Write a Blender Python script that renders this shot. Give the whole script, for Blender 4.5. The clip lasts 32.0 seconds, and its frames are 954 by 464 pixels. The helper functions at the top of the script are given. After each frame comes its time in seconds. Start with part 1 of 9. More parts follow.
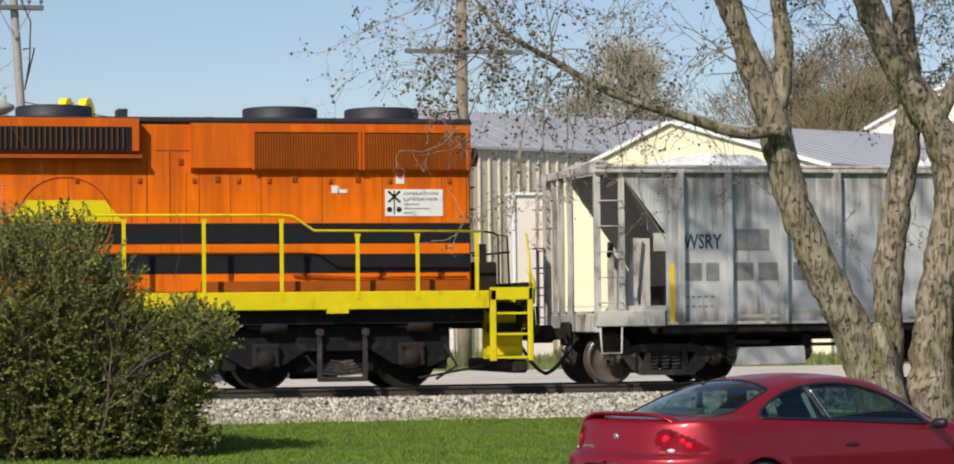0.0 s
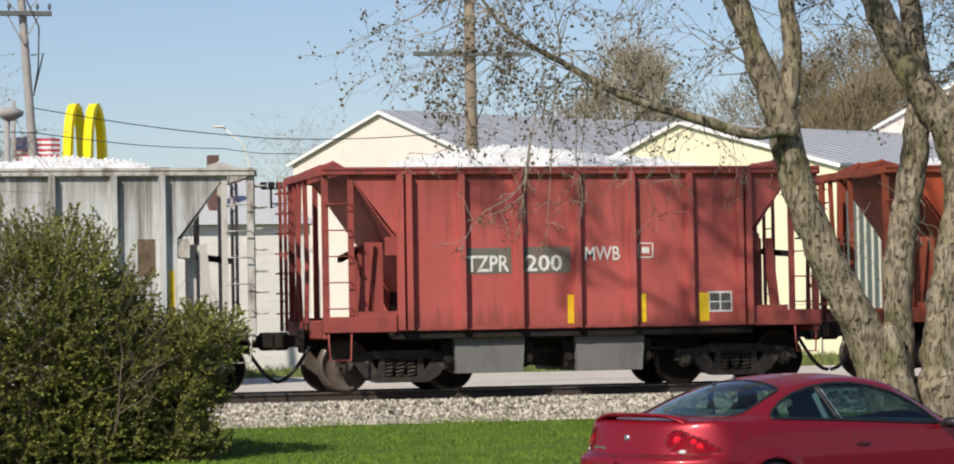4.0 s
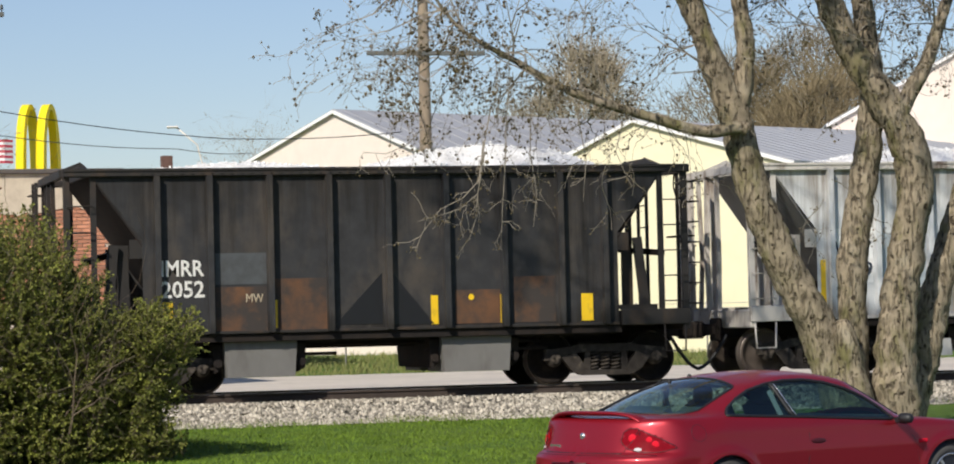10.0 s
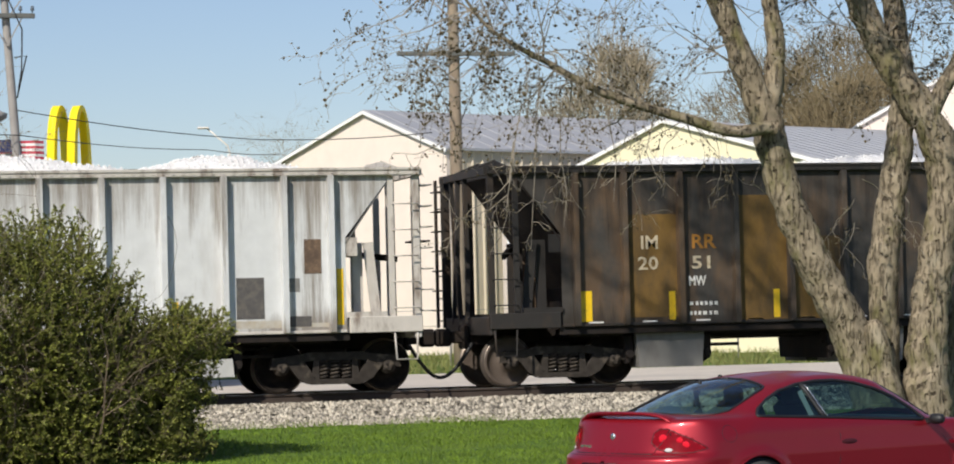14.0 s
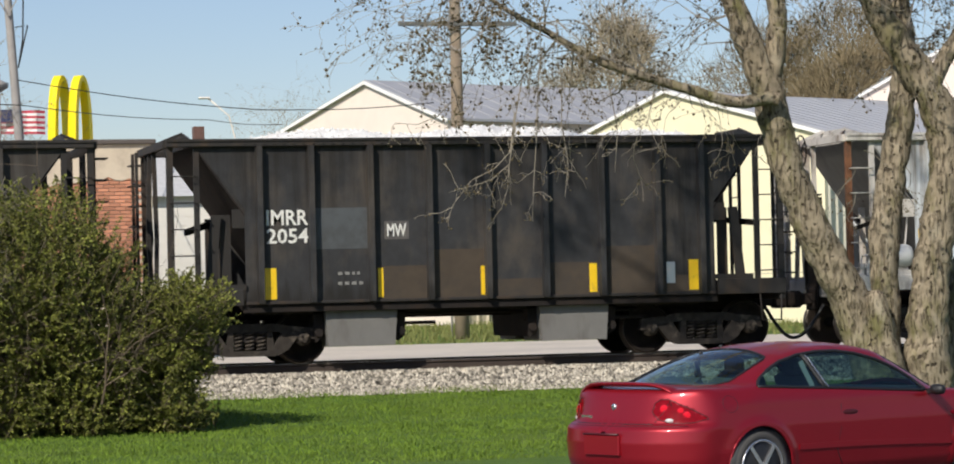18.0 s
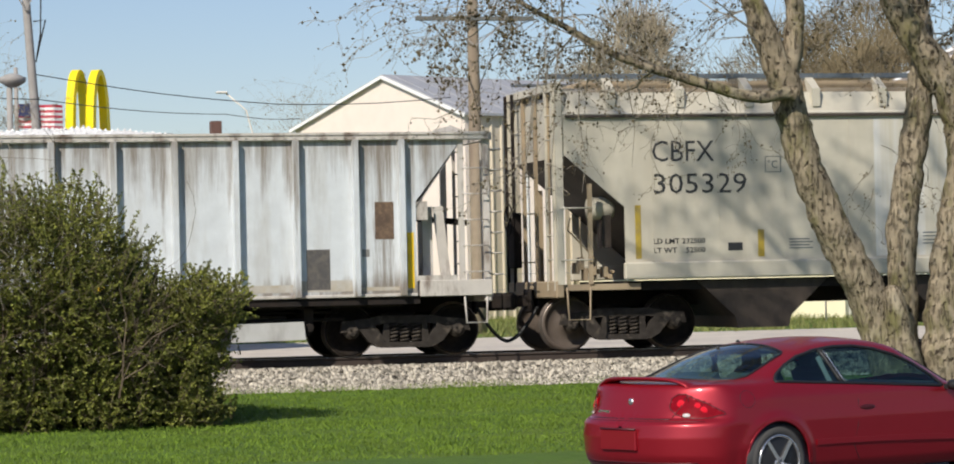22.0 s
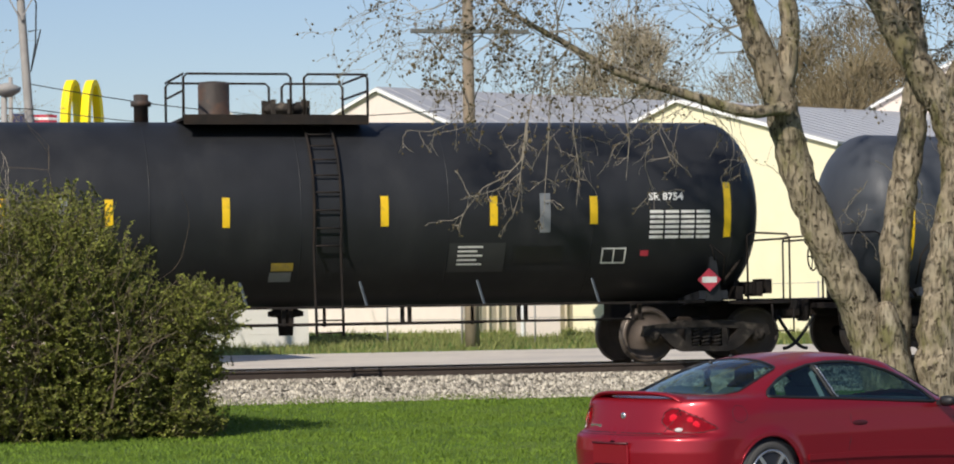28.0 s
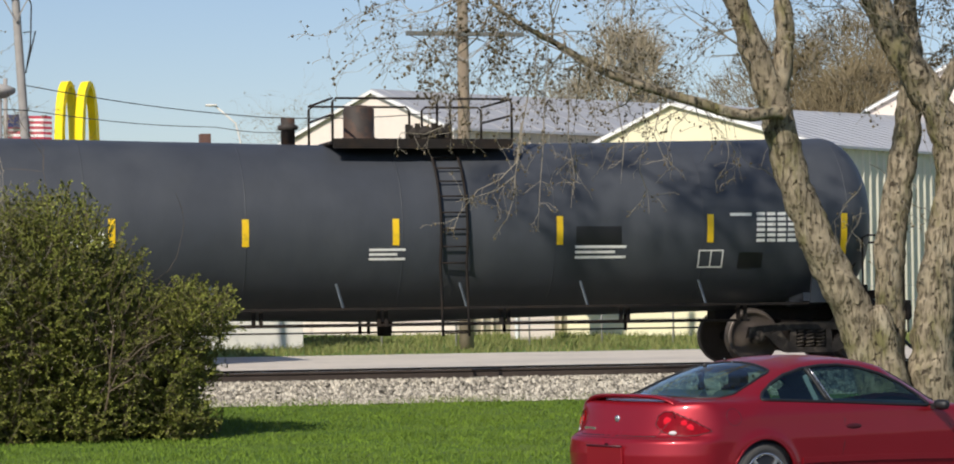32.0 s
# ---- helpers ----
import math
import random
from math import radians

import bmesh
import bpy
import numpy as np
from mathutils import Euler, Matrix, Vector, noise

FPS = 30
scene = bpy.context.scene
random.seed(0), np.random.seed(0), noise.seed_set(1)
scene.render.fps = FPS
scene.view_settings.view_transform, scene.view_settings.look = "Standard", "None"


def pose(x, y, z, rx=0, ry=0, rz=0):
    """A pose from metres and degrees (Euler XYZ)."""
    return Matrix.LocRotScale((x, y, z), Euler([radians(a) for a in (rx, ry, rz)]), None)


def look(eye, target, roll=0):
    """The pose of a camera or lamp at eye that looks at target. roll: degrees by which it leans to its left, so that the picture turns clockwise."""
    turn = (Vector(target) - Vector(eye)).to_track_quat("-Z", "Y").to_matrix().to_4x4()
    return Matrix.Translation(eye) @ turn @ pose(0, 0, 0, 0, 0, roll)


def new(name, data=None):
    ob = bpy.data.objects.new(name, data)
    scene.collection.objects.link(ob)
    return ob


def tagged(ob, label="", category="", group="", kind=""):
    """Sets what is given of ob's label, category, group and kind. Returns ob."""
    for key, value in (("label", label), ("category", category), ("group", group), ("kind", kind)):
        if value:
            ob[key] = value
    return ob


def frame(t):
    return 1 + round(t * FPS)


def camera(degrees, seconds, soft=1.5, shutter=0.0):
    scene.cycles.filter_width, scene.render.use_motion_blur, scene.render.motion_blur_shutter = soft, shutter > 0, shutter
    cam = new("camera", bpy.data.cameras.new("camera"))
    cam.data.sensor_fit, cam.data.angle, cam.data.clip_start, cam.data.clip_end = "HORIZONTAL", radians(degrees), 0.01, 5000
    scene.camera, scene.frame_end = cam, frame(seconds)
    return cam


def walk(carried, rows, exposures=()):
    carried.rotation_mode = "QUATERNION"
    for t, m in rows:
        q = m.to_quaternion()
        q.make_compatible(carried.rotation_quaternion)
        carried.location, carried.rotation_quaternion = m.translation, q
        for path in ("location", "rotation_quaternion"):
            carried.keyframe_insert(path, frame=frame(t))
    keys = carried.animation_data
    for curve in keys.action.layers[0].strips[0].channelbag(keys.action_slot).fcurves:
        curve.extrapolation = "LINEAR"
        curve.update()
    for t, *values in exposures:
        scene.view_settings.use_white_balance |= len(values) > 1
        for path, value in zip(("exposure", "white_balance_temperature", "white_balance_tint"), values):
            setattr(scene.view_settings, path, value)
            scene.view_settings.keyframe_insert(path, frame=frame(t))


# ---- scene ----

EYE = Vector((0, 0, 1.1))


def view(yaw, tilt, roll):
    """Camera pose at EYE: yaw to the right of +Y, tilt upwards, lean, in degrees."""
    a, b = radians(yaw), radians(tilt)
    way = Vector((math.sin(a) * math.cos(b), math.cos(a) * math.cos(b), math.sin(b)))
    return look(EYE, EYE + way * 40, roll)


cam = camera(19.34, 32.0, soft=1.9)
walk(cam, [
    (0.0, view(14.574, 1.789, -0.625)),
    (0.5, view(14.599, 1.811, -0.792)),
    (1.0, view(14.753, 1.818, -0.637)),
    (1.5, view(14.902, 1.853, -0.841)),
    (2.0, view(14.820, 1.841, -0.739)),
    (2.5, view(14.757, 1.839, -0.873)),
    (4.5, view(14.194, 1.825, -1.046)),
    (5.0, view(14.040, 1.799, -1.057)),
    (5.5, view(14.467, 1.740, -1.099)),
    (6.0, view(13.585, 1.752, -1.083)),
    (6.5, view(14.385, 1.734, -1.131)),
    (7.0, view(13.806, 1.742, -1.154)),
    (7.5, view(14.278, 1.717, -1.139)),
    (8.0, view(14.786, 1.700, -1.220)),
    (8.5, view(14.037, 1.700, -1.301)),
    (9.0, view(14.854, 1.707, -1.391)),
    (9.5, view(14.206, 2.097, -1.200)),
    (10.0, view(15.307, 1.802, -1.373)),
    (10.5, view(15.404, 1.716, -1.303)),
    (11.0, view(15.321, 1.762, -1.409)),
    (11.5, view(15.182, 1.776, -1.554)),
    (12.0, view(15.066, 1.813, -1.483)),
    (12.5, view(15.032, 1.833, -1.515)),
    (13.0, view(14.949, 1.848, -1.584)),
    (13.5, view(14.842, 1.821, -1.489)),
    (14.0, view(14.688, 1.827, -1.408)),
    (14.5, view(14.629, 1.788, -1.369)),
    (15.0, view(14.693, 1.559, -1.335)),
    (15.5, view(14.676, 1.502, -1.362)),
    (17.5, view(14.128, 1.294, -1.415)),
    (18.0, view(14.649, 1.220, -1.351)),
    (18.5, view(13.842, 1.265, -1.404)),
    (19.0, view(14.141, 1.254, -1.419)),
    (19.5, view(14.353, 1.264, -1.477)),
    (20.0, view(14.469, 1.239, -1.409)),
    (20.5, view(14.426, 1.207, -1.355)),
    (21.0, view(14.377, 1.152, -1.357)),
    (21.5, view(14.289, 1.125, -1.428)),
    (22.0, view(14.296, 1.119, -1.283)),
    (22.5, view(13.869, 1.124, -1.252)),
    (23.0, view(14.415, 1.132, -1.243)),
    (23.5, view(14.357, 1.149, -1.131)),
    (24.0, view(14.304, 1.195, -1.161)),
    (24.5, view(14.267, 1.186, -1.076)),
    (25.0, view(14.149, 1.183, -1.163)),
    (25.5, view(13.765, 1.194, -1.035)),
    (26.0, view(14.343, 1.186, -1.024)),
    (26.5, view(14.393, 1.226, -0.963)),
    (28.5, view(14.503, 1.412, -0.773)),
    (29.0, view(14.636, 1.391, -0.604)),
    (29.5, view(14.666, 1.445, -0.642)),
    (30.0, view(14.503, 1.528, -0.671)),
    (30.5, view(14.520, 1.522, -0.721)),
    (31.0, view(14.530, 1.494, -0.796)),
    (31.5, view(14.429, 1.476, -0.705)),
    (32.0, view(14.542, 1.430, -0.725)),
])

# ---- light ----
SUN_AZ, SUN_EL = 43.0, 38.0          # degrees: to the left of the way back from the train, and up
sun_dir = Vector((-math.sin(radians(SUN_AZ)) * math.cos(radians(SUN_EL)),
                  -math.cos(radians(SUN_AZ)) * math.cos(radians(SUN_EL)), math.sin(radians(SUN_EL))))
world = bpy.data.worlds.new("sky")
scene.world = world
world.use_nodes = True
wn = world.node_tree.nodes
sky = wn.new("ShaderNodeTexSky")
sky.sky_type = "NISHITA"
sky.sun_disc = False
sky.sun_elevation = radians(SUN_EL)
sky.sun_rotation = math.atan2(sun_dir.x, sun_dir.y)
sky.air_density, sky.dust_density, sky.ozone_density = 1.0, 0.4, 1.2
wn["Background"].inputs[1].default_value = 0.089
tint = wn.new("ShaderNodeMix")
tint.data_type, tint.blend_type = "RGBA", "MULTIPLY"
tint.inputs["Factor"].default_value = 1.0
tint.inputs["B"].default_value = (0.98, 1.00, 1.15, 1)
world.node_tree.links.new(sky.outputs[0], tint.inputs["A"])
world.node_tree.links.new(tint.outputs["Result"], wn["Background"].inputs[0])
sun_data = bpy.data.lights.new("sun", "SUN")
sun_data.energy, sun_data.angle, sun_data.color = 4.6, radians(0.53), (1.0, 0.93, 0.82)
sun = new("sun", sun_data)
sun.matrix_world = look(sun_dir * 100, (0, 0, 0))
scene.view_settings.exposure = 0.0

# ---- materials ----


def material(name, colour, rough=0.6, metal=0.0, grain=0.08, scale=6.0, bump=0.0, bump_scale=60.0,
             stain=None, stain_scale=0.8, stain_low=0.45, stain_high=0.7, streak=1.0, island=0.0, each=0.0, coat=0.0, spec=0.5, runs=None):
    """A painted, stained or grainy surface in object space. grain: variation of the value; stain: a second
    colour in worn patches; streak: stretches the stain upwards; island/each: variation by piece."""
    m = bpy.data.materials.new(name)
    m.use_nodes = True
    nt = m.node_tree
    b = nt.nodes["Principled BSDF"]
    link = nt.links.new
    b.inputs["Roughness"].default_value = rough
    b.inputs["Metallic"].default_value = metal
    b.inputs["Coat Weight"].default_value = coat
    b.inputs["Specular IOR Level"].default_value = spec
    tc = nt.nodes.new("ShaderNodeTexCoord")
    n1 = nt.nodes.new("ShaderNodeTexNoise")
    n1.inputs["Scale"].default_value = scale
    n1.inputs["Detail"].default_value = 6
    link(tc.outputs["Object"], n1.inputs["Vector"])
    mix = nt.nodes.new("ShaderNodeMix")
    mix.data_type = "RGBA"
    c = Vector(colour)
    mix.inputs["A"].default_value = (*(c * (1 - grain * 2)), 1)
    mix.inputs["B"].default_value = (*(c * (1 + grain * 2)), 1)
    link(n1.outputs["Fac"], mix.inputs["Factor"])
    out = mix.outputs["Result"]
    if stain is not None:
        mp = nt.nodes.new("ShaderNodeMapping")
        mp.inputs["Scale"].default_value = (1, 1, 1 / streak)
        link(tc.outputs["Object"], mp.inputs["Vector"])
        n2 = nt.nodes.new("ShaderNodeTexNoise")
        n2.inputs["Scale"].default_value = stain_scale
        n2.inputs["Detail"].default_value = 8
        n2.inputs["Roughness"].default_value = 0.65
        link(mp.outputs["Vector"], n2.inputs["Vector"])
        rg = nt.nodes.new("ShaderNodeMapRange")
        rg.inputs["From Min"].default_value, rg.inputs["From Max"].default_value = stain_low, stain_high
        link(n2.outputs["Fac"], rg.inputs["Value"])
        m2 = nt.nodes.new("ShaderNodeMix")
        m2.data_type = "RGBA"
        link(rg.outputs["Result"], m2.inputs["Factor"])
        link(out, m2.inputs["A"])
        m2.inputs["B"].default_value = (*stain, 1)
        out = m2.outputs["Result"]
    if runs is not None:        # grime that runs down from the top edge and splashes up from the sill
        mp = nt.nodes.new("ShaderNodeMapping")
        mp.inputs["Scale"].default_value = (1, 1, 0.07)
        link(tc.outputs["Object"], mp.inputs["Vector"])
        n4 = nt.nodes.new("ShaderNodeTexNoise")
        n4.inputs["Scale"].default_value = 4.5
        n4.inputs["Detail"].default_value = 9
        n4.inputs["Roughness"].default_value = 0.7
        link(mp.outputs["Vector"], n4.inputs["Vector"])
        xyz = nt.nodes.new("ShaderNodeSeparateXYZ")
        link(tc.outputs["Object"], xyz.inputs[0])
        for lo, hi, top in ((2.3, 3.7, 0.26), (1.42, 0.9, 0.36)):
            up = nt.nodes.new("ShaderNodeMapRange")
            up.inputs["From Min"].default_value, up.inputs["From Max"].default_value, up.inputs["To Max"].default_value = lo, hi, top
            link(xyz.outputs["Z"], up.inputs["Value"])
            ad = nt.nodes.new("ShaderNodeMath")
            link(n4.outputs["Fac"], ad.inputs[0])
            link(up.outputs["Result"], ad.inputs[1])
            rg = nt.nodes.new("ShaderNodeMapRange")
            rg.inputs["From Min"].default_value, rg.inputs["From Max"].default_value, rg.inputs["To Max"].default_value = 0.57, 0.78, 0.8
            link(ad.outputs[0], rg.inputs["Value"])
            m4 = nt.nodes.new("ShaderNodeMix")
            m4.data_type = "RGBA"
            link(rg.outputs["Result"], m4.inputs["Factor"])
            link(out, m4.inputs["A"])
            m4.inputs["B"].default_value = (*runs, 1)
            out = m4.outputs["Result"]
    if island or each:
        if island:
            src = nt.nodes.new("ShaderNodeNewGeometry").outputs["Random Per Island"]
        else:
            src = nt.nodes.new("ShaderNodeObjectInfo").outputs["Random"]
        rg = nt.nodes.new("ShaderNodeMapRange")
        rg.inputs["To Min"].default_value, rg.inputs["To Max"].default_value = 1 - (island or each), 1 + (island or each)
        link(src, rg.inputs["Value"])
        hs = nt.nodes.new("ShaderNodeHueSaturation")
        link(rg.outputs["Result"], hs.inputs["Value"])
        link(out, hs.inputs["Color"])
        out = hs.outputs["Color"]
    link(out, b.inputs["Base Color"])
    if bump:
        n3 = nt.nodes.new("ShaderNodeTexNoise")
        n3.inputs["Scale"].default_value = bump_scale
        n3.inputs["Detail"].default_value = 4
        link(tc.outputs["Object"], n3.inputs["Vector"])
        bp = nt.nodes.new("ShaderNodeBump")
        bp.inputs["Strength"].default_value = bump
        bp.inputs["Distance"].default_value = 0.02
        link(n3.outputs["Fac"], bp.inputs["Height"])
        link(bp.outputs["Normal"], b.inputs["Normal"])
    return m


M = {
    "steel_dark": material("dark_steel", (0.022, 0.019, 0.018), 0.8, 0.0, 0.2, 8, 0.3, 30, (0.036, 0.026, 0.020), 2.5, spec=0.12),
    "brake_shoe": material("bogie_steel", (0.042, 0.036, 0.031), 0.85, 0.0, 0.35, 9, 0.4, 40, (0.17, 0.140, 0.110), 4, 0.55, 0.72, spec=0.15),
    "tread": material("worn_steel", (0.26, 0.22, 0.19), 0.45, 0.8, 0.15, 20),
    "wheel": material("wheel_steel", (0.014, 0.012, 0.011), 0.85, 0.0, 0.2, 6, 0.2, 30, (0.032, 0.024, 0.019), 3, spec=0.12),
    # paler brown copy for chosen wheelsets
    "wheel_pale": material("pale_wheel_steel", (0.100, 0.076, 0.060), 0.8, 0.0, 0.2, 6, 0.2, 30, (0.06, 0.045, 0.035), 3),
    "rust": material("rust", (0.20, 0.085, 0.04), 0.85, 0.1, 0.25, 12, 0.3, 60, (0.09, 0.05, 0.03), 4),
    "yellow": material("yellow_reflective", (0.85, 0.55, 0.015), 0.45, 0, 0.05, 10, stain=(0.60, 0.38, 0.03), stain_scale=6, stain_low=0.55),
    "white_paint": material("white_letter_paint", (0.75, 0.74, 0.70), 0.6, 0, 0.08, 9, stain=(0.45, 0.42, 0.38), stain_scale=7, stain_low=0.55),
    "black_paint": material("black_letter_paint", (0.03, 0.03, 0.032), 0.5, 0, 0.1),
    "hose": material("black_rubber", (0.02, 0.02, 0.02), 0.6, 0, 0.1),
    "rail": material("rail_steel", (0.055, 0.040, 0.032), 0.8, 0.1, 0.2, 5, 0.2, 40),
    "rail_head": material("polished_rail_head", (0.45, 0.42, 0.40), 0.3, 0.9, 0.1, 5),
    "sleeper": material("tie_wood", (0.10, 0.08, 0.065), 0.9, 0, 0.25, 10, 0.4, 40, each=0.25),
    "ballast": material("ballast_stone", (0.37, 0.335, 0.275), 0.95, 0, 0.15, 20, 0.2, 80, island=0.7, spec=0.2),
    # bed darker than its stones: the shadow in the gaps is painted in
    "ballast_bed": material("ballast_gap_shade", (0.13, 0.115, 0.095), 0.95, 0, 0.3, 18, 0.8, 30),
    "load": material("white_stone", (0.80, 0.79, 0.77), 0.95, 0, 0.08, 14, 0.9, 24, (0.62, 0.60, 0.57), 3),
    "load_bit": material("white_stone_chip", (0.80, 0.79, 0.77), 0.95, 0, 0.06, 10, island=0.22),
    "grass": material("lawn", (0.078, 0.150, 0.008), 0.95, 0, 0.25, 5, 0.9, 90, (0.12, 0.175, 0.018), 0.7),
    "blade": material("grass_blades", (0.118, 0.188, 0.011), 0.8, 0, 0.3, 1.3, island=0.3),
    "gravel": material("gravel_road", (0.60, 0.535, 0.45), 0.95, 0, 0.12, 3, 0.6, 40, (0.47, 0.42, 0.36), 0.3),
    "asphalt": material("asphalt", (0.06, 0.06, 0.062), 0.9, 0, 0.15, 30, 0.5, 120),
    "weeds": material("weed_blades", (0.18, 0.190, 0.055), 0.8, 0, 0.2, 3, island=0.35),
}


# ---- mesh tools ----


def box(bm, x0, x1, y0, y1, z0, z1, bevel=0.0):
    """An upright block."""
    vs = [bm.verts.new((x, y, z)) for z in (z0, z1) for x, y in ((x0, y0), (x1, y0), (x1, y1), (x0, y1))]
    fs = [bm.faces.new([vs[i] for i in q]) for q in
          ((3, 2, 1, 0), (4, 5, 6, 7), (0, 1, 5, 4), (1, 2, 6, 5), (2, 3, 7, 6), (3, 0, 4, 7))]
    if bevel:
        es = list({e for f in fs for e in f.edges})
        bmesh.ops.bevel(bm, geom=es, offset=bevel, segments=1, affect="EDGES")
    return vs


def bar(bm, a, b, w, h=None, up=(0, 0, 1)):
    """A rectangular bar from a to b, w wide and h high."""
    a, b = Vector(a), Vector(b)
    h = h or w
    d = (b - a).normalized()
    u = Vector(up)
    if abs(d.dot(u)) > 0.98:
        u = Vector((0, 1, 0))
    s = d.cross(u).normalized() * w / 2
    v = s.cross(d).normalized() * h / 2
    vs = [bm.verts.new(p + i * s + j * v) for p in (a, b) for i, j in ((-1, -1), (1, -1), (1, 1), (-1, 1))]
    for q in ((0, 1, 2, 3), (7, 6, 5, 4), (0, 4, 5, 1), (1, 5, 6, 2), (2, 6, 7, 3), (3, 7, 4, 0)):
        bm.faces.new([vs[i] for i in q])


def tube(bm, pts, r, seg=6, cap=True):
    """A round tube along points; r a number or one for each point."""
    pts = [Vector(p) for p in pts]
    rs = r if isinstance(r, (list, tuple)) else [r] * len(pts)
    rings = []
    n = None
    for i, p in enumerate(pts):
        d = (pts[min(i + 1, len(pts) - 1)] - pts[max(i - 1, 0)]).normalized()
        if n is None:
            n = d.cross(Vector((0.3, 0.2, 1))).normalized()
            if n.length < 0.5:
                n = d.cross(Vector((1, 0, 0))).normalized()
        n = (n - d * n.dot(d)).normalized()
        m = d.cross(n)
        rings.append([bm.verts.new(p + (n * math.cos(a) + m * math.sin(a)) * rs[i])
                      for a in (2 * math.pi * k / seg for k in range(seg))])
    for a, b in zip(rings, rings[1:]):
        for k in range(seg):
            bm.faces.new((a[k], a[(k + 1) % seg], b[(k + 1) % seg], b[k])).smooth = seg > 4
    if cap:
        bm.faces.new(rings[0][::-1])
        bm.faces.new(rings[-1])


def lathe(bm, axis_at, profile, seg=28, axis="y", closed=True):
    """Turns a profile of (radius, along) about an axis through axis_at."""
    c = Vector(axis_at)
    rings = []
    for r, h in profile:
        ring = []
        for k in range(seg):
            a = 2 * math.pi * k / seg
            p, q = r * math.cos(a), r * math.sin(a)
            ring.append(bm.verts.new(c + Vector({"y": (p, h, q), "x": (h, p, q), "z": (p, q, h)}[axis])))
        rings.append(ring)
    for a, b in zip(rings, rings[1:]):
        for k in range(seg):
            bm.faces.new((a[k], a[(k + 1) % seg], b[(k + 1) % seg], b[k])).smooth = True
    if closed:
        bm.faces.new(rings[0][::-1])
        bm.faces.new(rings[-1])


def slab(bm, outline, y0, y1, axis="y"):
    """A flat outline of (x, z) made solid between y0 and y1 (axis 'y'), or (y, z) between x0 and x1 (axis 'x')."""
    def p(a, h):
        return (a[0], h, a[1]) if axis == "y" else (h, a[0], a[1])
    f = [bm.verts.new(p(a, y0)) for a in outline]
    g = [bm.verts.new(p(a, y1)) for a in outline]
    bm.faces.new(f)
    bm.faces.new(g[::-1])
    for i in range(len(f)):
        j = (i + 1) % len(f)
        bm.faces.new((f[j], f[i], g[i], g[j]))


def finish(bm, name, mat):
    bmesh.ops.recalc_face_normals(bm, faces=bm.faces)
    me = bpy.data.meshes.new(name)
    bm.to_mesh(me)
    bm.free()
    for m in (mat if isinstance(mat, (list, tuple)) else [mat]):
        me.materials.append(m)
    return me


def part(name, bm, mat, parent, label="", at=None):
    """Links a bmesh, or a mesh that already is there, as one mesh object under a thing."""
    me = bm if isinstance(bm, bpy.types.Mesh) else finish(bm, name, mat)
    ob = new(name, me)
    ob.parent = parent
    if at is not None:
        ob.matrix_basis = at
    return tagged(ob, label) if label else ob


def mesh_of(fill, mat, name="piece"):
    bm = bmesh.new()
    fill(bm)
    return finish(bm, name, mat)


def thing(name, label, category, at=None, group="", kind=""):
    ob = new(name)
    if at is not None:
        ob.matrix_basis = at
    return tagged(ob, label, category, group, kind)


def solid(name, bm, mat, label, category, group="", kind="", at=None):
    ob = new(name, finish(bm, name, mat))
    if at is not None:
        ob.matrix_basis = at
    return tagged(ob, label, category, group, kind)


def letters(name, words, height, mat, parent, x, y, z, width=None, label="", bold=0.03):
    """Painted words that face the camera's side, lying on the plane y, their lower left corner at x, z."""
    cu = bpy.data.curves.new(name, "FONT")
    cu.body = words
    cu.size = height * 1.42
    cu.extrude = 0.002
    cu.offset = bold * height
    cu.resolution_u = 2
    ob = new("letters", cu)
    bpy.context.view_layer.update()
    me = bpy.data.meshes.new_from_object(ob)
    bpy.data.objects.remove(ob)
    xs = [v.co.x for v in me.vertices]
    k = width / (max(xs) - min(xs)) if width else 1.0
    x0 = min(xs)
    for v in me.vertices:
        v.co = ((v.co.x - x0) * k, -v.co.z, v.co.y)
    me.materials.clear()
    me.materials.append(mat)
    o = new(name, me)
    o.parent = parent
    o.location = (x, y, z)
    return tagged(o, label) if label else o


def patch(name, x0, x1, z0, z1, y, mat, parent, label="", depth=0.006):
    bm = bmesh.new()
    box(bm, x0, x1, y - depth, y + 0.02, z0, z1)
    return part(name, bm, mat, parent, label)

# ---- ground ----
TRACK_Y = 45.58


def ground_z(y):
    """Height of the land across the track."""
    return float(np.interp(y, (-400, 20, 30, 36, 42.6, 43.6, 47.6, 49.0, 70, 92, 140, 3000),
                              (-0.68, -0.68, -0.67, -0.62, -0.44, -0.40, -0.40, -0.30, -0.26, -0.02, 0.0, 0.0)))


def strip(name, ys, x0, x1, lift, mat, label, category, steps=40):
    bm = bmesh.new()
    rows = []
    for y in ys:
        rows.append([bm.verts.new((x0 + (x1 - x0) * i / steps, y, ground_z(y) + lift)) for i in range(steps + 1)])
    for a, b in zip(rows, rows[1:]):
        for i in range(steps):
            bm.faces.new((a[i], a[i + 1], b[i + 1], b[i]))
    return solid(name, bm, mat, label, category, kind="structure")


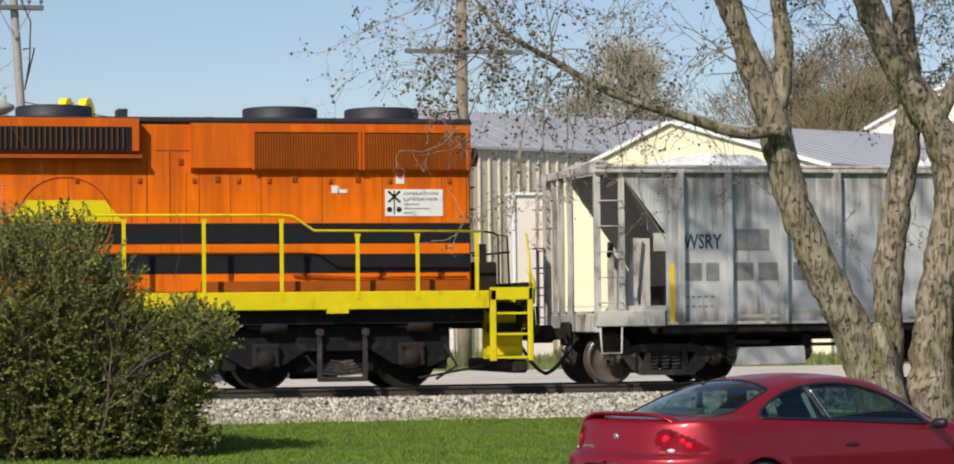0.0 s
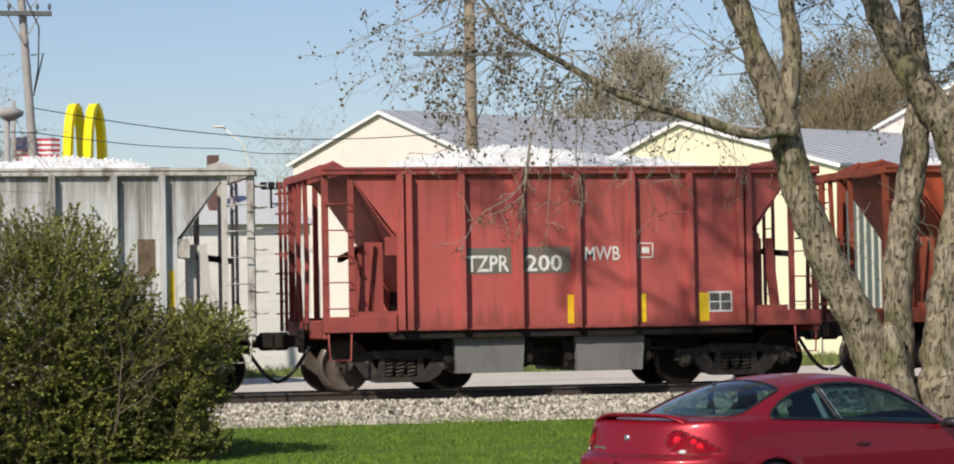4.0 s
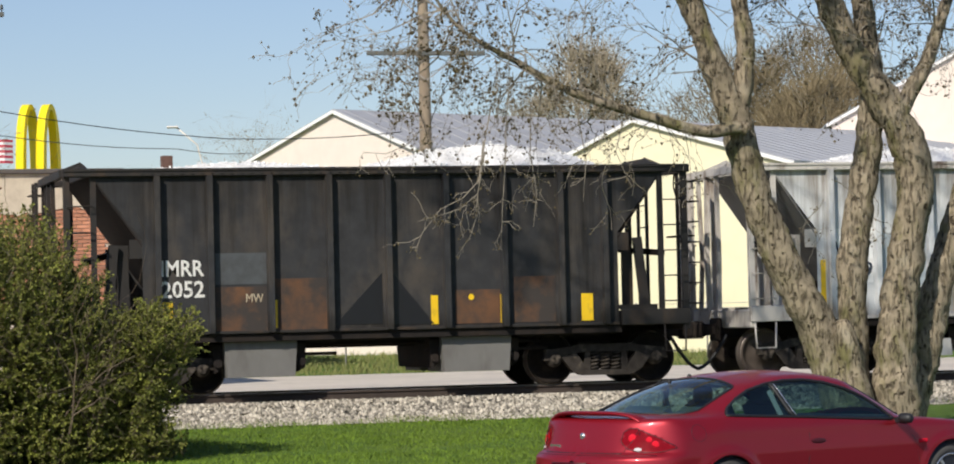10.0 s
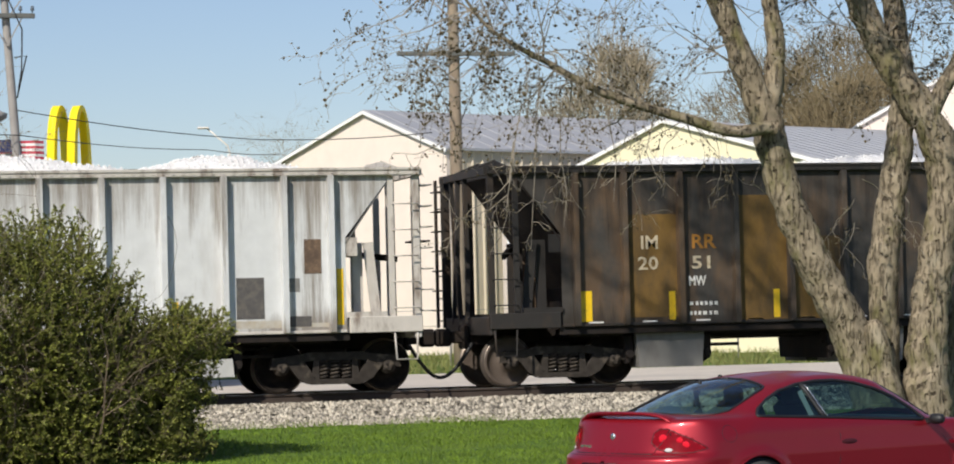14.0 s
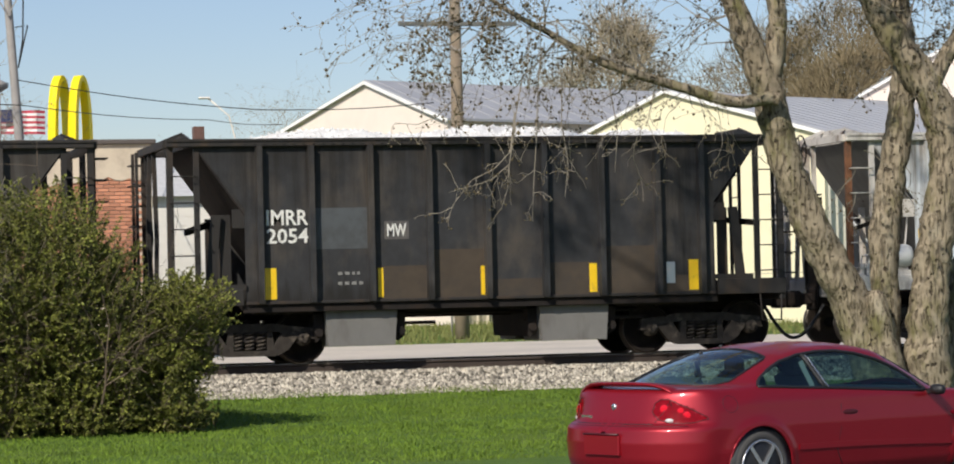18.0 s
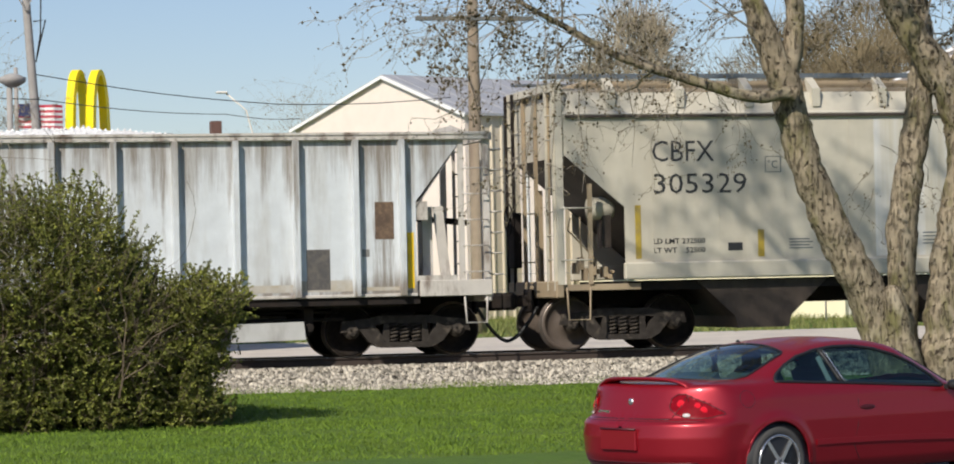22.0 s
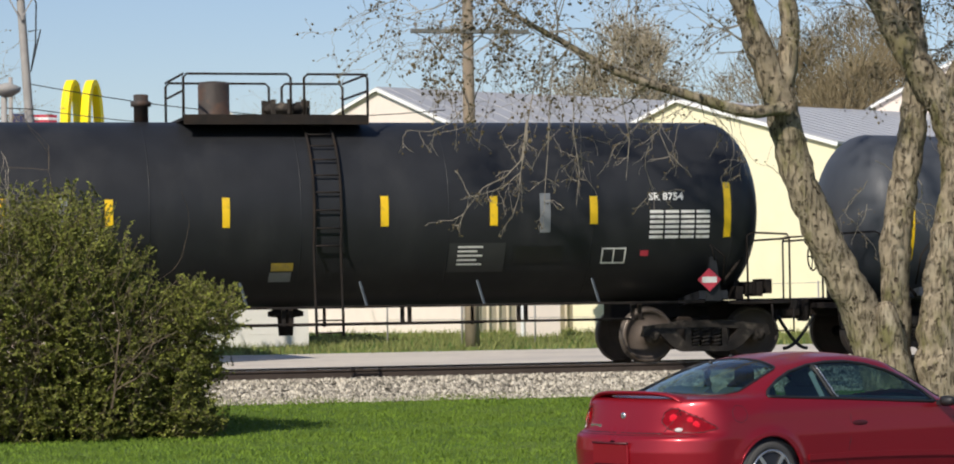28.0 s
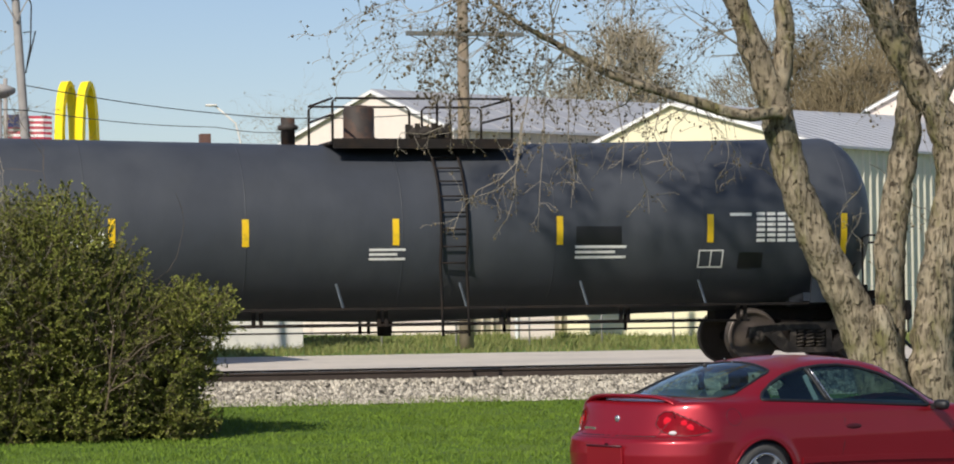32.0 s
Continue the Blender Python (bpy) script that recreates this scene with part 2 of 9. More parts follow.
strip("ground", (-400, -50, 20, 30, 36, 39, 42.6, 43.6, 47.6, 49, 60, 70, 80, 92, 140, 400, 3000), -2500, 2500, 0, M["grass"],
      "mown green spring lawn running to the horizon", "ground", 4)
strip("road", (6, 12, 20, 25.5), -300, 300, 0.006, M["asphalt"], "grey asphalt street beside the lawn", "road")
strip("gravel_road", (48.6, 52, 60, 66, 71), -300, 300, 0.012, M["gravel"], "pale gravel service road beyond the track", "road")

# track
bm = bmesh.new()
slab(bm, [(43.25, -0.50), (44.25, -0.20), (46.9, -0.20), (47.9, -0.50)], -200, 240, "x")
solid("ballast_bed", bm, M["ballast_bed"], "grey crushed-stone ballast bed under the track", "ballast", kind="structure")
railway = thing("railway_track", "rusty steel rails spiked to weathered wooden ties", "railway track", kind="structure")
for side in (-1, 1):
    bm = bmesh.new()
    y = TRACK_Y + side * 0.755
    slab(bm, [(y - 0.07, -0.17), (y + 0.07, -0.17), (y + 0.07, -0.155), (y + 0.012, -0.14), (y + 0.012, -0.05),
              (y + 0.036, -0.035), (y + 0.036, -0.004), (y - 0.036, -0.004), (y - 0.036, -0.035), (y - 0.012, -0.05),
              (y - 0.012, -0.14), (y - 0.07, -0.155)], -200, 240, "x")
    r = part("rail", bm, M["rail"], railway)
    bm = bmesh.new()
    box(bm, -200, 240, y - 0.028, y + 0.028, -0.006, 0.0)
    part("rail_head", bm, M["rail_head"], r, "shiny worn rail top")
tie = mesh_of(lambda b: box(b, -0.115, 0.115, TRACK_Y - 1.3, TRACK_Y + 1.3, -0.34, -0.175, 0.01), M["sleeper"], "tie")
for i in range(56):
    part("tie", tie, None, railway, at=pose(1.2 + 0.53 * i, random.uniform(-0.05, 0.05), 0, 0, 0, random.uniform(-1, 1)))

# ---- train ----
TRAIN = []      # (thing, distance along the train)
SEDAN = []
WHEELS = []     # (wheelset, radius, pose on its car)
HALF = 1.50     # half the width of a hopper's side sheets


def wheelset_meshes(r, pale):
    tread = mesh_of(lambda b: lathe(b, (0, -0.755, 0), [(r - 0.05, -0.07), (r - 0.005, -0.068), (r, -0.05), (r + 0.003, 0.04), (r + 0.026, 0.05),
                                                        (r + 0.026, 0.07), (r - 0.05, 0.075)], 40, "y", False), M["tread"], "tyre")
    def face(b):
        lathe(b, (0, -0.755, 0), [(0.09, -0.115), (0.12, -0.11), (0.125, -0.06), (r * 0.55, -0.01), (r - 0.075, -0.03), (r - 0.06, -0.074), (r - 0.012, -0.076),
                                  (r - 0.012, 0.074), (r - 0.06, 0.076), (r * 0.6, 0.05), (0.12, 0.09), (0.10, 0.10)], 40)
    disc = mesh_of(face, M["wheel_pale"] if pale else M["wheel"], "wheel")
    axle = mesh_of(lambda b: lathe(b, (0, 0, 0), [(0.07, -1.05), (0.075, -0.86), (0.09, -0.84), (0.085, 0.0), (0.09, 0.84), (0.075, 0.86), (0.07, 1.05)], 14), M["steel_dark"], "axle")
    return axle, disc, tread


WHEEL_MESH = {}


def wheelset(car, x, r, pale):
    key = (r, pale)
    if key not in WHEEL_MESH:
        WHEEL_MESH[key] = wheelset_meshes(r, pale)
    axle, disc, tread = WHEEL_MESH[key]
    ws = part("wheelset", axle, None, car, at=pose(x, 0, r))
    for flip in (0, 180):
        part("wheel", disc, None, ws, "rusted steel wheel", at=pose(0, 0, 0, 0, 0, flip))
        part("tyre", tread, None, ws, "bright worn wheel tread", at=pose(0, 0, 0, 0, 0, flip))
    WHEELS.append((ws, r, (x, 0, r)))


def side_frame_shape(b, hw, r):
    """A cast side frame with a window for the springs, between two axles hw either side."""
    y0, y1 = -1.10, -0.98
    z = r
    top = [(-hw - 0.20, z - 0.02), (-hw - 0.16, z + 0.16), (-hw + 0.25, z + 0.20), (-0.45, z + 0.24), (0.45, z + 0.24), (hw - 0.25, z + 0.20),
           (hw + 0.16, z + 0.16), (hw + 0.20, z - 0.02)]
    slab(b, top + [(hw - 0.14, z - 0.01), (hw - 0.20, z + 0.07), (0.36, z + 0.11), (-0.36, z + 0.11), (-hw + 0.20, z + 0.07), (-hw + 0.14, z - 0.01)], y0, y1)
    for s in (-1, 1):
        slab(b, [(s * (hw - 0.10), z + 0.03), (s * (hw - 0.36), z + 0.10), (s * 0.36, z - 0.14), (s * 0.36, z - 0.28), (s * 0.46, z - 0.27), (s * 0.62, z - 0.18)][::s], y0 - 0.02, y1)
        slab(b, [(s * 0.36, z + 0.12), (s * 0.27, z + 0.12), (s * 0.27, z - 0.20), (s * 0.40, z - 0.24)][::s], y0, y1)
    slab(b, [(-0.44, z - 0.19), (0.44, z - 0.19), (0.40, z - 0.28), (-0.40, z - 0.28)], y0 - 0.03, y1 + 0.05)


BOGIE_MESH = {}


def bogie(car, x, r, half_base, pale=False):
    """Two wheelsets with side frames, springs and bearing caps about x."""
    key = (r, half_base)
    if key not in BOGIE_MESH:
        frame_me = mesh_of(lambda b: side_frame_shape(b, half_base, r), M["brake_shoe"], "side_frame")

        def spring(b):
            pts = [(0.066 * math.cos(a), 0.066 * math.sin(a), -0.15 + 0.30 * a / (10 * math.pi)) for a in [i * math.pi / 4 for i in range(41)]]
            tube(b, pts, 0.021, 5)
        spring_me = mesh_of(spring, M["brake_shoe"], "spring")

        def cap(b):
            lathe(b, (0, 0, 0), [(0.02, -0.10), (0.085, -0.09), (0.10, -0.05), (0.11, 0.0), (0.13, 0.01), (0.13, 0.14)], 16)
            for k in range(3):
                a = 2.1 * k + 0.5
                lathe(b, (0.055 * math.cos(a), -0.09, 0.055 * math.sin(a)), [(0.018, -0.03), (0.018, 0.02)], 6)
        cap_me = mesh_of(cap, M["brake_shoe"], "bearing_cap")

        def bolster(b):
            box(b, -0.22, 0.22, -1.06, 1.06, r - 0.06, r + 0.16, 0.02)
            box(b, -0.30, 0.30, -0.45, 0.45, r + 0.16, r + 0.30, 0.02)
            for s in (-1, 1):
                box(b, s * (half_base - r - 0.14) - 0.05, s * (half_base - r - 0.14) + 0.05, -0.85, 0.85, r - 0.20, r - 0.10)
        BOGIE_MESH[key] = frame_me, spring_me, cap_me, mesh_of(bolster, M["steel_dark"], "bogie")
    frame_me, spring_me, cap_me, bol = BOGIE_MESH[key]
    bo = part("bogie", bol, None, car, "cast steel freight bogie", at=pose(x, 0, 0))
    for flip in (0, 180):
        part("side_frame", frame_me, None, bo, at=pose(0, 0, 0, 0, 0, flip))
        s = -1 if flip == 0 else 1
        for dx in (-0.19, 0, 0.19):
            part("spring", spring_me, None, bo, at=pose(dx, s * 1.04, r - 0.05))
        for dx in (-half_base, half_base):
            part("bearing_cap", cap_me, None, bo, at=pose(dx, s * 1.06, r, 0, 0, 0 if s < 0 else 180))
    wheelset(car, x - half_base, r, pale)
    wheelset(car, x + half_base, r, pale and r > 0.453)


def coupler(car, x, way, z=0.84, mat=None):
    """A knuckle coupler with its air hose; way +1 points to larger x."""
    bm = bmesh.new()
    box(bm, min(x, x + way * 0.35), max(x, x + way * 0.35), -0.09, 0.09, z - 0.10, z + 0.10, 0.02)
    box(bm, min(x + way * 0.30, x + way * 0.56), max(x + way * 0.30, x + way * 0.56), -0.17, 0.14, z - 0.15, z + 0.15, 0.05)
    box(bm, min(x + way * 0.02, x + way * 0.10), max(x + way * 0.02, x + way * 0.10), -0.24, 0.24, z - 0.20, z + 0.20, 0.03)
    part("coupler", bm, mat or M["steel_dark"], car, "rusty knuckle coupler")
    bm = bmesh.new()
    pts = [(x + way * (0.02 + 0.55 * k / 9), -0.42 + 0.06 * k / 9, z - 0.10 - 0.56 * math.sin(math.pi * 0.5 * k / 9)) for k in range(10)]
    tube(bm, pts, 0.03, 6)
    part("air_hose", bm, M["hose"], car, "sagging black rubber air hose")


def hand_wheel(car, x, y, z, r=0.25, mat=None, axis="x"):
    bm = bmesh.new()
    ring = [(math.cos(a) * r, math.sin(a) * r) for a in [i * math.pi / 9 for i in range(19)]]
    def p(a, b):
        return (x, y + a, z + b) if axis == "x" else (x + a, y, z + b)
    tube(bm, [p(a, b) for a, b in ring], 0.014, 5, False)
    for i in range(5):
        a = i * 2 * math.pi / 5
        tube(bm, [p(0, 0), p(math.cos(a) * r, math.sin(a) * r)], 0.010, 4)
    lathe(bm, (x, y, z), [(0.04, -0.03), (0.04, 0.03)], 8, "x")
    return part("brake_wheel", bm, mat or M["steel_dark"], car, "spoked steel hand-brake wheel")


def ladder(car, a, b, z0, z1, mat, rungs=7, r=0.014, rail=0.05, step=0):
    """A ladder with its rails at a and b (x, y) from z0 to z1; rungs bowed out by step."""
    bm = bmesh.new()
    for q in (a, b):
        bar(bm, (q[0], q[1], z0), (q[0], q[1], z1), rail, rail)
    lad = part("ladder", bm, mat, car)
    for i in range(rungs):
        z = z0 + 0.12 + (z1 - z0 - 0.24) * i / (rungs - 1)
        bm = bmesh.new()
        if step:
            d = (Vector(b) - Vector(a)).normalized() * 0.05
            out = Vector((-d.y, d.x)).normalized() * step
            pts = [(*a, z), (a[0] + out.x, a[1] + out.y, z), (b[0] + out.x, b[1] + out.y, z), (*b, z)]
        else:
            pts = [(*a, z), (*b, z)]
        tube(bm, pts, r, 5)
        part("rung", bm, mat, lad)
    return lad


def heap(car_u, x0, x1, tops, z, name="stone_load"):
    """Heaped white stone as a thing of its own, in peaks at tops (x, height)."""
    bm = bmesh.new()
    nx, ny = 90, 24
    grid = []
    for i in range(nx + 1):
        x = x0 + (x1 - x0) * i / nx
        row = []
        for j in range(ny + 1):
            y = -HALF + 0.06 + (2 * HALF - 0.12) * j / ny
            h = max(hh * max(0.0, 1 - (abs(x - tx) / w) ** 1.5) for tx, hh, w in tops)
            edge = min(1.0, max(0.0, 1 - abs(y) / (HALF - 0.05)) * 2.2)
            end = min(1.0, min(x - x0, x1 - x) / 0.8)
            q = h * edge * min(1, end + 0.15) - 0.06
            q += 0.05 * noise.noise((x * 2.3, y * 2.3, car_u)) + 0.05 * noise.noise((x * 8, y * 8, car_u))
            row.append(bm.verts.new((x, y, z + q)))
        grid.append(row)
    for a, b in zip(grid, grid[1:]):
        for j in range(ny):
            bm.faces.new((a[j], a[j + 1], b[j + 1], b[j])).smooth = True
    ld = solid(name, bm, M["load"], "heaped white crushed stone filling a hopper car", "stone load", "loads of stone")
    rnd = random.Random(int(car_u * 10))
    me = ld.data
    verts, faces = [], []
    for k in range(2400):
        i, j = rnd.randrange(2, nx - 1), rnd.randrange(1, 16)
        c = Vector(me.vertices[i * (ny + 1) + j].co)
        r = rnd.uniform(0.012, 0.028)
        n0 = len(verts)
        for s in ((1, 0, 0), (-1, 0, 0), (0, 1, 0), (0, -1, 0), (0, 0, 1), (0, 0, -0.6)):
            verts.append(c + Vector(s) * r * rnd.uniform(0.7, 1.3) + Vector((0, 0, r * 0.4)))
        for f in ((0, 2, 4), (2, 1, 4), (1, 3, 4), (3, 0, 4), (2, 0, 5), (1, 2, 5), (3, 1, 5), (0, 3, 5)):
            faces.append([n0 + q for q in f])
    cm = bpy.data.meshes.new("chips")
    cm.from_pydata([tuple(v) for v in verts], [], faces)
    cm.materials.append(M["load_bit"])
    tagged(part("chips", cm, None, ld), kind="stuff")
    TRAIN.append((ld, car_u))
    return ld


def paint(name, colour, stain, lo=0.5, hi=0.72, scale=1.2, streak=4.0, rough=0.62, runs=None, grain=0.07):
    return material(name, colour, rough, 0.0, grain, 5, 0.12, 12, stain, scale, lo, hi, streak, runs=runs, spec=0.3)


pal = {
    "grey": paint("weathered_grey_paint", (0.56, 0.56, 0.55), (0.34, 0.31, 0.27), 0.50, 0.80, 1.5, 6, runs=(0.15, 0.125, 0.10)),
    "grey_frame": paint("dirty_grey_frame", (0.56, 0.52, 0.47), (0.17, 0.12, 0.09), 0.50, 0.70, 3.5, 3),
    "grey2": paint("chalky_grey_paint", (0.64, 0.65, 0.65), (0.44, 0.41, 0.37), 0.54, 0.82, 1.4, 6, runs=(0.20, 0.165, 0.13)),
    "grey3": paint("blue_grey_paint", (0.62, 0.65, 0.67), (0.42, 0.40, 0.36), 0.52, 0.80, 1.5, 6, runs=(0.18, 0.14, 0.10)),
    "red": paint("faded_red_paint", (0.47, 0.105, 0.092), (0.36, 0.075, 0.060), 0.45, 0.8, 1.2, 5, runs=(0.25, 0.068, 0.052)),
    "red_frame": paint("faded_red_frame", (0.33, 0.072, 0.060), (0.13, 0.042, 0.033), 0.45, 0.75, 2.5, 3),
    "orange_red": paint("rust_red_paint", (0.52, 0.084, 0.032), (0.47, 0.125, 0.060), 0.45, 0.75, 1.0, 3, runs=(0.33, 0.080, 0.036)),
    "orange_frame": paint("rust_red_frame", (0.29, 0.062, 0.032), (0.12, 0.045, 0.027), 0.45, 0.75, 2.5, 3),
    "black": paint("sooty_black_paint", (0.035, 0.035, 0.037), (0.085, 0.070, 0.056), 0.47, 0.78, 1.7, 1.8, runs=(0.016, 0.014, 0.012), grain=0.24),
    "black_rust": paint("rusting_black_paint", (0.062, 0.056, 0.050), (0.19, 0.105, 0.045), 0.50, 0.76, 0.7, 2.5, runs=(0.032, 0.026, 0.021), grain=0.24),
    "black_frame": paint("black_frame_paint", (0.030, 0.027, 0.025), (0.08, 0.05, 0.03), 0.50, 0.8, 2.5, 3),
    "chute": paint("dusty_grey_chute", (0.17, 0.165, 0.155), (0.10, 0.09, 0.08), 0.5, 0.8, 2, 3),
    "chute_pale": paint("pale_grey_chute", (0.50, 0.50, 0.48), (0.26, 0.24, 0.22), 0.45, 0.8, 2, 3),
    "dark": M["steel_dark"],
}


def hopper(u, label, skin, frame_mat, dark, length=7.9, ribs=(), stripes=(), tops=None, chute=None, rib_mat=None, wheel_side=1, inner=None,
           near_post=None, end_tilt=0.0):
    """An open-top hopper car. x = 0 is the left edge of the side sheet, which is `length` long."""
    car = thing("hopper_car", label, "hopper car", group="open hopper cars")
    TRAIN.append((car, u))
    rib_mat = rib_mat or skin
    L, E, T, B = length, 1.24, 3.60, 0.97
    sheet = [(0, B), (L, B), (L, 2.50), (L + 0.78, T - 0.10), (L + 0.78, T), (-0.78, T), (-0.78, T - 0.10), (0, 2.50)]
    for y0, y1 in ((-HALF, -HALF + 0.012), (HALF - 0.012, HALF)):
        bm = bmesh.new()
        slab(bm, sheet, y0, y1)
        part("side_sheet", bm, skin, car)
    for s in (-1, 1):
        for x in ribs:
            bm = bmesh.new()
            y = s * HALF
            w = 0.055
            slab(bm, [(x - w, y), (x - w * 0.8, y + s * 0.135), (x + w * 0.8, y + s * 0.135), (x + w, y)], 0, 1)
            for v in bm.verts:      # stand the profile up
                v.co = (v.co.x, v.co.z, B + 0.02 + (T - B - 0.12) * v.co.y)
            part("rib", bm, rib_mat, car)
        bm = bmesh.new()
        box(bm, -E, L + E, s * (HALF + 0.03) - 0.06, s * (HALF + 0.03) + 0.06, T - 0.11, T, 0.015)
        box(bm, -E, L + E, s * (HALF + 0.06) - 0.05, s * (HALF + 0.06) + 0.05, T - 0.02, T + 0.02)
        part("top_chord", bm, frame_mat, car)
        # sill coloured dark to carry the black shadow below the side sheet
        bm = bmesh.new()
        box(bm, -0.05, L + 0.05, s * (HALF - 0.06) - 0.05, s * (HALF - 0.06) + 0.05, B - 0.13, B - 0.003, 0.01)
        part("side_sill", bm, dark, car)
        bm = bmesh.new()
        box(bm, 0.0, L, s * (HALF + 0.025) - 0.02, s * (HALF + 0.025) + 0.02, B, B + 0.05, 0.008)
        part("sill_angle", bm, frame_mat, car)
        bm = bmesh.new()
        for x in [k * 0.16 for k in range(int(L / 0.16) + 1)]:
            lathe(bm, (x, s * (HALF + 0.09), T - 0.055), [(0.016, -0.02), (0.016, 0.02)], 5)
        tagged(part("rivet_row", bm, frame_mat, car), kind="stuff")
    # sloped ends, upper and lower
    for x, w in ((0, 1), (L, -1)):
        bm = bmesh.new()
        bar(bm, (x - w * 0.80, 0, T - 0.08), (x + w * 0.75, 0, 1.35), 2 * HALF - 0.03, 0.02, (w, 0, 0.6))
        part("slope_sheet", bm, inner or dark, car, "dark steel sloping end sheet")
        for x0, x1, y, wide in ((0.56, 0.42, -1.25, 0.16), (0.26, 0.26, -1.15, 0.17), (0.20, 0.20, 0.35, 0.10), (0.20, 0.20, 0.95, 0.10)):
            bm = bmesh.new()
            bar(bm, (x - w * x0, y, 1.04), (x - w * x1, y, 2.42), wide, 0.05, (0, 1, 0))
            part("end_strut", bm, frame_mat, car)
        bm = bmesh.new()
        box(bm, min(x - w * 0.66, x), max(x - w * 0.66, x), -HALF - 0.045, -HALF + 0.02, 1.22, 1.30)
        part("end_plate", bm, frame_mat, car)
        bm = bmesh.new()
        box(bm, min(x - w * 0.20, x), max(x - w * 0.20, x), -HALF + 0.02, -HALF + 0.05, 2.20, 2.50)
        part("gusset_plate", bm, frame_mat, car)
        bm = bmesh.new()
        box(bm, x + w * 0.55 - 0.02, x + w * 0.55 + 0.02, -HALF + 0.02, HALF - 0.02, 0.95, 2.0)
        part("bulkhead", bm, dark, car)
        # end platform and sill
        bm = bmesh.new()
        xa, xb = sorted((x, x - w * (E - 0.05)))
        box(bm, xa, xb, -HALF + 0.05, HALF - 0.05, 0.98, 1.06)
        xa, xb = sorted((x - w * (E - 0.12), x - w * E))
        box(bm, xa, xb, -HALF - 0.02, HALF + 0.02, 0.86, 1.17, 0.02)
        part("end_sill", bm, frame_mat, car)
        for s in (-1, 1):
            bm = bmesh.new()
            xa, xb = sorted((x - w * 0.04, x - w * E))
            box(bm, xa, xb, s * (HALF + 0.01) - 0.05, s * (HALF + 0.01) + 0.05, 0.96, 1.22, 0.01)
            part("platform_sill", bm, frame_mat, car)
            bm = bmesh.new()
            bar(bm, (x - w * (E - 0.06), s * (HALF - 0.03), 1.15), (x - w * (E - 0.06) + end_tilt, s * (HALF - 0.03), T - 0.02), 0.10, 0.08)
            part("corner_post", bm, near_post if near_post and s < 0 and w > 0 else frame_mat, car)
            bm = bmesh.new()
            bar(bm, (x - w * 0.76, s * (HALF - 0.02), 1.2), (x - w * 0.76, s * (HALF - 0.02), T - 0.1), 0.09, 0.06)
            part("brace_post", bm, frame_mat, car)
        # end ladder and inner posts
        if w < 0:
            ladder(car, (x - w * E, -HALF + 0.10), (x - w * E, -HALF + 0.50), 1.1, T, frame_mat, 7, 0.012, 0.05)
        else:       # lit stiffening posts across the end, some of them bent
            for yy, ww, bend in ((0.02, 0.07, 0.03), (0.48, 0.11, -0.05), (0.95, 0.06, 0.08)):
                bm = bmesh.new()
                bar(bm, (x - w * (E - 0.02), yy, 1.06), (x - w * (E - 0.02) + bend, yy + bend, 2.1), 0.07, ww, (0, 1, 0))
                bar(bm, (x - w * (E - 0.02) + bend, yy + bend, 2.1), (x - w * (E - 0.02), yy, T - 0.04), 0.07, ww, (0, 1, 0))
                part("end_post", bm, frame_mat, car)
        ladder(car, (x - w * (E + 0.13), HALF - 0.50), (x - w * (E + 0.13), HALF - 0.04), 1.0, T - 0.05, frame_mat, 7, 0.012, 0.05)
        for i in range(7):      # grab irons that stand out from the end
            bm = bmesh.new()
            z = 1.30 + 0.34 * i
            yy = HALF - 0.05 if w > 0 else -HALF + 0.06
            tube(bm, [(x - w * E, yy, z), (x - w * (E + 0.22), yy, z), (x - w * (E + 0.22), yy - w * 0.40, z), (x - w * E, yy - w * 0.40, z)], 0.012, 5)
            part("grab_iron", bm, frame_mat, car)
        for i in range(5):      # grab irons on the side of the corner
            bm = bmesh.new()
            z = 1.35 + 0.42 * i
            tube(bm, [(x - w * (E - 0.06), -HALF - 0.03, z), (x - w * (E - 0.06), -HALF - 0.12, z), (x - w * 0.78, -HALF - 0.12, z), (x - w * 0.78, -HALF - 0.03, z)], 0.012, 5)
            part("grab_iron", bm, frame_mat, car)
        bm = bmesh.new()
        bar(bm, (x - w * 0.9, -HALF + 0.3, 2.15), (x - w * 0.1, HALF - 0.3, 2.35), 0.06, 0.10)
        part("cross_brace", bm, dark, car)
        bm = bmesh.new()    # top of the end
        bar(bm, (x - w * E, -HALF, T - 0.05), (x - w * E, HALF, T - 0.05), 0.10, 0.12)
        bar(bm, (x - w * 0.80, -HALF, T - 0.03), (x - w * 0.80, HALF, T - 0.03), 0.08, 0.10)
        slab(bm, [(-HALF, T), (-HALF * 0.35, T + 0.17), (HALF * 0.35, T + 0.17), (HALF, T)], x - w * 0.80, x - w * 0.83, "x")
        bar(bm, (x - w * E, -HALF * 0.35, T + 0.0), (x - w * 0.82, -HALF * 0.35, T + 0.17), 0.05, 0.05)
        bar(bm, (x - w * E, HALF * 0.35, T + 0.0), (x - w * 0.82, HALF * 0.35, T + 0.17), 0.05, 0.05)
        part("end_rim", bm, frame_mat, car)
        bm = bmesh.new()    # sill step
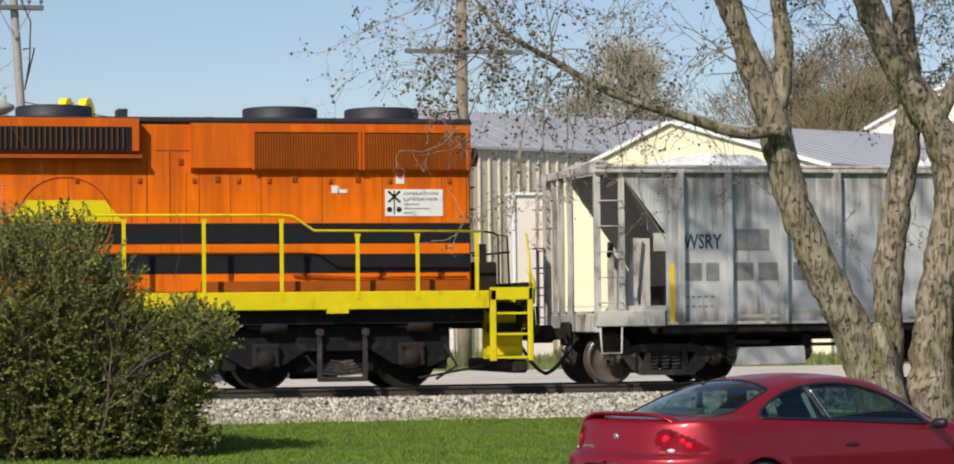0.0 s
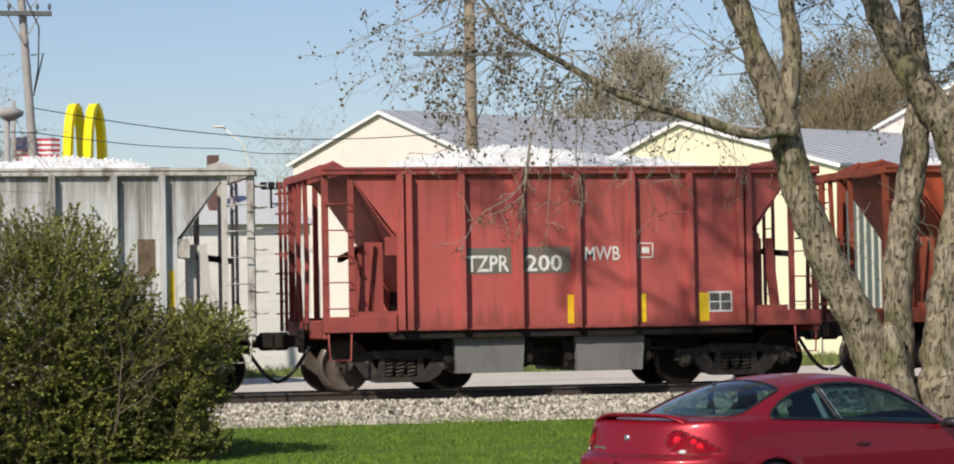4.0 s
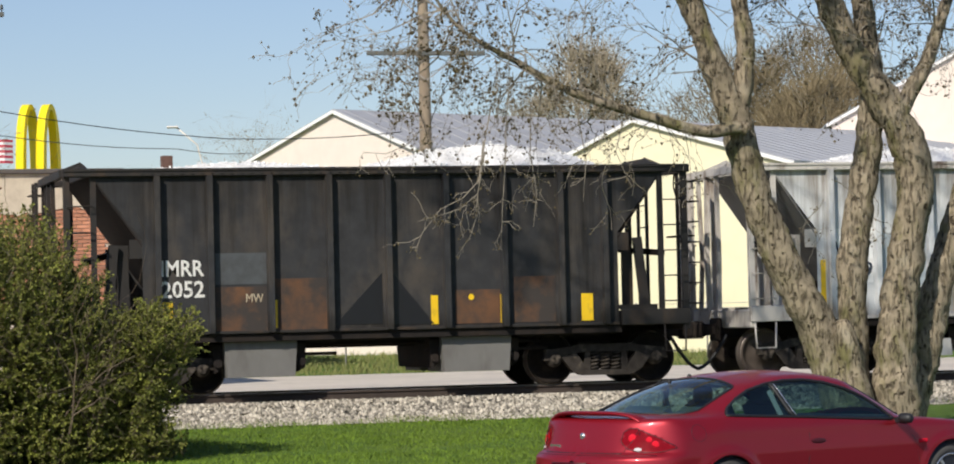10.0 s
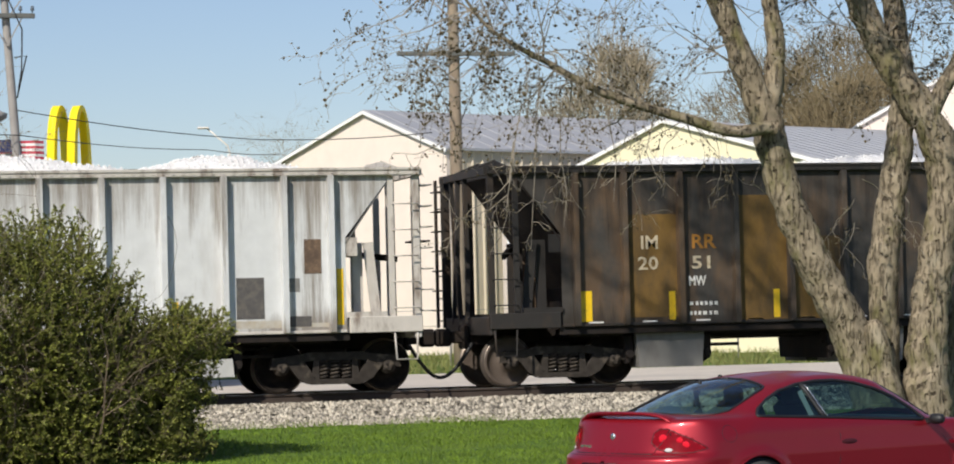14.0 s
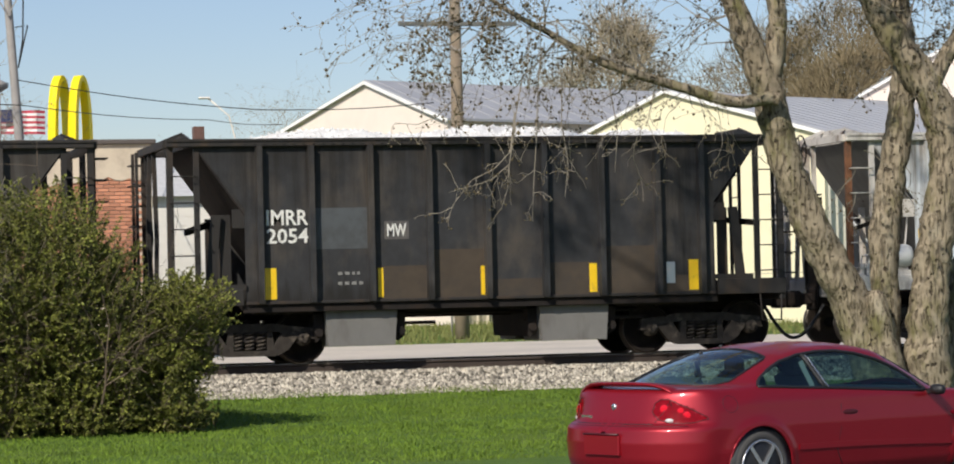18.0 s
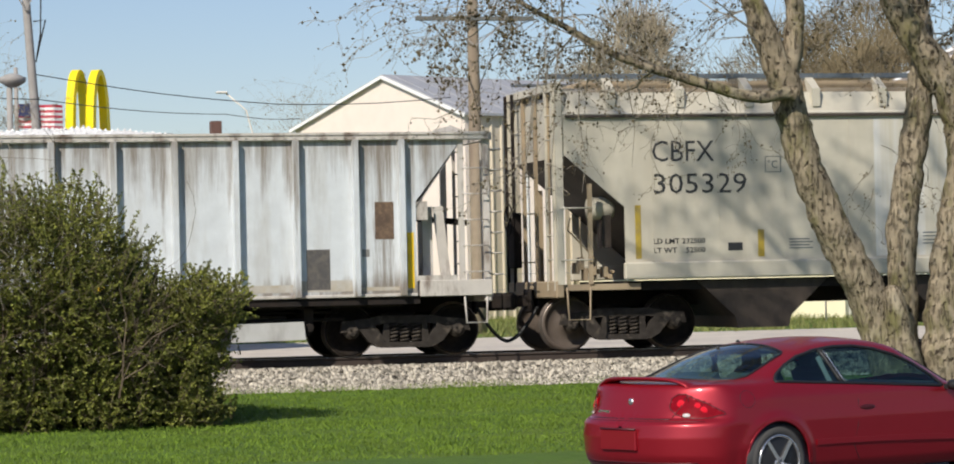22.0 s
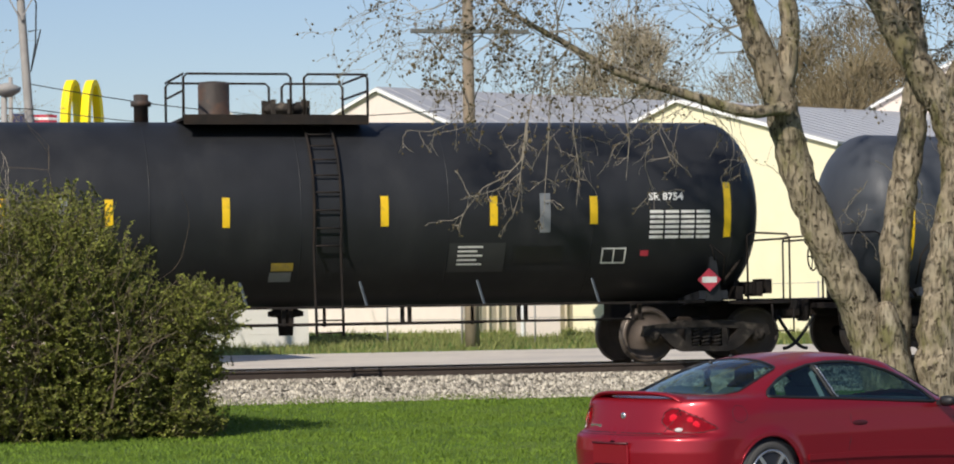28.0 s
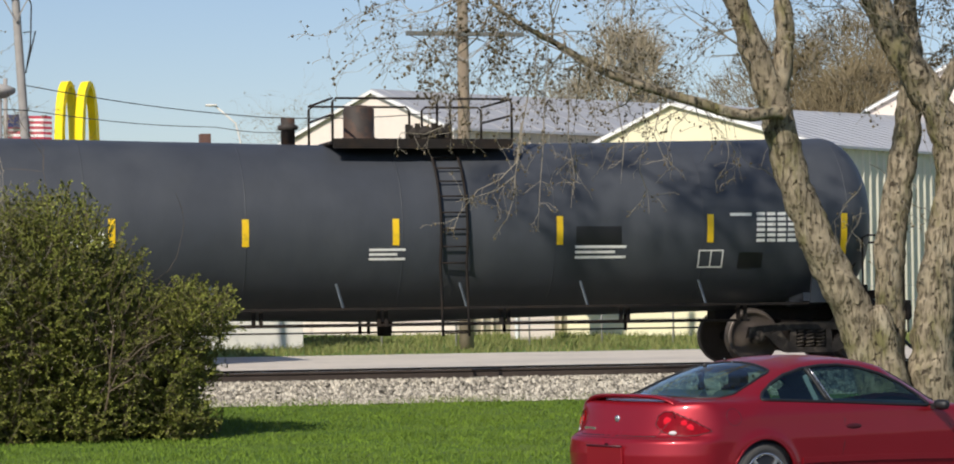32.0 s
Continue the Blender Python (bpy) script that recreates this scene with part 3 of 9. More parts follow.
        tube(bm, [(x - w * (E - 0.08), -HALF - 0.02, 0.98), (x - w * (E - 0.10), -HALF - 0.04, 0.52), (x - w * 0.80, -HALF - 0.04, 0.52), (x - w * 0.78, -HALF - 0.02, 0.98)], 0.018, 5)
        part("sill_step", bm, frame_mat, car)
        coupler(car, x - w * E, -w)
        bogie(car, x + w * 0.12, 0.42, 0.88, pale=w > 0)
    bm = bmesh.new()
    box(bm, -E, L + E, -0.18, 0.18, 0.70, 1.0, 0.02)
    box(bm, 0.2, L - 0.2, -1.2, 1.2, 0.80, 0.93)
    part("centre_sill", bm, dark, car)
    # discharge hoppers
    for x in ((1.30, 4.88) if L > 7 else (0.95, 3.0)):
        bm = bmesh.new()
        slab(bm, [(x, 0.92), (x + 1.2, 0.92), (x + 1.15, 0.27), (x + 0.05, 0.27)] if chute is not pal["chute_pale"] else [(x + 0.05, 0.58), (x + 1.17, 0.60), (x + 1.20, 0.31), (x + 0.0, 0.29)], -1.36, -0.25)
        slab(bm, [(x, 0.92), (x + 1.2, 0.92), (x + 1.15, 0.27), (x + 0.05, 0.27)], 0.25, 1.30)
        part("discharge_hopper", bm, chute or dark, car, "grey steel discharge chute")
        bm = bmesh.new()
        for xx in (x - 0.08, x + 1.28):
            slab(bm, [(xx - 0.09, 0.92), (xx + 0.09, 0.92), (xx + 0.07, 0.42), (xx - 0.04, 0.34)], -1.2, 1.1)
            lathe(bm, (xx, -1.22, 0.50), [(0.07, -0.05), (0.07, 0.05)], 8)
        tube(bm, [(x - 0.2, -1.05, 0.62), (x + 1.9, -1.05, 0.62)], 0.03, 6)
        part("door_gear", bm, dark, car)
    bm = bmesh.new()
    tube(bm, [(1.2, -0.9, 0.78), (L - 1.2, -0.9, 0.74)], 0.025, 6)
    tube(bm, [(1.0, -0.7, 0.86), (L - 1.0, -0.7, 0.86)], 0.02, 6)
    part("brake_pipe", bm, dark, car)
    for x0, x1, z0, z1 in stripes:
        patch("reflective_stripe", x0, x1, z0, z1, -HALF, M["yellow"], car, "yellow reflective stripe")
    if tops:
        heap(u, -0.2, L + 0.2, tops, T)
    return car


RIBS = (0.24,) + tuple(1.08 + 0.97 * k for k in range(7)) + (7.66,)
SHORT_RIBS = (0.04, 0.18, 1.06, 2.02, 3.0, 3.95, 4.95, 5.83, 5.98)

Y0 = -HALF


def stripe(x, z0=1.05, z1=1.52, w=0.12):
    return (x - w / 2, x + w / 2, z0, z1)


# the eight hopper cars
h1 = hopper(14.69, "weathered pale grey open hopper car loaded with white stone", pal["grey"], pal["grey_frame"], M["steel_dark"], inner=pal["chute"], ribs=RIBS,
            stripes=(stripe(0.10, 1.02, 1.98, 0.08), stripe(4.95, 1.02, 1.50, 0.08), stripe(7.80, 1.10, 2.0, 0.09)), tops=((1.2, 0.30, 1.9), (6.2, 0.30, 2.4)),
            chute=pal["chute_pale"])
h2 = hopper(26.16, "faded red open hopper car heaped with white stone", pal["red"], pal["red_frame"], M["steel_dark"], inner=pal["red_frame"], length=6.0, ribs=SHORT_RIBS,
            stripes=(stripe(2.90), stripe(4.15, w=0.08), stripe(5.2, 1.05, 1.52, 0.17)), tops=((2.2, 0.45, 3.2), (4.0, 0.3, 2.0)), chute=pal["chute"])
h3 = hopper(35.82, "rust-red open hopper car heaped with white stone", pal["orange_red"], pal["orange_frame"], M["steel_dark"], inner=pal["orange_frame"], ribs=RIBS,
            stripes=(stripe(0.40, w=0.16), stripe(2.65), stripe(4.32), stripe(5.45), stripe(7.3, w=0.2)), tops=((2.0, 0.42, 3.2), (5.8, 0.42, 2.6)), chute=pal["chute"])
h4 = hopper(47.36, "sooty black open hopper car with rust-brown panels", pal["black"], pal["black_frame"], M["steel_dark"], ribs=RIBS,
            stripes=(stripe(0.38, 1.0, 1.5, 0.17), stripe(2.12, 1.05, 1.5, 0.07), stripe(4.75), stripe(5.9, w=0.07), stripe(7.35, 1.05, 1.5, 0.2)),
            tops=((1.8, 0.20, 2.2), (6.0, 0.48, 2.5)), chute=pal["chute"])
h5 = hopper(58.80, "chalky grey open hopper car heaped with white stone", pal["grey2"], pal["grey_frame"], M["steel_dark"], inner=pal["chute"], ribs=RIBS,
            stripes=(stripe(0.10, 1.02, 1.98, 0.09), stripe(2.83, w=0.13), stripe(5.13, w=0.10), stripe(7.80, 1.10, 2.0, 0.11)), tops=((2.4, 0.36, 2.6), (6.0, 0.34, 1.7)),
            chute=pal["chute_pale"])
h6 = hopper(70.31, "rust-streaked black open hopper car loaded with white stone", pal["black_rust"], pal["black_frame"], M["steel_dark"], ribs=RIBS,
            stripes=(stripe(0.40, 1.05, 1.55, 0.22), stripe(1.90, w=0.11), stripe(3.74, w=0.11), stripe(5.68, w=0.11), stripe(7.35, 1.05, 1.52, 0.2)),
            tops=((2.6, 0.24, 2.4), (6.0, 0.24, 2.2)), chute=pal["chute"])
h7 = hopper(81.82, "black open hopper car stained with brown dust", pal["black"], pal["black_frame"], M["steel_dark"], ribs=RIBS,
            stripes=(stripe(0.40, 1.05, 1.55, 0.19), stripe(2.2, w=0.09), stripe(3.93, w=0.12), stripe(5.78, w=0.13), stripe(7.55, 1.05, 1.55, 0.22)),
            tops=((1.6, 0.26, 2.2), (4.4, 0.30, 2.4), (7.0, 0.22, 1.6)), chute=pal["chute"])
h8 = hopper(93.33, "pale grey open hopper car with a rusty corner post", pal["grey3"], pal["grey_frame"], M["steel_dark"], inner=pal["chute"], ribs=RIBS,
            stripes=(stripe(0.10, 1.02, 2.0, 0.09), stripe(2.80, w=0.11), stripe(4.97, w=0.09), stripe(7.80, 1.10, 2.0, 0.11)), tops=((2.5, 0.22, 2.4),),
            chute=pal["chute_pale"], near_post=M["rust"])

# ---- covered hopper ----
cream = paint("cream_grey_paint", (0.53, 0.49, 0.40), (0.46, 0.415, 0.33), 0.50, 0.75, 0.8, 7, 0.6)
cream_dk = paint("dirty_cream_paint", (0.37, 0.29, 0.19), (0.22, 0.17, 0.12), 0.45, 0.8, 2, 3)
brown = paint("brown_underframe_and_shade", (0.065, 0.050, 0.040), (0.022, 0.018, 0.016), 0.45, 0.75, 2, 2)


def covered_hopper(u):
    car = thing("covered_hopper_car", "cream-grey covered hopper car with a roof walkway", "hopper car")
    TRAIN.append((car, u))
    L, S = 11.5, 1.55
    side = [(1.13, 1.16), (L - 1.13, 1.16), (L - 1.13, 2.36), (L - 0.12, 3.22), (L - 0.12, 3.86), (0.12, 3.86), (0.12, 3.22), (1.13, 2.36)]
    for s in (-1, 1):
        bm = bmesh.new()
        slab(bm, side, s * S, s * (S - 0.012))
        sh = part("side_sheet", bm, cream, car)
        if s < 0:
            for x in (1.62, 2.78, 3.94, 5.1, 6.3, 7.5, 8.7):
                bm = bmesh.new()
                box(bm, x - 0.008, x + 0.008, -S - 0.006, -S, 1.46, 3.84)
                part("seam", bm, cream, sh)
        bm = bmesh.new()
        slab(bm, [(s * S, 3.86), (s * (S + 0.02), 3.89), (s * (S - 0.03), 3.93), (s * (S - 0.15), 4.25), (s * (S - 0.20), 4.25), (s * (S - 0.06), 3.88)], 0.10, L - 0.10, "x")
        part("eave", bm, cream, car)
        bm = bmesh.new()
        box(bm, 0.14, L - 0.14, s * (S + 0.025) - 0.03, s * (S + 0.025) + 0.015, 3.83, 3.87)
        part("eave_lip", bm, brown, car, "dark brown strip below the eave")
        bm = bmesh.new()
        box(bm, 1.1, L - 1.1, s * (S + 0.03) - 0.06, s * (S + 0.03) + 0.06, 1.16, 1.44, 0.02)
        part("side_sill", bm, cream, car)
        for x in (0.0, L):
            w = 1 if x == 0 else -1
            bm = bmesh.new()
            bar(bm, (x + w * 0.03, s * (S - 0.04), 1.1), (x + w * 0.03, s * (S - 0.04), 4.40), 0.12, 0.10)
            part("corner_post", bm, cream, car)
            bm = bmesh.new()
            bar(bm, (x + w * 0.55, s * (S - 0.05), 1.1), (x + w * 0.55, s * (S - 0.05), 2.75), 0.07, 0.06)
            part("brace_post", bm, cream_dk, car)
            for i in range(2):
                bm = bmesh.new()
                z = 1.5 + 0.85 * i
                tube(bm, [(x + w * 0.03, s * (S + 0.03), z), (x + w * 0.56, s * (S + 0.03), z)], 0.014, 5)
                part("hand_rail", bm, cream, car)
    bm = bmesh.new()
    slab(bm, [(-1.36, 4.22), (-0.9, 4.36), (0, 4.42), (0.9, 4.36), (1.36, 4.22)], 0.10, L - 0.10, "x")
    part("roof", bm, cream, car)
    for w, x in ((1, 0), (-1, L)):
        bm = bmesh.new()
        box(bm, min(x + w * 0.10, x + w * 0.13), max(x + w * 0.10, x + w * 0.13), -S + 0.02, S - 0.02, 3.2, 4.3)
        part("end_sheet", bm, cream, car)
        # dark brown puts the shade under the slope into the sheet's colour
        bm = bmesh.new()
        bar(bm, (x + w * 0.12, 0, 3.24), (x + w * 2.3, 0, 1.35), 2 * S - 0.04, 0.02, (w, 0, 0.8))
        part("slope_sheet", bm, brown, car, "sloping end sheet with its shade painted brown")
        bm = bmesh.new()
        box(bm, min(x, x + w * 1.4), max(x, x + w * 1.4), -S + 0.05, S - 0.05, 1.00, 1.10)
        box(bm, min(x - w * 0.06, x + w * 0.08), max(x - w * 0.06, x + w * 0.08), -S, S, 0.88, 1.16, 0.02)
        part("end_platform", bm, cream_dk, car)
        bm = bmesh.new()
        bar(bm, (x + w * 0.03, -S, 4.36), (x + w * 0.03, S, 4.36), 0.10, 0.12)
        part("end_beam", bm, cream, car)
        for yy in (-0.75, 0.0, 0.75):
            bm = bmesh.new()
            bar(bm, (x + w * 0.06, yy, 1.1), (x + w * 0.06, yy, 4.3), 0.06, 0.06)
            part("end_post", bm, cream_dk, car)
        ladder(car, (x - w * 0.05, -S + 0.08), (x - w * 0.05, -S + 0.5), 1.0, 4.4, cream, 9, 0.012, 0.04)
        ladder(car, (x - w * 0.05, S - 0.5), (x - w * 0.05, S - 0.06), 1.0, 4.4, M["steel_dark"], 9, 0.012, 0.05)
        coupler(car, x - w * 0.05, -w)
        bogie(car, x + w * 1.22, 0.45, 0.89, pale=w > 0)
        bm = bmesh.new()
        tube(bm, [(x + w * 0.12, -S, 1.05), (x + w * 0.14, -S - 0.02, 0.52), (x + w * 0.50, -S - 0.02, 0.52), (x + w * 0.52, -S, 1.05)], 0.018, 5)
        part("sill_step", bm, cream_dk, car)
    # roof walk on brackets
    bm = bmesh.new()
    box(bm, -0.05, L + 0.05, -1.20, -1.16, 4.50, 4.58)
    walkway = part("roof_walk", bm, M["chute_blue"], car, "blue-grey steel grating walkway")
    for y in [-1.05 + 0.1 * k for k in range(4)] + [0.75 + 0.1 * k for k in range(4)]:
        bm = bmesh.new()
        box(bm, -0.05, L + 0.05, y - 0.03, y + 0.03, 4.53, 4.56)
        part("slat", bm, M["chute_blue"], walkway)
    for k in range(9):
        x = 0.95 + k * 1.20
        bm = bmesh.new()
        slab(bm, [(-S + 0.02, 4.00), (-S + 0.02, 4.30), (-1.18, 4.52), (-0.7, 4.52), (-0.7, 4.46), (-1.2, 4.40), (-S + 0.1, 4.02)], x - 0.07, x + 0.07, "x")
        part("walk_bracket", bm, cream, car)
    bm = bmesh.new()
    n = int((L - 1.2) / 0.035)
    for k in range(n):
        x = 0.6 + k * 0.035
        box(bm, x, x + 0.012, -1.22, -1.20, 4.27, 4.46)
    part("hatch_grating", bm, cream_dk, car)
    bm = bmesh.new()
    box(bm, 0.7, L - 0.7, -0.6, 0.6, 4.36, 4.50, 0.04)
    part("hatch_cover", bm, cream_dk, car)
    # bays and sill
    bm = bmesh.new()
    box(bm, 0, L, -0.2, 0.2, 0.72, 1.06)
    box(bm, 1.2, L - 1.2, -1.4, 1.4, 0.98, 1.14)
    part("centre_sill", bm, M["steel_dark"], car)
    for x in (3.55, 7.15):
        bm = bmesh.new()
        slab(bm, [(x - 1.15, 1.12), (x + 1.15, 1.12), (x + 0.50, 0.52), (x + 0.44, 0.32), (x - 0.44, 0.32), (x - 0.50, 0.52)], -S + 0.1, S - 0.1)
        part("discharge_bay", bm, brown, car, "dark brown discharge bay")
    # brake gear at the left end
    bm = bmesh.new()
    lathe(bm, (0.62, -1.05, 2.35), [(0.05, 0), (0.17, 0.03), (0.19, 0.10), (0.19, 0.38), (0.17, 0.45), (0.05, 0.48)], 18, "x")
    part("air_reservoir", bm, cream, car)
    bm = bmesh.new()
    box(bm, 0.85, 1.0, -1.2, -0.9, 1.7, 2.25)
    part("brake_cylinder", bm, brown, car)
    rr = random.Random(5)
    for k in range(9):
        bm = bmesh.new()
        x, z = 0.35 + 0.08 * k, rr.uniform(1.15, 1.35)
        box(bm, x, x + rr.uniform(0.04, 0.10), -1.25, -1.05, z, z + rr.uniform(0.05, 0.22), 0.01)
        part("brake_valve", bm, cream_dk, car)
    for pts in ([(0.3, -1.2, 2.2), (0.25, -1.2, 2.0), (0.75, -1.15, 1.5), (0.75, -1.1, 1.2)], [(0.45, -1.25, 2.2), (0.45, -1.25, 1.9), (0.5, -1.2, 1.4)]):
        bm = bmesh.new()
        tube(bm, pts, 0.014, 5)
        part("pipe", bm, cream_dk, car)
    hand_wheel(car, -0.18, 0.95, 2.25, 0.26)
    bm = bmesh.new()
    box(bm, -0.14, 0.0, 0.75, 1.15, 1.4, 2.35, 0.02)
    part("brake_housing", bm, M["steel_dark"], car)
    # markings
    Yp = -S - 0.001
    letters("letters", "CBFX", 0.35, M["black_paint"], car, 1.63, Yp, 3.10, 1.08, bold=0.0)
    letters("letters", "305329", 0.335, M["black_paint"], car, 1.65, Yp, 2.57, 1.62, bold=0.0)
    letters("letters", "LD LMT 232500", 0.085, M["black_paint"], car, 1.62, Yp, 1.74, 0.90)
    letters("letters", "LT WT    52500", 0.085, M["black_paint"], car, 1.62, Yp, 1.59, 0.90)
    for x, z0, z1, w in ((1.36, 1.50, 2.38, 0.10), (3.50, 1.50, 1.95, 0.11), (7.75, 1.50, 2.0, 0.10), (9.9, 1.5, 2.3, 0.1)):
        patch("reflective_stripe", x - w / 2, x + w / 2, z0, z1, -S, M["old_yellow"], car, "faded mustard reflective stripe")
    for x, z in ((2.92, 1.61), (7.98, 1.66)):
        patch("notice_panel", x, x + 0.25 + 0.14 * (x > 5), z, z + 0.13 + 0.20 * (x > 5), -S, M["black_paint"], car, "small black notice panel")
    for k in range(4):
        patch("notice_line", 4.0, 4.0 + 0.42 - 0.06 * (k % 2), 1.62 + 0.05 * k, 1.64 + 0.05 * k, -S, M["chute_blue"], car)
        patch("notice_line", 6.4, 6.4 + 0.75 - 0.1 * (k % 2), 1.66 + 0.06 * k, 1.68 + 0.06 * k, -S, M["chute_blue"], car)
    return car


M["chute_blue"] = material("blue_grey_steel", (0.13, 0.15, 0.17), 0.6, 0.3, 0.2, 6)
M["old_yellow"] = material("faded_reflective", (0.42, 0.30, 0.04), 0.6, 0, 0.1, 8, stain=(0.25, 0.19, 0.08), stain_scale=5)
c9 = covered_hopper(103.61)

# ---- tank cars ----
tank_black = material("black_tank_paint", (0.020, 0.021, 0.024), 0.45, 0, 0.15, 2.5, 0.05, 8, (0.042, 0.042, 0.043), 0.7, 0.5, 0.8, 4, spec=0.3)
tank_grey = material("dark_grey_tank_paint", (0.050, 0.055, 0.066), 0.50, 0, 0.10, 2.5, 0.05, 8, (0.075, 0.080, 0.088), 0.7, 0.45, 0.8, 4, spec=0.35)
tank_patch = material("fresh_black_patch", (0.012, 0.012, 0.014), 0.4)


def tank_car(u, label, L, r, zc, sag, skin, bogies, word, number, stripe_x, dome_x, ladder_x, decals):
    """A tank car; x = 0 is the left end of the shell. sag: by how much the middle lies lower."""
    car = thing("tank_car", label, "tank car", group="tank cars")
    TRAIN.append((car, u))
    bm = bmesh.new()
    prof = []
    D = 0.80
    for k in range(13):
        a = math.pi / 2 * k / 12
        prof.append((max(0.02, r * math.sin(a)), D * (1 - math.cos(a))))
    prof += [(r, x) for x in np.linspace(D, L - D, 23)[1:-1]]
    for k in range(12, -1, -1):
        a = math.pi / 2 * k / 12
        prof.append((max(0.02, r * math.sin(a)), L - D * (1 - math.cos(a))))
    lathe(bm, (0, 0, 0), prof, 56, "x")
    for v in bm.verts:
        v.co.z += zc - sag * (1 - abs(v.co.x - L / 2) / (L / 2))
    part("tank_shell", bm, skin, car)

    def top(x):
        return zc - sag * (1 - abs(x - L / 2) / (L / 2))
    for x in [D + (L - 2 * D) * k / 6 for k in range(7)]:       # weld seams
        bm = bmesh.new()
        lathe(bm, (x, 0, top(x)), [(r - 0.02, -0.012), (r + 0.004, -0.008), (r + 0.004, 0.008), (r - 0.02, 0.012)], 56, "x")
        part("weld_seam", bm, skin, car)
    for x in bogies:
        w = 1 if x < L / 2 else -1
        for s in (-1, 1):       # saddle
            bm = bmesh.new()
            slab(bm, [(x - 0.14, 1.02), (x + 0.14, 1.02), (x + 0.05, 1.75), (x - 0.05, 1.75)], s * (r - 0.10), s * (r - 0.04))
            bar(bm, (x, s * 0.4, 1.0), (x, s * (r - 0.06), 1.12), 0.5, 0.14)
            part("saddle", bm, skin, car)
        bm = bmesh.new()
        tube(bm, [(x + 0.02, -r + 0.02, 1.7), (x - 0.06, -r - 0.02, 1.95), (x - 0.20 * w, -r + 0.03, 1.75), (x - 0.22 * w, -r + 0.25, 1.25)], 0.015, 5)
        part("pipe", bm, M["steel_dark"], car)
        bm = bmesh.new()        # stub sill, platform
        e = -0.35 if w > 0 else L + 0.35
        box(bm, min(e, x + w * 1.4), max(e, x + w * 1.4), -0.22, 0.22, 0.72, 1.02, 0.02)
        box(bm, min(e, e + w * 1.2), max(e, e + w * 1.2), -1.35, 1.35, 0.96, 1.01)
        box(bm, min(e, e + w * 0.10), max(e, e + w * 0.10), -1.4, 1.4, 0.86, 1.04, 0.01)
        part("stub_sill", bm, M["steel_dark"], car)
        coupler(car, e, -w)
        bogie(car, x, 0.455, 0.93, pale=True)
        for s in (-1, 1):       # end railings
            bm = bmesh.new()
            tube(bm, [(e + w * 0.10, s * 1.35, 1.0), (e + w * 0.10, s * 1.35, 2.05), (e + w * 0.14, s * 1.35, 2.12), (e + w * 0.75, s * 1.35, 2.15), (e + w * 0.85, s * 1.35, 2.10), (e + w * 0.85, s * 1.35, 1.0)], 0.018, 6)
            part("end_railing", bm, M["steel_dark"], car)
        bm = bmesh.new()
        tube(bm, [(e + w * 0.10, -1.35, 2.05), (e + w * 0.10, 1.35, 2.05)], 0.018, 6)
        tube(bm, [(e + w * 0.7, -1.1, 2.0), (e + w * 1.0, -1.2, 1.6), (e + w * 1.5, -1.3, 1.05)], 0.03, 6)
        part("end_rail", bm, M["steel_dark"], car)
        bm = bmesh.new()
        tube(bm, [(e + w * 0.05, -1.38, 0.95), (e + w * 0.07, -1.42, 0.5), (e + w * 0.42, -1.42, 0.5), (e + w * 0.44, -1.38, 0.95)], 0.018, 5)
        part("sill_step", bm, M["steel_dark"], car)
        rr = random.Random(int(u) + w)
        for k in range(8):
            bm = bmesh.new()
            xx = e + w * rr.uniform(0.15, 1.0)
            zz = rr.uniform(1.0, 1.15)
            box(bm, xx - 0.06, xx + 0.06, -1.2 + rr.uniform(0, 0.5), -1.05 + rr.uniform(0, 0.5) + 0.5, zz, zz + rr.uniform(0.05, 0.28), 0.01)
            part("brake_valve", bm, M["steel_dark"], car)
    # running board along the bottom, with brackets
    for s in (-1, 1):
        bm = bmesh.new()
        box(bm, bogies[0] + 0.2, bogies[1] - 0.2, s * (r + 0.02) - 0.05, s * (r + 0.02) + 0.03, 0.99, 1.03)
        part("running_rail", bm, M["steel_dark"], car)
    for k in range(6):
        x = bogies[0] + 2.0 + (bogies[1] - bogies[0] - 4.0) * k / 5
        bm = bmesh.new()
        bar(bm, (x, -r - 0.02, 1.0), (x - 0.10, -r + 0.08, 1.42), 0.05, 0.02)
        part("rail_bracket", bm, M["chute_blue"], car)
        bm = bmesh.new()
        bar(bm, (x + 0.6, -r + 0.1, 1.0), (x + 0.6, -r + 0.1, 0.72), 0.06, 0.06)
        part("hanger", bm, M["steel_dark"], car)
        bm = bmesh.new()
        bar(bm, (x + 0.72, -r + 0.1, 1.0), (x + 0.72, -r + 0.1, 0.72), 0.06, 0.06)
        part("hanger", bm, M["steel_dark"], car)
    bm = bmesh.new()
    tube(bm, [(bogies[0] + 1.2, -r + 0.1, 0.74), (bogies[1] - 1.2, -r + 0.1, 0.74)], 0.022, 6)
    part("brake_pipe", bm, M["steel_dark"], car)
    bm = bmesh.new()
    box(bm, bogies[0] + 1.6, bogies[0] + 2.1, -0.5, 0.2, 0.62, 1.0, 0.03)
    part("brake_cylinder", bm, M["steel_dark"], car)
    bm = bmesh.new()
    box(bm, bogies[0] + 3.0, bogies[0] + 3.2, -0.4, 0.0, 0.70, 1.0, 0.03)
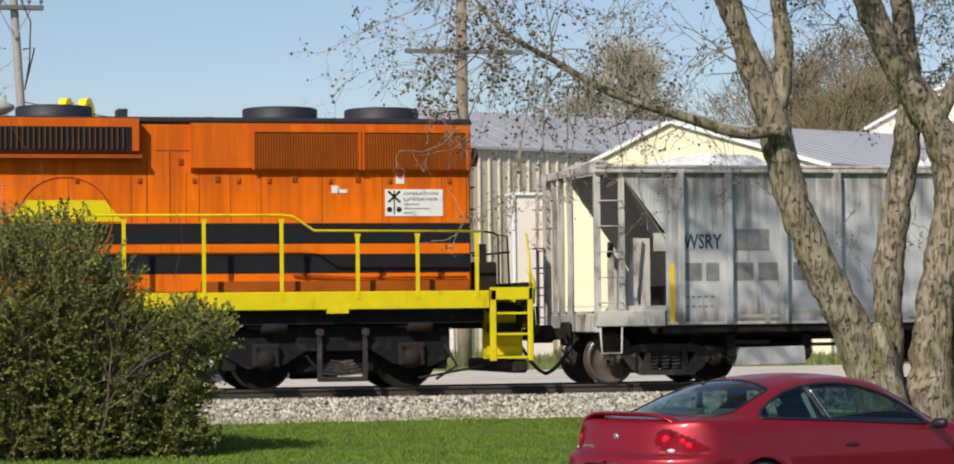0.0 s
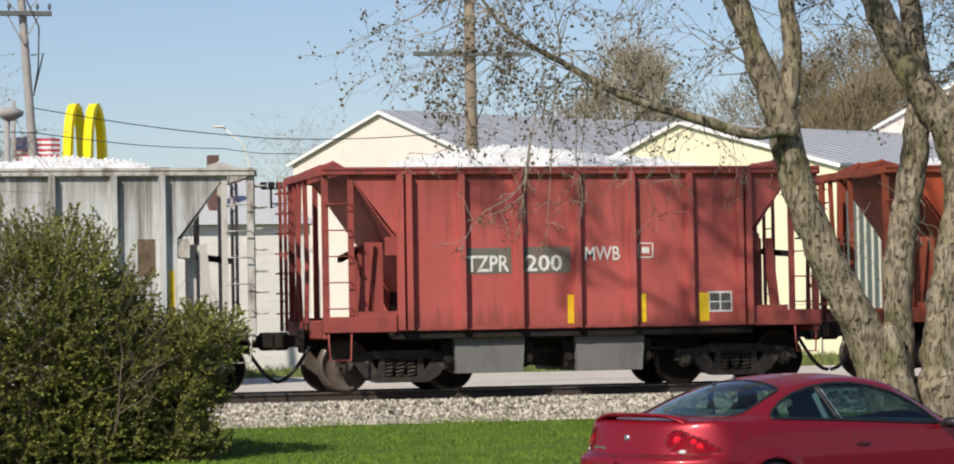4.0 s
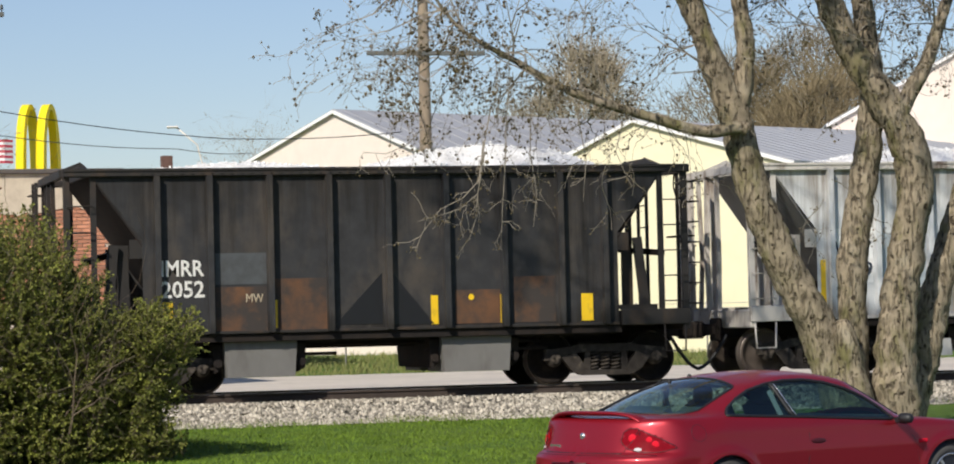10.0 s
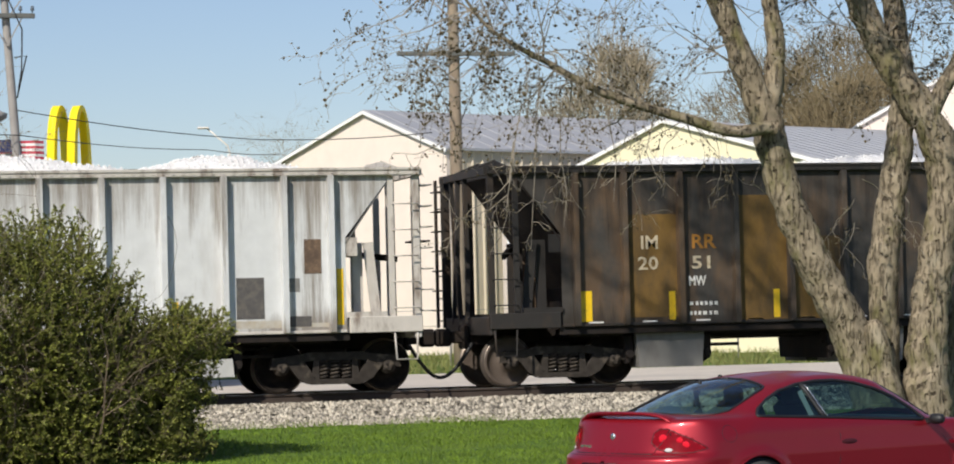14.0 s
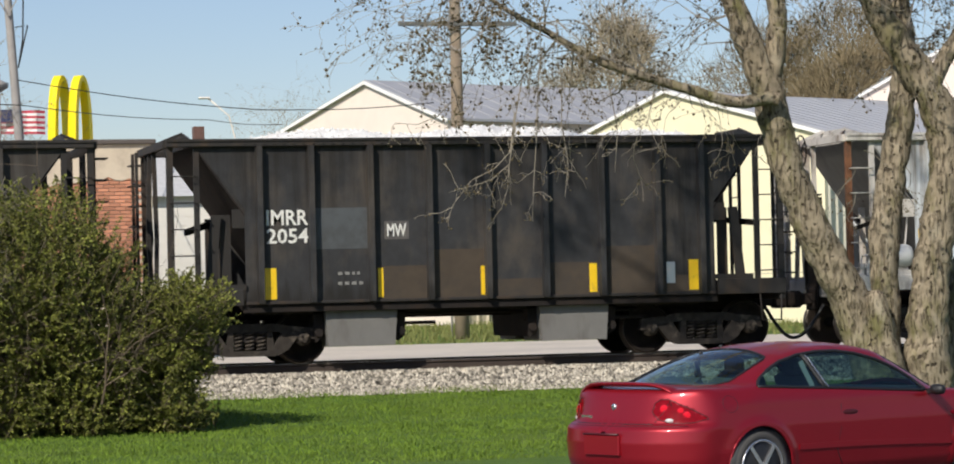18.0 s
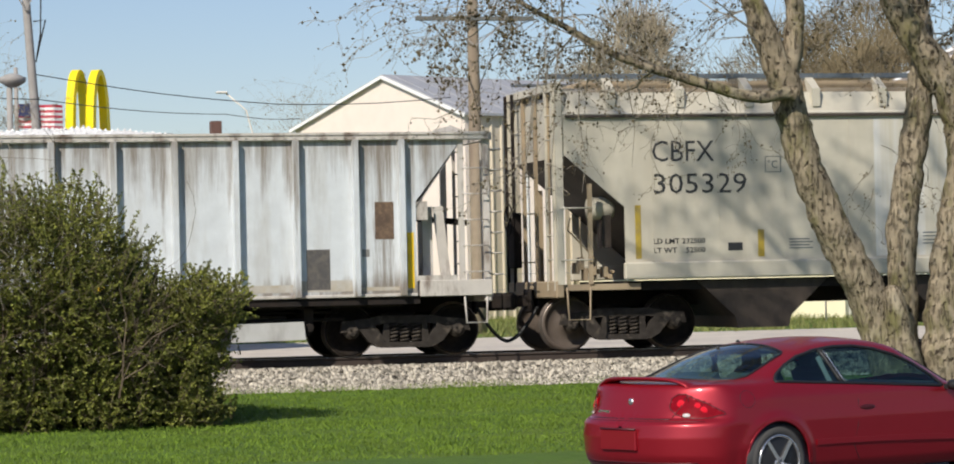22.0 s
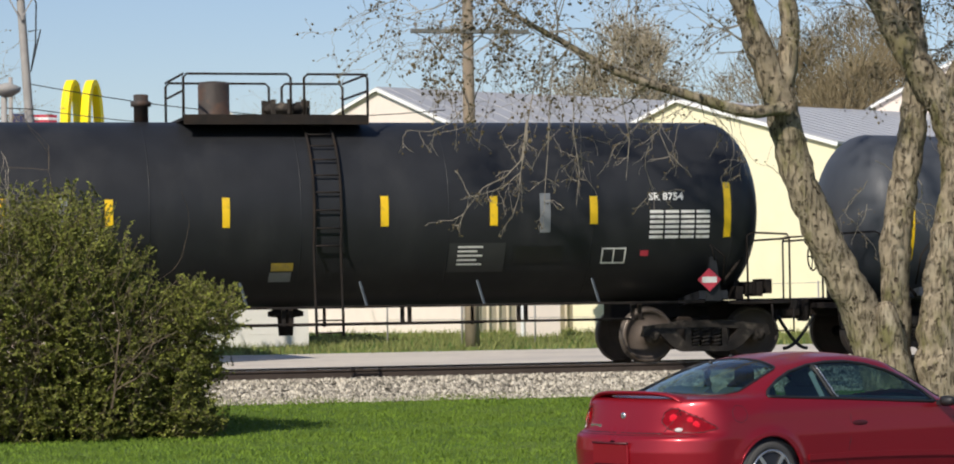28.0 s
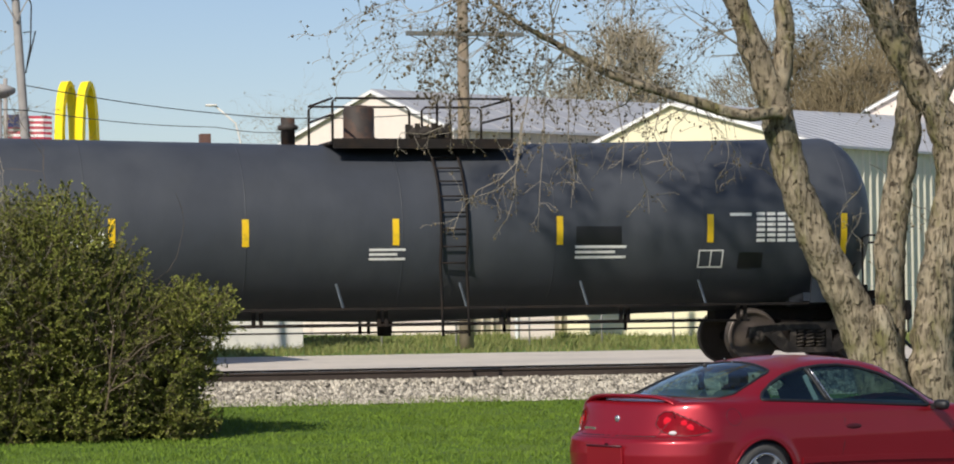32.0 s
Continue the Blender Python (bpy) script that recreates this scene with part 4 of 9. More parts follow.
    part("valve_box", bm, M["steel_dark"], car)
    bm = bmesh.new()
    lathe(bm, (L / 2, 0, 0.55), [(0.16, 0.45), (0.30, 0.40), (0.30, 0.32), (0.14, 0.30), (0.12, 0.0), (0.10, 0.0)], 14, "z")
    part("bottom_outlet", bm, M["steel_dark"], car)
    # manway, dome and platform on top
    zt = top(dome_x) + r
    p0, p1 = dome_x - 0.40, dome_x + 2.62
    bm = bmesh.new()
    box(bm, p0, p1, -1.05, 1.05, zt - 0.02, zt + 0.03)
    box(bm, p0, p1, -1.08, -1.0, zt - 0.10, zt + 0.06)
    part("platform", bm, M["steel_dark"], car, "black steel grating platform")
    for a, b, hgt in ((p0, p0 + 1.75, 0.72), (p1 - 1.05, p1, 0.72)):
        for s in (-1, 1):
            bm = bmesh.new()
            tube(bm, [(a, s * 1.0, zt), (a, s * 1.0, zt + hgt - 0.06), (a + 0.06, s * 1.0, zt + hgt), (b - 0.06, s * 1.0, zt + hgt), (b, s * 1.0, zt + hgt - 0.06), (b, s * 1.0, zt)], 0.022, 6)
            part("platform_railing", bm, M["steel_dark"], car)
    bm = bmesh.new()
    for z in (0.72, 0.45):
        tube(bm, [(p0, -1.0, zt + z), (p0, 1.0, zt + z)], 0.02, 5)
        tube(bm, [(p1, -1.0, zt + z), (p1, 1.0, zt + z)], 0.02, 5)
    part("railing_bar", bm, M["steel_dark"], car)
    bm = bmesh.new()
    lathe(bm, (dome_x + 0.25, 0, zt), [(0.30, 0), (0.30, 0.12), (0.26, 0.14), (0.26, 0.60), (0.22, 0.66), (0.02, 0.68)], 22, "z")
    part("valve_dome", bm, M["dome"], car, "rust-brown valve housing")
    bm = bmesh.new()
    lathe(bm, (dome_x - 0.95, 0, zt - 0.05), [(0.12, 0), (0.12, 0.30), (0.17, 0.31), (0.17, 0.38), (0.12, 0.40), (0.12, 0.50), (0.02, 0.51)], 14, "z")
    part("vent", bm, M["dome"], car, "rusty vent stack")
    bm = bmesh.new()
    lathe(bm, (dome_x + 1.45, 0, zt), [(0.34, 0), (0.34, 0.16), (0.38, 0.17), (0.38, 0.24), (0.30, 0.30), (0.02, 0.31)], 20, "z")
    for k in range(8):
        a = k * math.pi / 4
        box(bm, dome_x + 1.45 + 0.36 * math.cos(a) - 0.04, dome_x + 1.45 + 0.36 * math.cos(a) + 0.04, 0.36 * math.sin(a) - 0.04, 0.36 * math.sin(a) + 0.04, zt + 0.12, zt + 0.36)
    part("manway", bm, M["brake_shoe"], car, "bolted manway cover")
    # side ladder bent round the shell
    lad = None
    arc = [(1.0, -r - 0.06)] + [(top(ladder_x) + (r + 0.07) * math.sin(a), -(r + 0.07) * math.cos(a)) for a in np.linspace(-0.35, 1.1, 9)]
    bm = bmesh.new()
    for dx in (-0.22, 0.22):
        tube(bm, [(ladder_x + dx, y, z) for z, y in [(0.55, -r - 0.10)] + arc], 0.024, 5)
    lad = part("ladder", bm, M["steel_dark"], car)
    zs = [(0.60, -r - 0.10), (0.80, -r - 0.08)] + arc
    for z, y in zs:
        bm = bmesh.new()
        tube(bm, [(ladder_x - 0.22, y, z), (ladder_x + 0.22, y, z)], 0.014, 5)
        part("rung", bm, M["steel_dark"], lad)
    hand_wheel(car, -0.42, -0.55, 1.75, 0.24)
    # markings wrapped on the shell

    def wrap(ob_mesh, x, z, lift=0.006):
        for v in ob_mesh.vertices:
            zz = z + v.co.z
            t = max(-0.99, min(0.99, (zz - top(x + v.co.x)) / r))
            yy = -math.sqrt(max(0.0, 1 - t * t)) * r
            v.co = (v.co.x + x, yy - lift - 0.004 + v.co.y, zz)

    def word_at(text, h, x, z, width, mat=M["white_paint"]):
        o = letters("letters", text, h, mat, car, 0, 0, 0, width)
        wrap(o.data, x, z)

    def flat(name, x0, x1, z0, z1, mat, label="", lift=0.004):
        bm = bmesh.new()
        n = 8
        a = [[bm.verts.new((xx - x0, 0, (z1 - z0) * k / n)) for xx in (x0, x1)] for k in range(n + 1)]
        for p, q in zip(a, a[1:]):
            bm.faces.new((p[0], p[1], q[1], q[0]))
        o = part(name, bm, mat, car, label)
        wrap(o.data, x0, z0, lift)
        return o
    for x, z0, z1, w in stripe_x:
        flat("reflective_stripe", x - w / 2, x + w / 2, z0, z1, M["yellow"], "amber reflective stripe")
    word_at(word, 0.24, number[0], number[1], number[2])
    for d in decals:
        if d[0] == "word":
            word_at(*d[1:])
        else:
            flat(d[0], *d[1:5], d[5], d[6] if len(d) > 6 else "")
    return car


M["dome"] = material("rusty_black_housing", (0.045, 0.035, 0.03), 0.7, 0.1, 0.2, 6, 0.2, 20, (0.13, 0.06, 0.03), 2)
M["grey_patch"] = material("grey_panel", (0.20, 0.21, 0.22), 0.5, 0, 0.1, 10)
M["notice_dark"] = material("charcoal_panel", (0.035, 0.036, 0.038), 0.5)
M["faded_red"] = material("faded_red_stencil", (0.42, 0.26, 0.22), 0.6)
M["sign_red"] = material("red_sign", (0.55, 0.05, 0.08), 0.5)


def lines(x, z, w, n, step=0.085, h=0.04):
    return tuple(("notice_line", x, x + w * (1 - 0.22 * (k % 2)), z - step * k, z - step * k + h, M["white_paint"]) for k in range(n))



def table(x, z, w, h):
    """A small printed table: pale rows with dark gaps."""
    out = []
    for k in range(6):
        for j in range(4):
            out.append(("table_cell", x + w * j / 4 + 0.015, x + w * (j + 1) / 4 - 0.02, z + h * k / 6 + 0.015, z + h * (k + 1) / 6 - 0.02, M["white_paint"]))
    return tuple(out)


def frame_sign(x0, x1, z0, z1):
    m = (x0 + x1) / 2
    return (("sign_edge", x0, x1, z0, z0 + 0.025, M["white_paint"]), ("sign_edge", x0, x1, z1 - 0.025, z1, M["white_paint"]), ("sign_edge", x0, x0 + 0.025, z0, z1, M["white_paint"]),
            ("sign_edge", x1 - 0.025, x1, z0, z1, M["white_paint"]), ("sign_edge", m - 0.012, m + 0.012, z0, z1, M["white_paint"]))


T10_STRIPES = [(0.98, 2.09, 3.00, 0.13), (3.36, 2.32, 2.78, 0.12), (5.02, 2.32, 2.76, 0.13), (6.88, 2.30, 2.78, 0.12), (9.46, 2.30, 2.79, 0.13), (9.84, 2.30, 2.78, 0.0001),
               (11.28, 2.30, 2.78, 0.13), (12.98, 2.31, 2.77, 0.13), (15.30, 2.08, 2.99, 0.12)]
T10_STRIPES = [q for q in T10_STRIPES if q[3] > 0.01]
t10 = tank_car(116.50, "glossy black tank car with white lettering", 16.20, 1.53, 2.545, 0.0, tank_black, (1.3, 15.05), "GATX 206267", (1.75, 2.08, 1.80), T10_STRIPES, 6.70, 8.52,
               (("data_square", 1.25, 1.41, 2.54, 2.70, M["white_paint"]), ("grey_panel", 4.25, 4.39, 2.30, 2.80, M["grey_patch"]),
                ("black_panel", 3.82, 4.54, 1.60, 2.03, tank_patch), ("black_panel", 4.95, 5.77, 1.61, 2.04, tank_patch),
                ("grey_panel", 12.06, 12.24, 2.18, 2.82, M["grey_patch"]), ("notice_backing", 10.55, 11.50, 1.55, 2.02, M["notice_dark"]),
                ("black_panel", 11.65, 12.46, 1.69, 1.96, tank_patch), ("yellow_notice", 7.64, 8.0, 1.60, 1.73, M["old_yellow"]), ("grey_notice", 7.62, 7.98, 1.43, 1.58, M["grey_patch"]),
                ("word", "SR 8754", 0.12, 13.93, 2.70, 0.60),
                ("red_notice", 13.82, 13.96, 1.78, 1.87, M["sign_red"]), ("word", "LD LMT 196800 LB  89 200 KG", 0.075, 1.75, 1.88, 1.33), ("word", "LT WT   66400 LB  30 100 KG", 0.075, 1.74, 1.74, 1.33)) +
               table(13.93, 2.05, 1.08, 0.50) + frame_sign(13.15, 13.57, 1.66, 1.92) + frame_sign(4.60, 4.84, 2.07, 2.31) + lines(10.70, 1.94, 0.42, 5, 0.07, 0.03))
T11_STRIPES = [(1.03, 1.64, 2.52, 0.11), (3.79, 2.03, 2.48, 0.11), (5.92, 2.02, 2.46, 0.11), (8.38, 2.03, 2.46, 0.11), (11.14, 2.02, 2.49, 0.11), (13.75, 2.04, 2.51, 0.11), (16.13, 1.70, 2.52, 0.11)]
t11 = tank_car(134.10, "dark grey tank car with a sloping shell", 17.0, 1.465, 2.415, 0.17, tank_grey, (1.40, 15.65), "GATX 95880", (1.67, 2.04, 2.02), T11_STRIPES, 7.85, 9.34,
               (("black_panel", 11.42, 12.20, 2.02, 2.32, tank_patch), ("black_panel", 14.27, 14.70, 1.61, 1.87, tank_patch), ("word", "LD LMT 198600 LB 90 100 KG", 0.08, 1.67, 1.87, 1.36),
                ("word", "LT WT   64400 LB 29 200 KG  NEW 04-1997", 0.075, 1.66, 1.72, 1.99)) +
               table(14.55, 2.03, 0.74, 0.53) + frame_sign(13.56, 14.0, 1.62, 1.92) + lines(7.94, 1.94, 0.60, 3, 0.075, 0.04) + lines(11.41, 1.96, 0.88, 3, 0.085, 0.045) + lines(14.1, 2.48, 0.38, 1, 0.1, 0.05))
for car in (t10,):
    bm = bmesh.new()        # diamond placard hung on the saddle
    slab(bm, [(14.95, 1.18), (15.16, 1.37), (14.95, 1.56), (14.74, 1.37)], -1.57, -1.56)
    pl = part("placard", bm, M["sign_red"], car, "red and white diamond placard")
    bm = bmesh.new()
    box(bm, 14.82, 15.08, -1.576, -1.57, 1.32, 1.42)
    part("placard_band", bm, M["white_paint"], pl)

# ---- locomotive ----
orange = material("orange_locomotive_paint", (0.80, 0.160, 0.001), 0.6, 0, 0.08, 3, 0.05, 10, (0.60, 0.115, 0.003), 1.5, 0.50, 0.78, 5, spec=0.15, runs=(0.46, 0.085, 0.006))
loco_black = material("black_locomotive_stripe", (0.012, 0.012, 0.015), 0.6, 0, 0.2, 3, spec=0.2)
loco_under = material("oily_black_running_gear", (0.010, 0.010, 0.011), 0.7, 0, 0.3, 8, 0.3, 30, (0.035, 0.030, 0.026), 4, 0.55, 0.75, spec=0.15)
loco_yellow = material("yellow_sill_paint", (0.68, 0.55, 0.006), 0.6, 0, 0.08, 4, spec=0.2, stain=(0.38, 0.25, 0.01), stain_scale=3, stain_low=0.55, streak=4)
fan_dark = material("dark_fan_housing", (0.022, 0.026, 0.032), 0.6, 0.2, 0.15, 5)
orange_dk = material("grimy_and_shade_orange_paint", (0.36, 0.080, 0.006), 0.7, 0, 0.12, 4, 0.1, 20, (0.20, 0.05, 0.008), 1.5, 0.45, 0.75, 6, spec=0.15)
slat_brown = material("sooty_brown_slat", (0.10, 0.045, 0.018), 0.8, 0, 0.2, 6, spec=0.15)
screen_brown = material("grimy_brown_screen", (0.24, 0.060, 0.008), 0.8, 0, 0.15, 5, spec=0.15)


def locomotive(u):
    car = thing("diesel_locomotive", "orange diesel locomotive with black stripes and yellow railings", "locomotive")
    TRAIN.append((car, u))
    H = 0.98          # half the hood's width
    X0 = -14.0
    bm = bmesh.new()
    box(bm, X0, 0, -H, H, 1.55, 4.30, 0.04)
    part("hood", bm, orange, car)
    bm = bmesh.new()
    box(bm, X0, 0.02, -H - 0.03, H + 0.03, 4.30, 4.40, 0.03)
    part("hood_roof", bm, fan_dark, car)
    for z0, z1 in ((2.36, 2.69), (1.88, 2.19)):
        bm = bmesh.new()
        box(bm, X0, -0.02, -H - 0.006, -H + 0.05, z0, z1)
        part("painted_stripe", bm, loco_black, car, "black painted stripe")
    for x in (-0.5, -1.5, -2.5, -3.5, -4.0, -4.72, -5.6, -6.6):     # door seams and latches
        bm = bmesh.new()
        box(bm, x - 0.006, x + 0.006, -H - 0.004, -H + 0.01, 2.70, 3.52)
        part("door_seam", bm, orange_dk, car)
        bm = bmesh.new()
        box(bm, x + 0.10, x + 0.16, -H - 0.03, -H + 0.01, 3.34, 3.42, 0.008)
        part("latch", bm, orange_dk, car)
    for x, z0, z1 in ((-4.98, 2.72, 3.85), (-4.51, 2.72, 4.28), (-5.35, 2.72, 3.70), (-0.08, 2.72, 4.28)):
        bm = bmesh.new()
        box(bm, x - 0.008, x + 0.008, -H - 0.005, -H + 0.01, z0, z1)
        part("panel_joint", bm, screen_brown, car)
    for x0, x1, z in ((-5.20, -4.50, 3.86), (-4.5, -0.05, 3.53)):
        bm = bmesh.new()
        box(bm, x0, x1, -H - 0.006, -H + 0.01, z - 0.009, z + 0.009)
        part("panel_joint", bm, screen_brown, car)
    for x, z in ((-4.80, 3.68), (-4.21, 3.40), (-2.95, 3.40), (-1.9, 3.40)):
        bm = bmesh.new()
        box(bm, x - 0.04, x + 0.04, -H - 0.02, -H + 0.01, z - 0.05, z + 0.05, 0.008)
        part("latch", bm, screen_brown, car)
    # flared radiator section with its two screened openings
    bm = bmesh.new()
    slab(bm, [(-H - 0.0, 3.50), (-H - 0.10, 3.58), (-H - 0.10, 4.30), (-H + 0.05, 4.30), (-H + 0.05, 3.50)], -4.65, -0.02, "x")
    fl = part("radiator_flare", bm, orange, car)
    for a, b in ((-3.62, -1.91), (-1.81, -0.10)):
        bm = bmesh.new()
        box(bm, a, b, -H - 0.104, -H - 0.09, 3.55, 4.16)
        g = part("radiator_screen", bm, screen_brown, car, "grimy orange radiator screen")
        bm = bmesh.new()
        n = int((b - a) / 0.045)
        for k in range(n):
            x = a + 0.02 + k * 0.045
            box(bm, x, x + 0.018, -H - 0.125, -H - 0.10, 3.57, 4.14)
        tagged(part("screen_slats", bm, orange_dk, g), kind="stuff")
        bm = bmesh.new()
        box(bm, a - 0.04, b + 0.04, -H - 0.13, -H - 0.09, 4.16, 4.20)
        box(bm, a - 0.04, a, -H - 0.13, -H - 0.09, 3.55, 4.16)
        box(bm, b, b + 0.04, -H - 0.13, -H - 0.09, 3.55, 4.16)
        part("screen_frame", bm, orange, car)
    # louvred box further forward
    bm = bmesh.new()
    slab(bm, [(-H, 3.72), (-H - 0.24, 3.84), (-H - 0.24, 4.36), (-H + 0.02, 4.36)], X0 + 2, -5.50, "x")
    lb = part("louvre_box", bm, orange, car)
    bm = bmesh.new()
    box(bm, -9.6, -5.62, -H - 0.25, -H - 0.22, 3.83, 4.22)
    part("louvre_opening", bm, loco_black, car, "dark louvred air intake")
    for k in range(44):
        bm = bmesh.new()
        x = -9.55 + 0.088 * k
        slab(bm, [(x, -H - 0.25), (x + 0.008, -H - 0.285), (x + 0.020, -H - 0.285), (x + 0.016, -H - 0.24)], 0, 1)
        for v in bm.verts:
            v.co = (v.co.x, v.co.z, 3.86 + 0.36 * v.co.y)
        part("louvre_slat", bm, slat_brown, car)
    # darker orange band: shade on the louvre box's lower edge, put into colour
    bm = bmesh.new()
    box(bm, -9.8, -5.45, -H - 0.24, -H + 0.0, 3.72, 3.78)
    part("louvre_shade_band", bm, orange_dk, car)
    for x in (-6.72, -3.0, -1.28, -10.2):
        bm = bmesh.new()
        lathe(bm, (x, 0, 4.38), [(0.62, 0), (0.64, 0.05), (0.62, 0.08), (0.62, 0.22), (0.58, 0.24), (0.50, 0.18), (0.05, 0.16)], 30, "z")
        part("roof_fan", bm, fan_dark, car, "dark round cooling-fan housing")
    bm = bmesh.new()
    box(bm, -5.72, -5.56, -0.3, 0.1, 4.38, 4.58, 0.01)
    part("exhaust_stack", bm, fan_dark, car)
    bm = bmesh.new()
    box(bm, -4.35, -4.2, -0.5, -0.3, 4.38, 4.44)
    part("roof_hatch", bm, fan_dark, car)
    bm = bmesh.new()
    tube(bm, [(-0.5, -0.6, 4.38), (-0.5, -0.6, 4.52), (-0.15, -0.6, 4.56)], 0.015, 5)
    part("grab_iron", bm, fan_dark, car)
    # end of the hood: lamps and grabs
    bm = bmesh.new()
    lathe(bm, (0.0, -0.45, 3.80), [(0.05, 0.0), (0.15, 0.02), (0.16, 0.22), (0.12, 0.24), (0.02, 0.25)], 16, "x")
    part("end_lamp", bm, M["rust"], car, "rusty round lamp housing")
    for k in range(5):
        bm = bmesh.new()
        tube(bm, [(0.0, -0.86, 2.2 + 0.36 * k), (0.09, -0.86, 2.2 + 0.36 * k), (0.09, -0.5, 2.2 + 0.36 * k), (0.0, -0.5, 2.2 + 0.36 * k)], 0.014, 5)
        part("grab_iron", bm, M["steel_dark"], car)
    # walkway, sill, railing
    bm = bmesh.new()
    box(bm, X0, 0.55, -1.52, 1.52, 1.50, 1.56)
    part("walkway", bm, M["steel_dark"], car)
    bm = bmesh.new()
    box(bm, X0, 0.15, -1.56, -1.50, 1.28, 1.57, 0.01)
    box(bm, -2.55, -2.2, -1.57, -1.50, 1.22, 1.30)
    part("side_sill", bm, loco_yellow, car, "yellow painted side sill with rust runs")
    bm = bmesh.new()
    box(bm, X0, 0.15, 1.50, 1.56, 1.28, 1.57, 0.01)
    part("side_sill", bm, loco_yellow, car)
    for x, zt in ((-0.06, 2.52), (-1.05, 2.52), (-2.04, 2.52), (-3.28, 2.76), (-4.53, 2.76), (-5.8, 2.76), (-7.0, 2.76)):
        for s in (-1, 1):
            bm = bmesh.new()
            slab(bm, [(x - 0.028, 1.45), (x + 0.028, 1.45), (x + 0.028, zt - 0.10), (x + 0.05, zt - 0.02), (x - 0.05, zt - 0.02), (x - 0.028, zt - 0.10)], s * 1.53, s * 1.57)
            part("railing_post", bm, loco_yellow, car)
    for s in (-1, 1):
        bm = bmesh.new()
        tube(bm, [(0.06, s * 1.55, 2.53), (-2.75, s * 1.55, 2.55), (-3.1, s * 1.55, 2.78), (-3.3, s * 1.55, 2.80), (-13.5, s * 1.55, 2.80)], 0.021, 7)
        part("hand_rail", bm, loco_yellow, car)
    bm = bmesh.new()
    tube(bm, [(0.06, -1.55, 2.53), (0.25, -1.52, 2.50), (0.32, -1.5, 2.44), (0.32, -1.5, 1.6)], 0.018, 6)
    tube(bm, [(0.30, -1.4, 2.48), (0.55, -1.2, 2.46), (0.58, -1.2, 1.6)], 0.018, 6)
    tube(bm, [(0.58, -1.2, 2.2), (0.58, 1.2, 2.2)], 0.018, 6)
    part("end_railing", bm, M["steel_dark"], car)
    bm = bmesh.new()
    box(bm, -4.5, -0.1, -1.2, -H, 1.57, 1.75)
    tube(bm, [(-3.0, -H - 0.05, 1.86), (-1.9, -H - 0.05, 1.80), (-0.1, -H - 0.05, 1.80)], 0.02, 5)
    part("cable_duct", bm, orange_dk, car)
    # steps at the end
    steps = part("step_well", mesh_of(lambda b: (box(b, 0.16, 0.26, -1.56, -1.48, 0.42, 1.58, 0.01), box(b, 0.80, 0.88, -1.56, -1.48, 0.42, 1.62, 0.01),
                                                 box(b, 0.16, 0.88, -1.56, -1.52, 1.42, 1.62), box(b, 0.2, 0.86, -0.95, -0.90, 0.45, 1.55)), loco_yellow, "step_well"), None, car, "yellow step well")
    for z in (0.46, 0.84, 1.18):
        bm = bmesh.new()
        box(bm, 0.24, 0.82, -1.54, -1.05, z, z + 0.035)
        part("step", bm, loco_yellow, steps)
        bm = bmesh.new()
        box(bm, 0.24, 0.82, -1.02, -0.99, z + 0.05, z + 0.20)
        part("riser", bm, loco_yellow if z < 0.5 else loco_black, steps)
    bm = bmesh.new()
    tube(bm, [(0.84, -1.54, 1.6), (0.84, -1.54, 1.95), (0.78, -1.54, 2.5)], 0.02, 6)
    tube(bm, [(0.90, -1.2, 1.9), (1.0, -1.2, 1.7), (0.98, -1.2, 1.35)], 0.03, 6)
    part("grab_rail", bm, loco_yellow, car)
    bm = bmesh.new()
    box(bm, 0.75, 0.92, -1.4, 1.4, 0.95, 1.70, 0.02)
    box(bm, 0.55, 0.80, -1.5, 1.5, 0.22, 0.44, 0.04)
    part("pilot", bm, M["steel_dark"], car)
    for k in range(3):
        bm = bmesh.new()
        x = 0.95
        tube(bm, [(x, -0.5 - 0.2 * k, 1.25), (x + 0.16, -0.55 - 0.2 * k, 1.2 + 0.05 * k), (x + 0.20, -0.5 - 0.2 * k, 0.9), (x + 0.05, -0.5 - 0.2 * k, 0.75)], 0.028, 6)
        part("air_hose", bm, M["hose"], car)
    bm = bmesh.new()
    box(bm, 0.05, 0.45, -0.9, 0.9, 1.56, 2.05, 0.03)
    box(bm, 0.2, 0.3, -0.8, -0.7, 1.56, 2.35)
    part("end_box", bm, M["steel_dark"], car)
    coupler(car, 0.9, 1)
    bm = bmesh.new()
    box(bm, X0, 0.7, -0.5, 0.5, 0.95, 1.5)
    box(bm, X0, 0.1, -1.35, 1.35, 1.05, 1.45)
    part("underframe", bm, loco_under, car)
    bm = bmesh.new()
    box(bm, -9.5, -5.6, -1.4, 1.4, 0.30, 1.05, 0.12)
    part("fuel_tank", bm, loco_under, car)
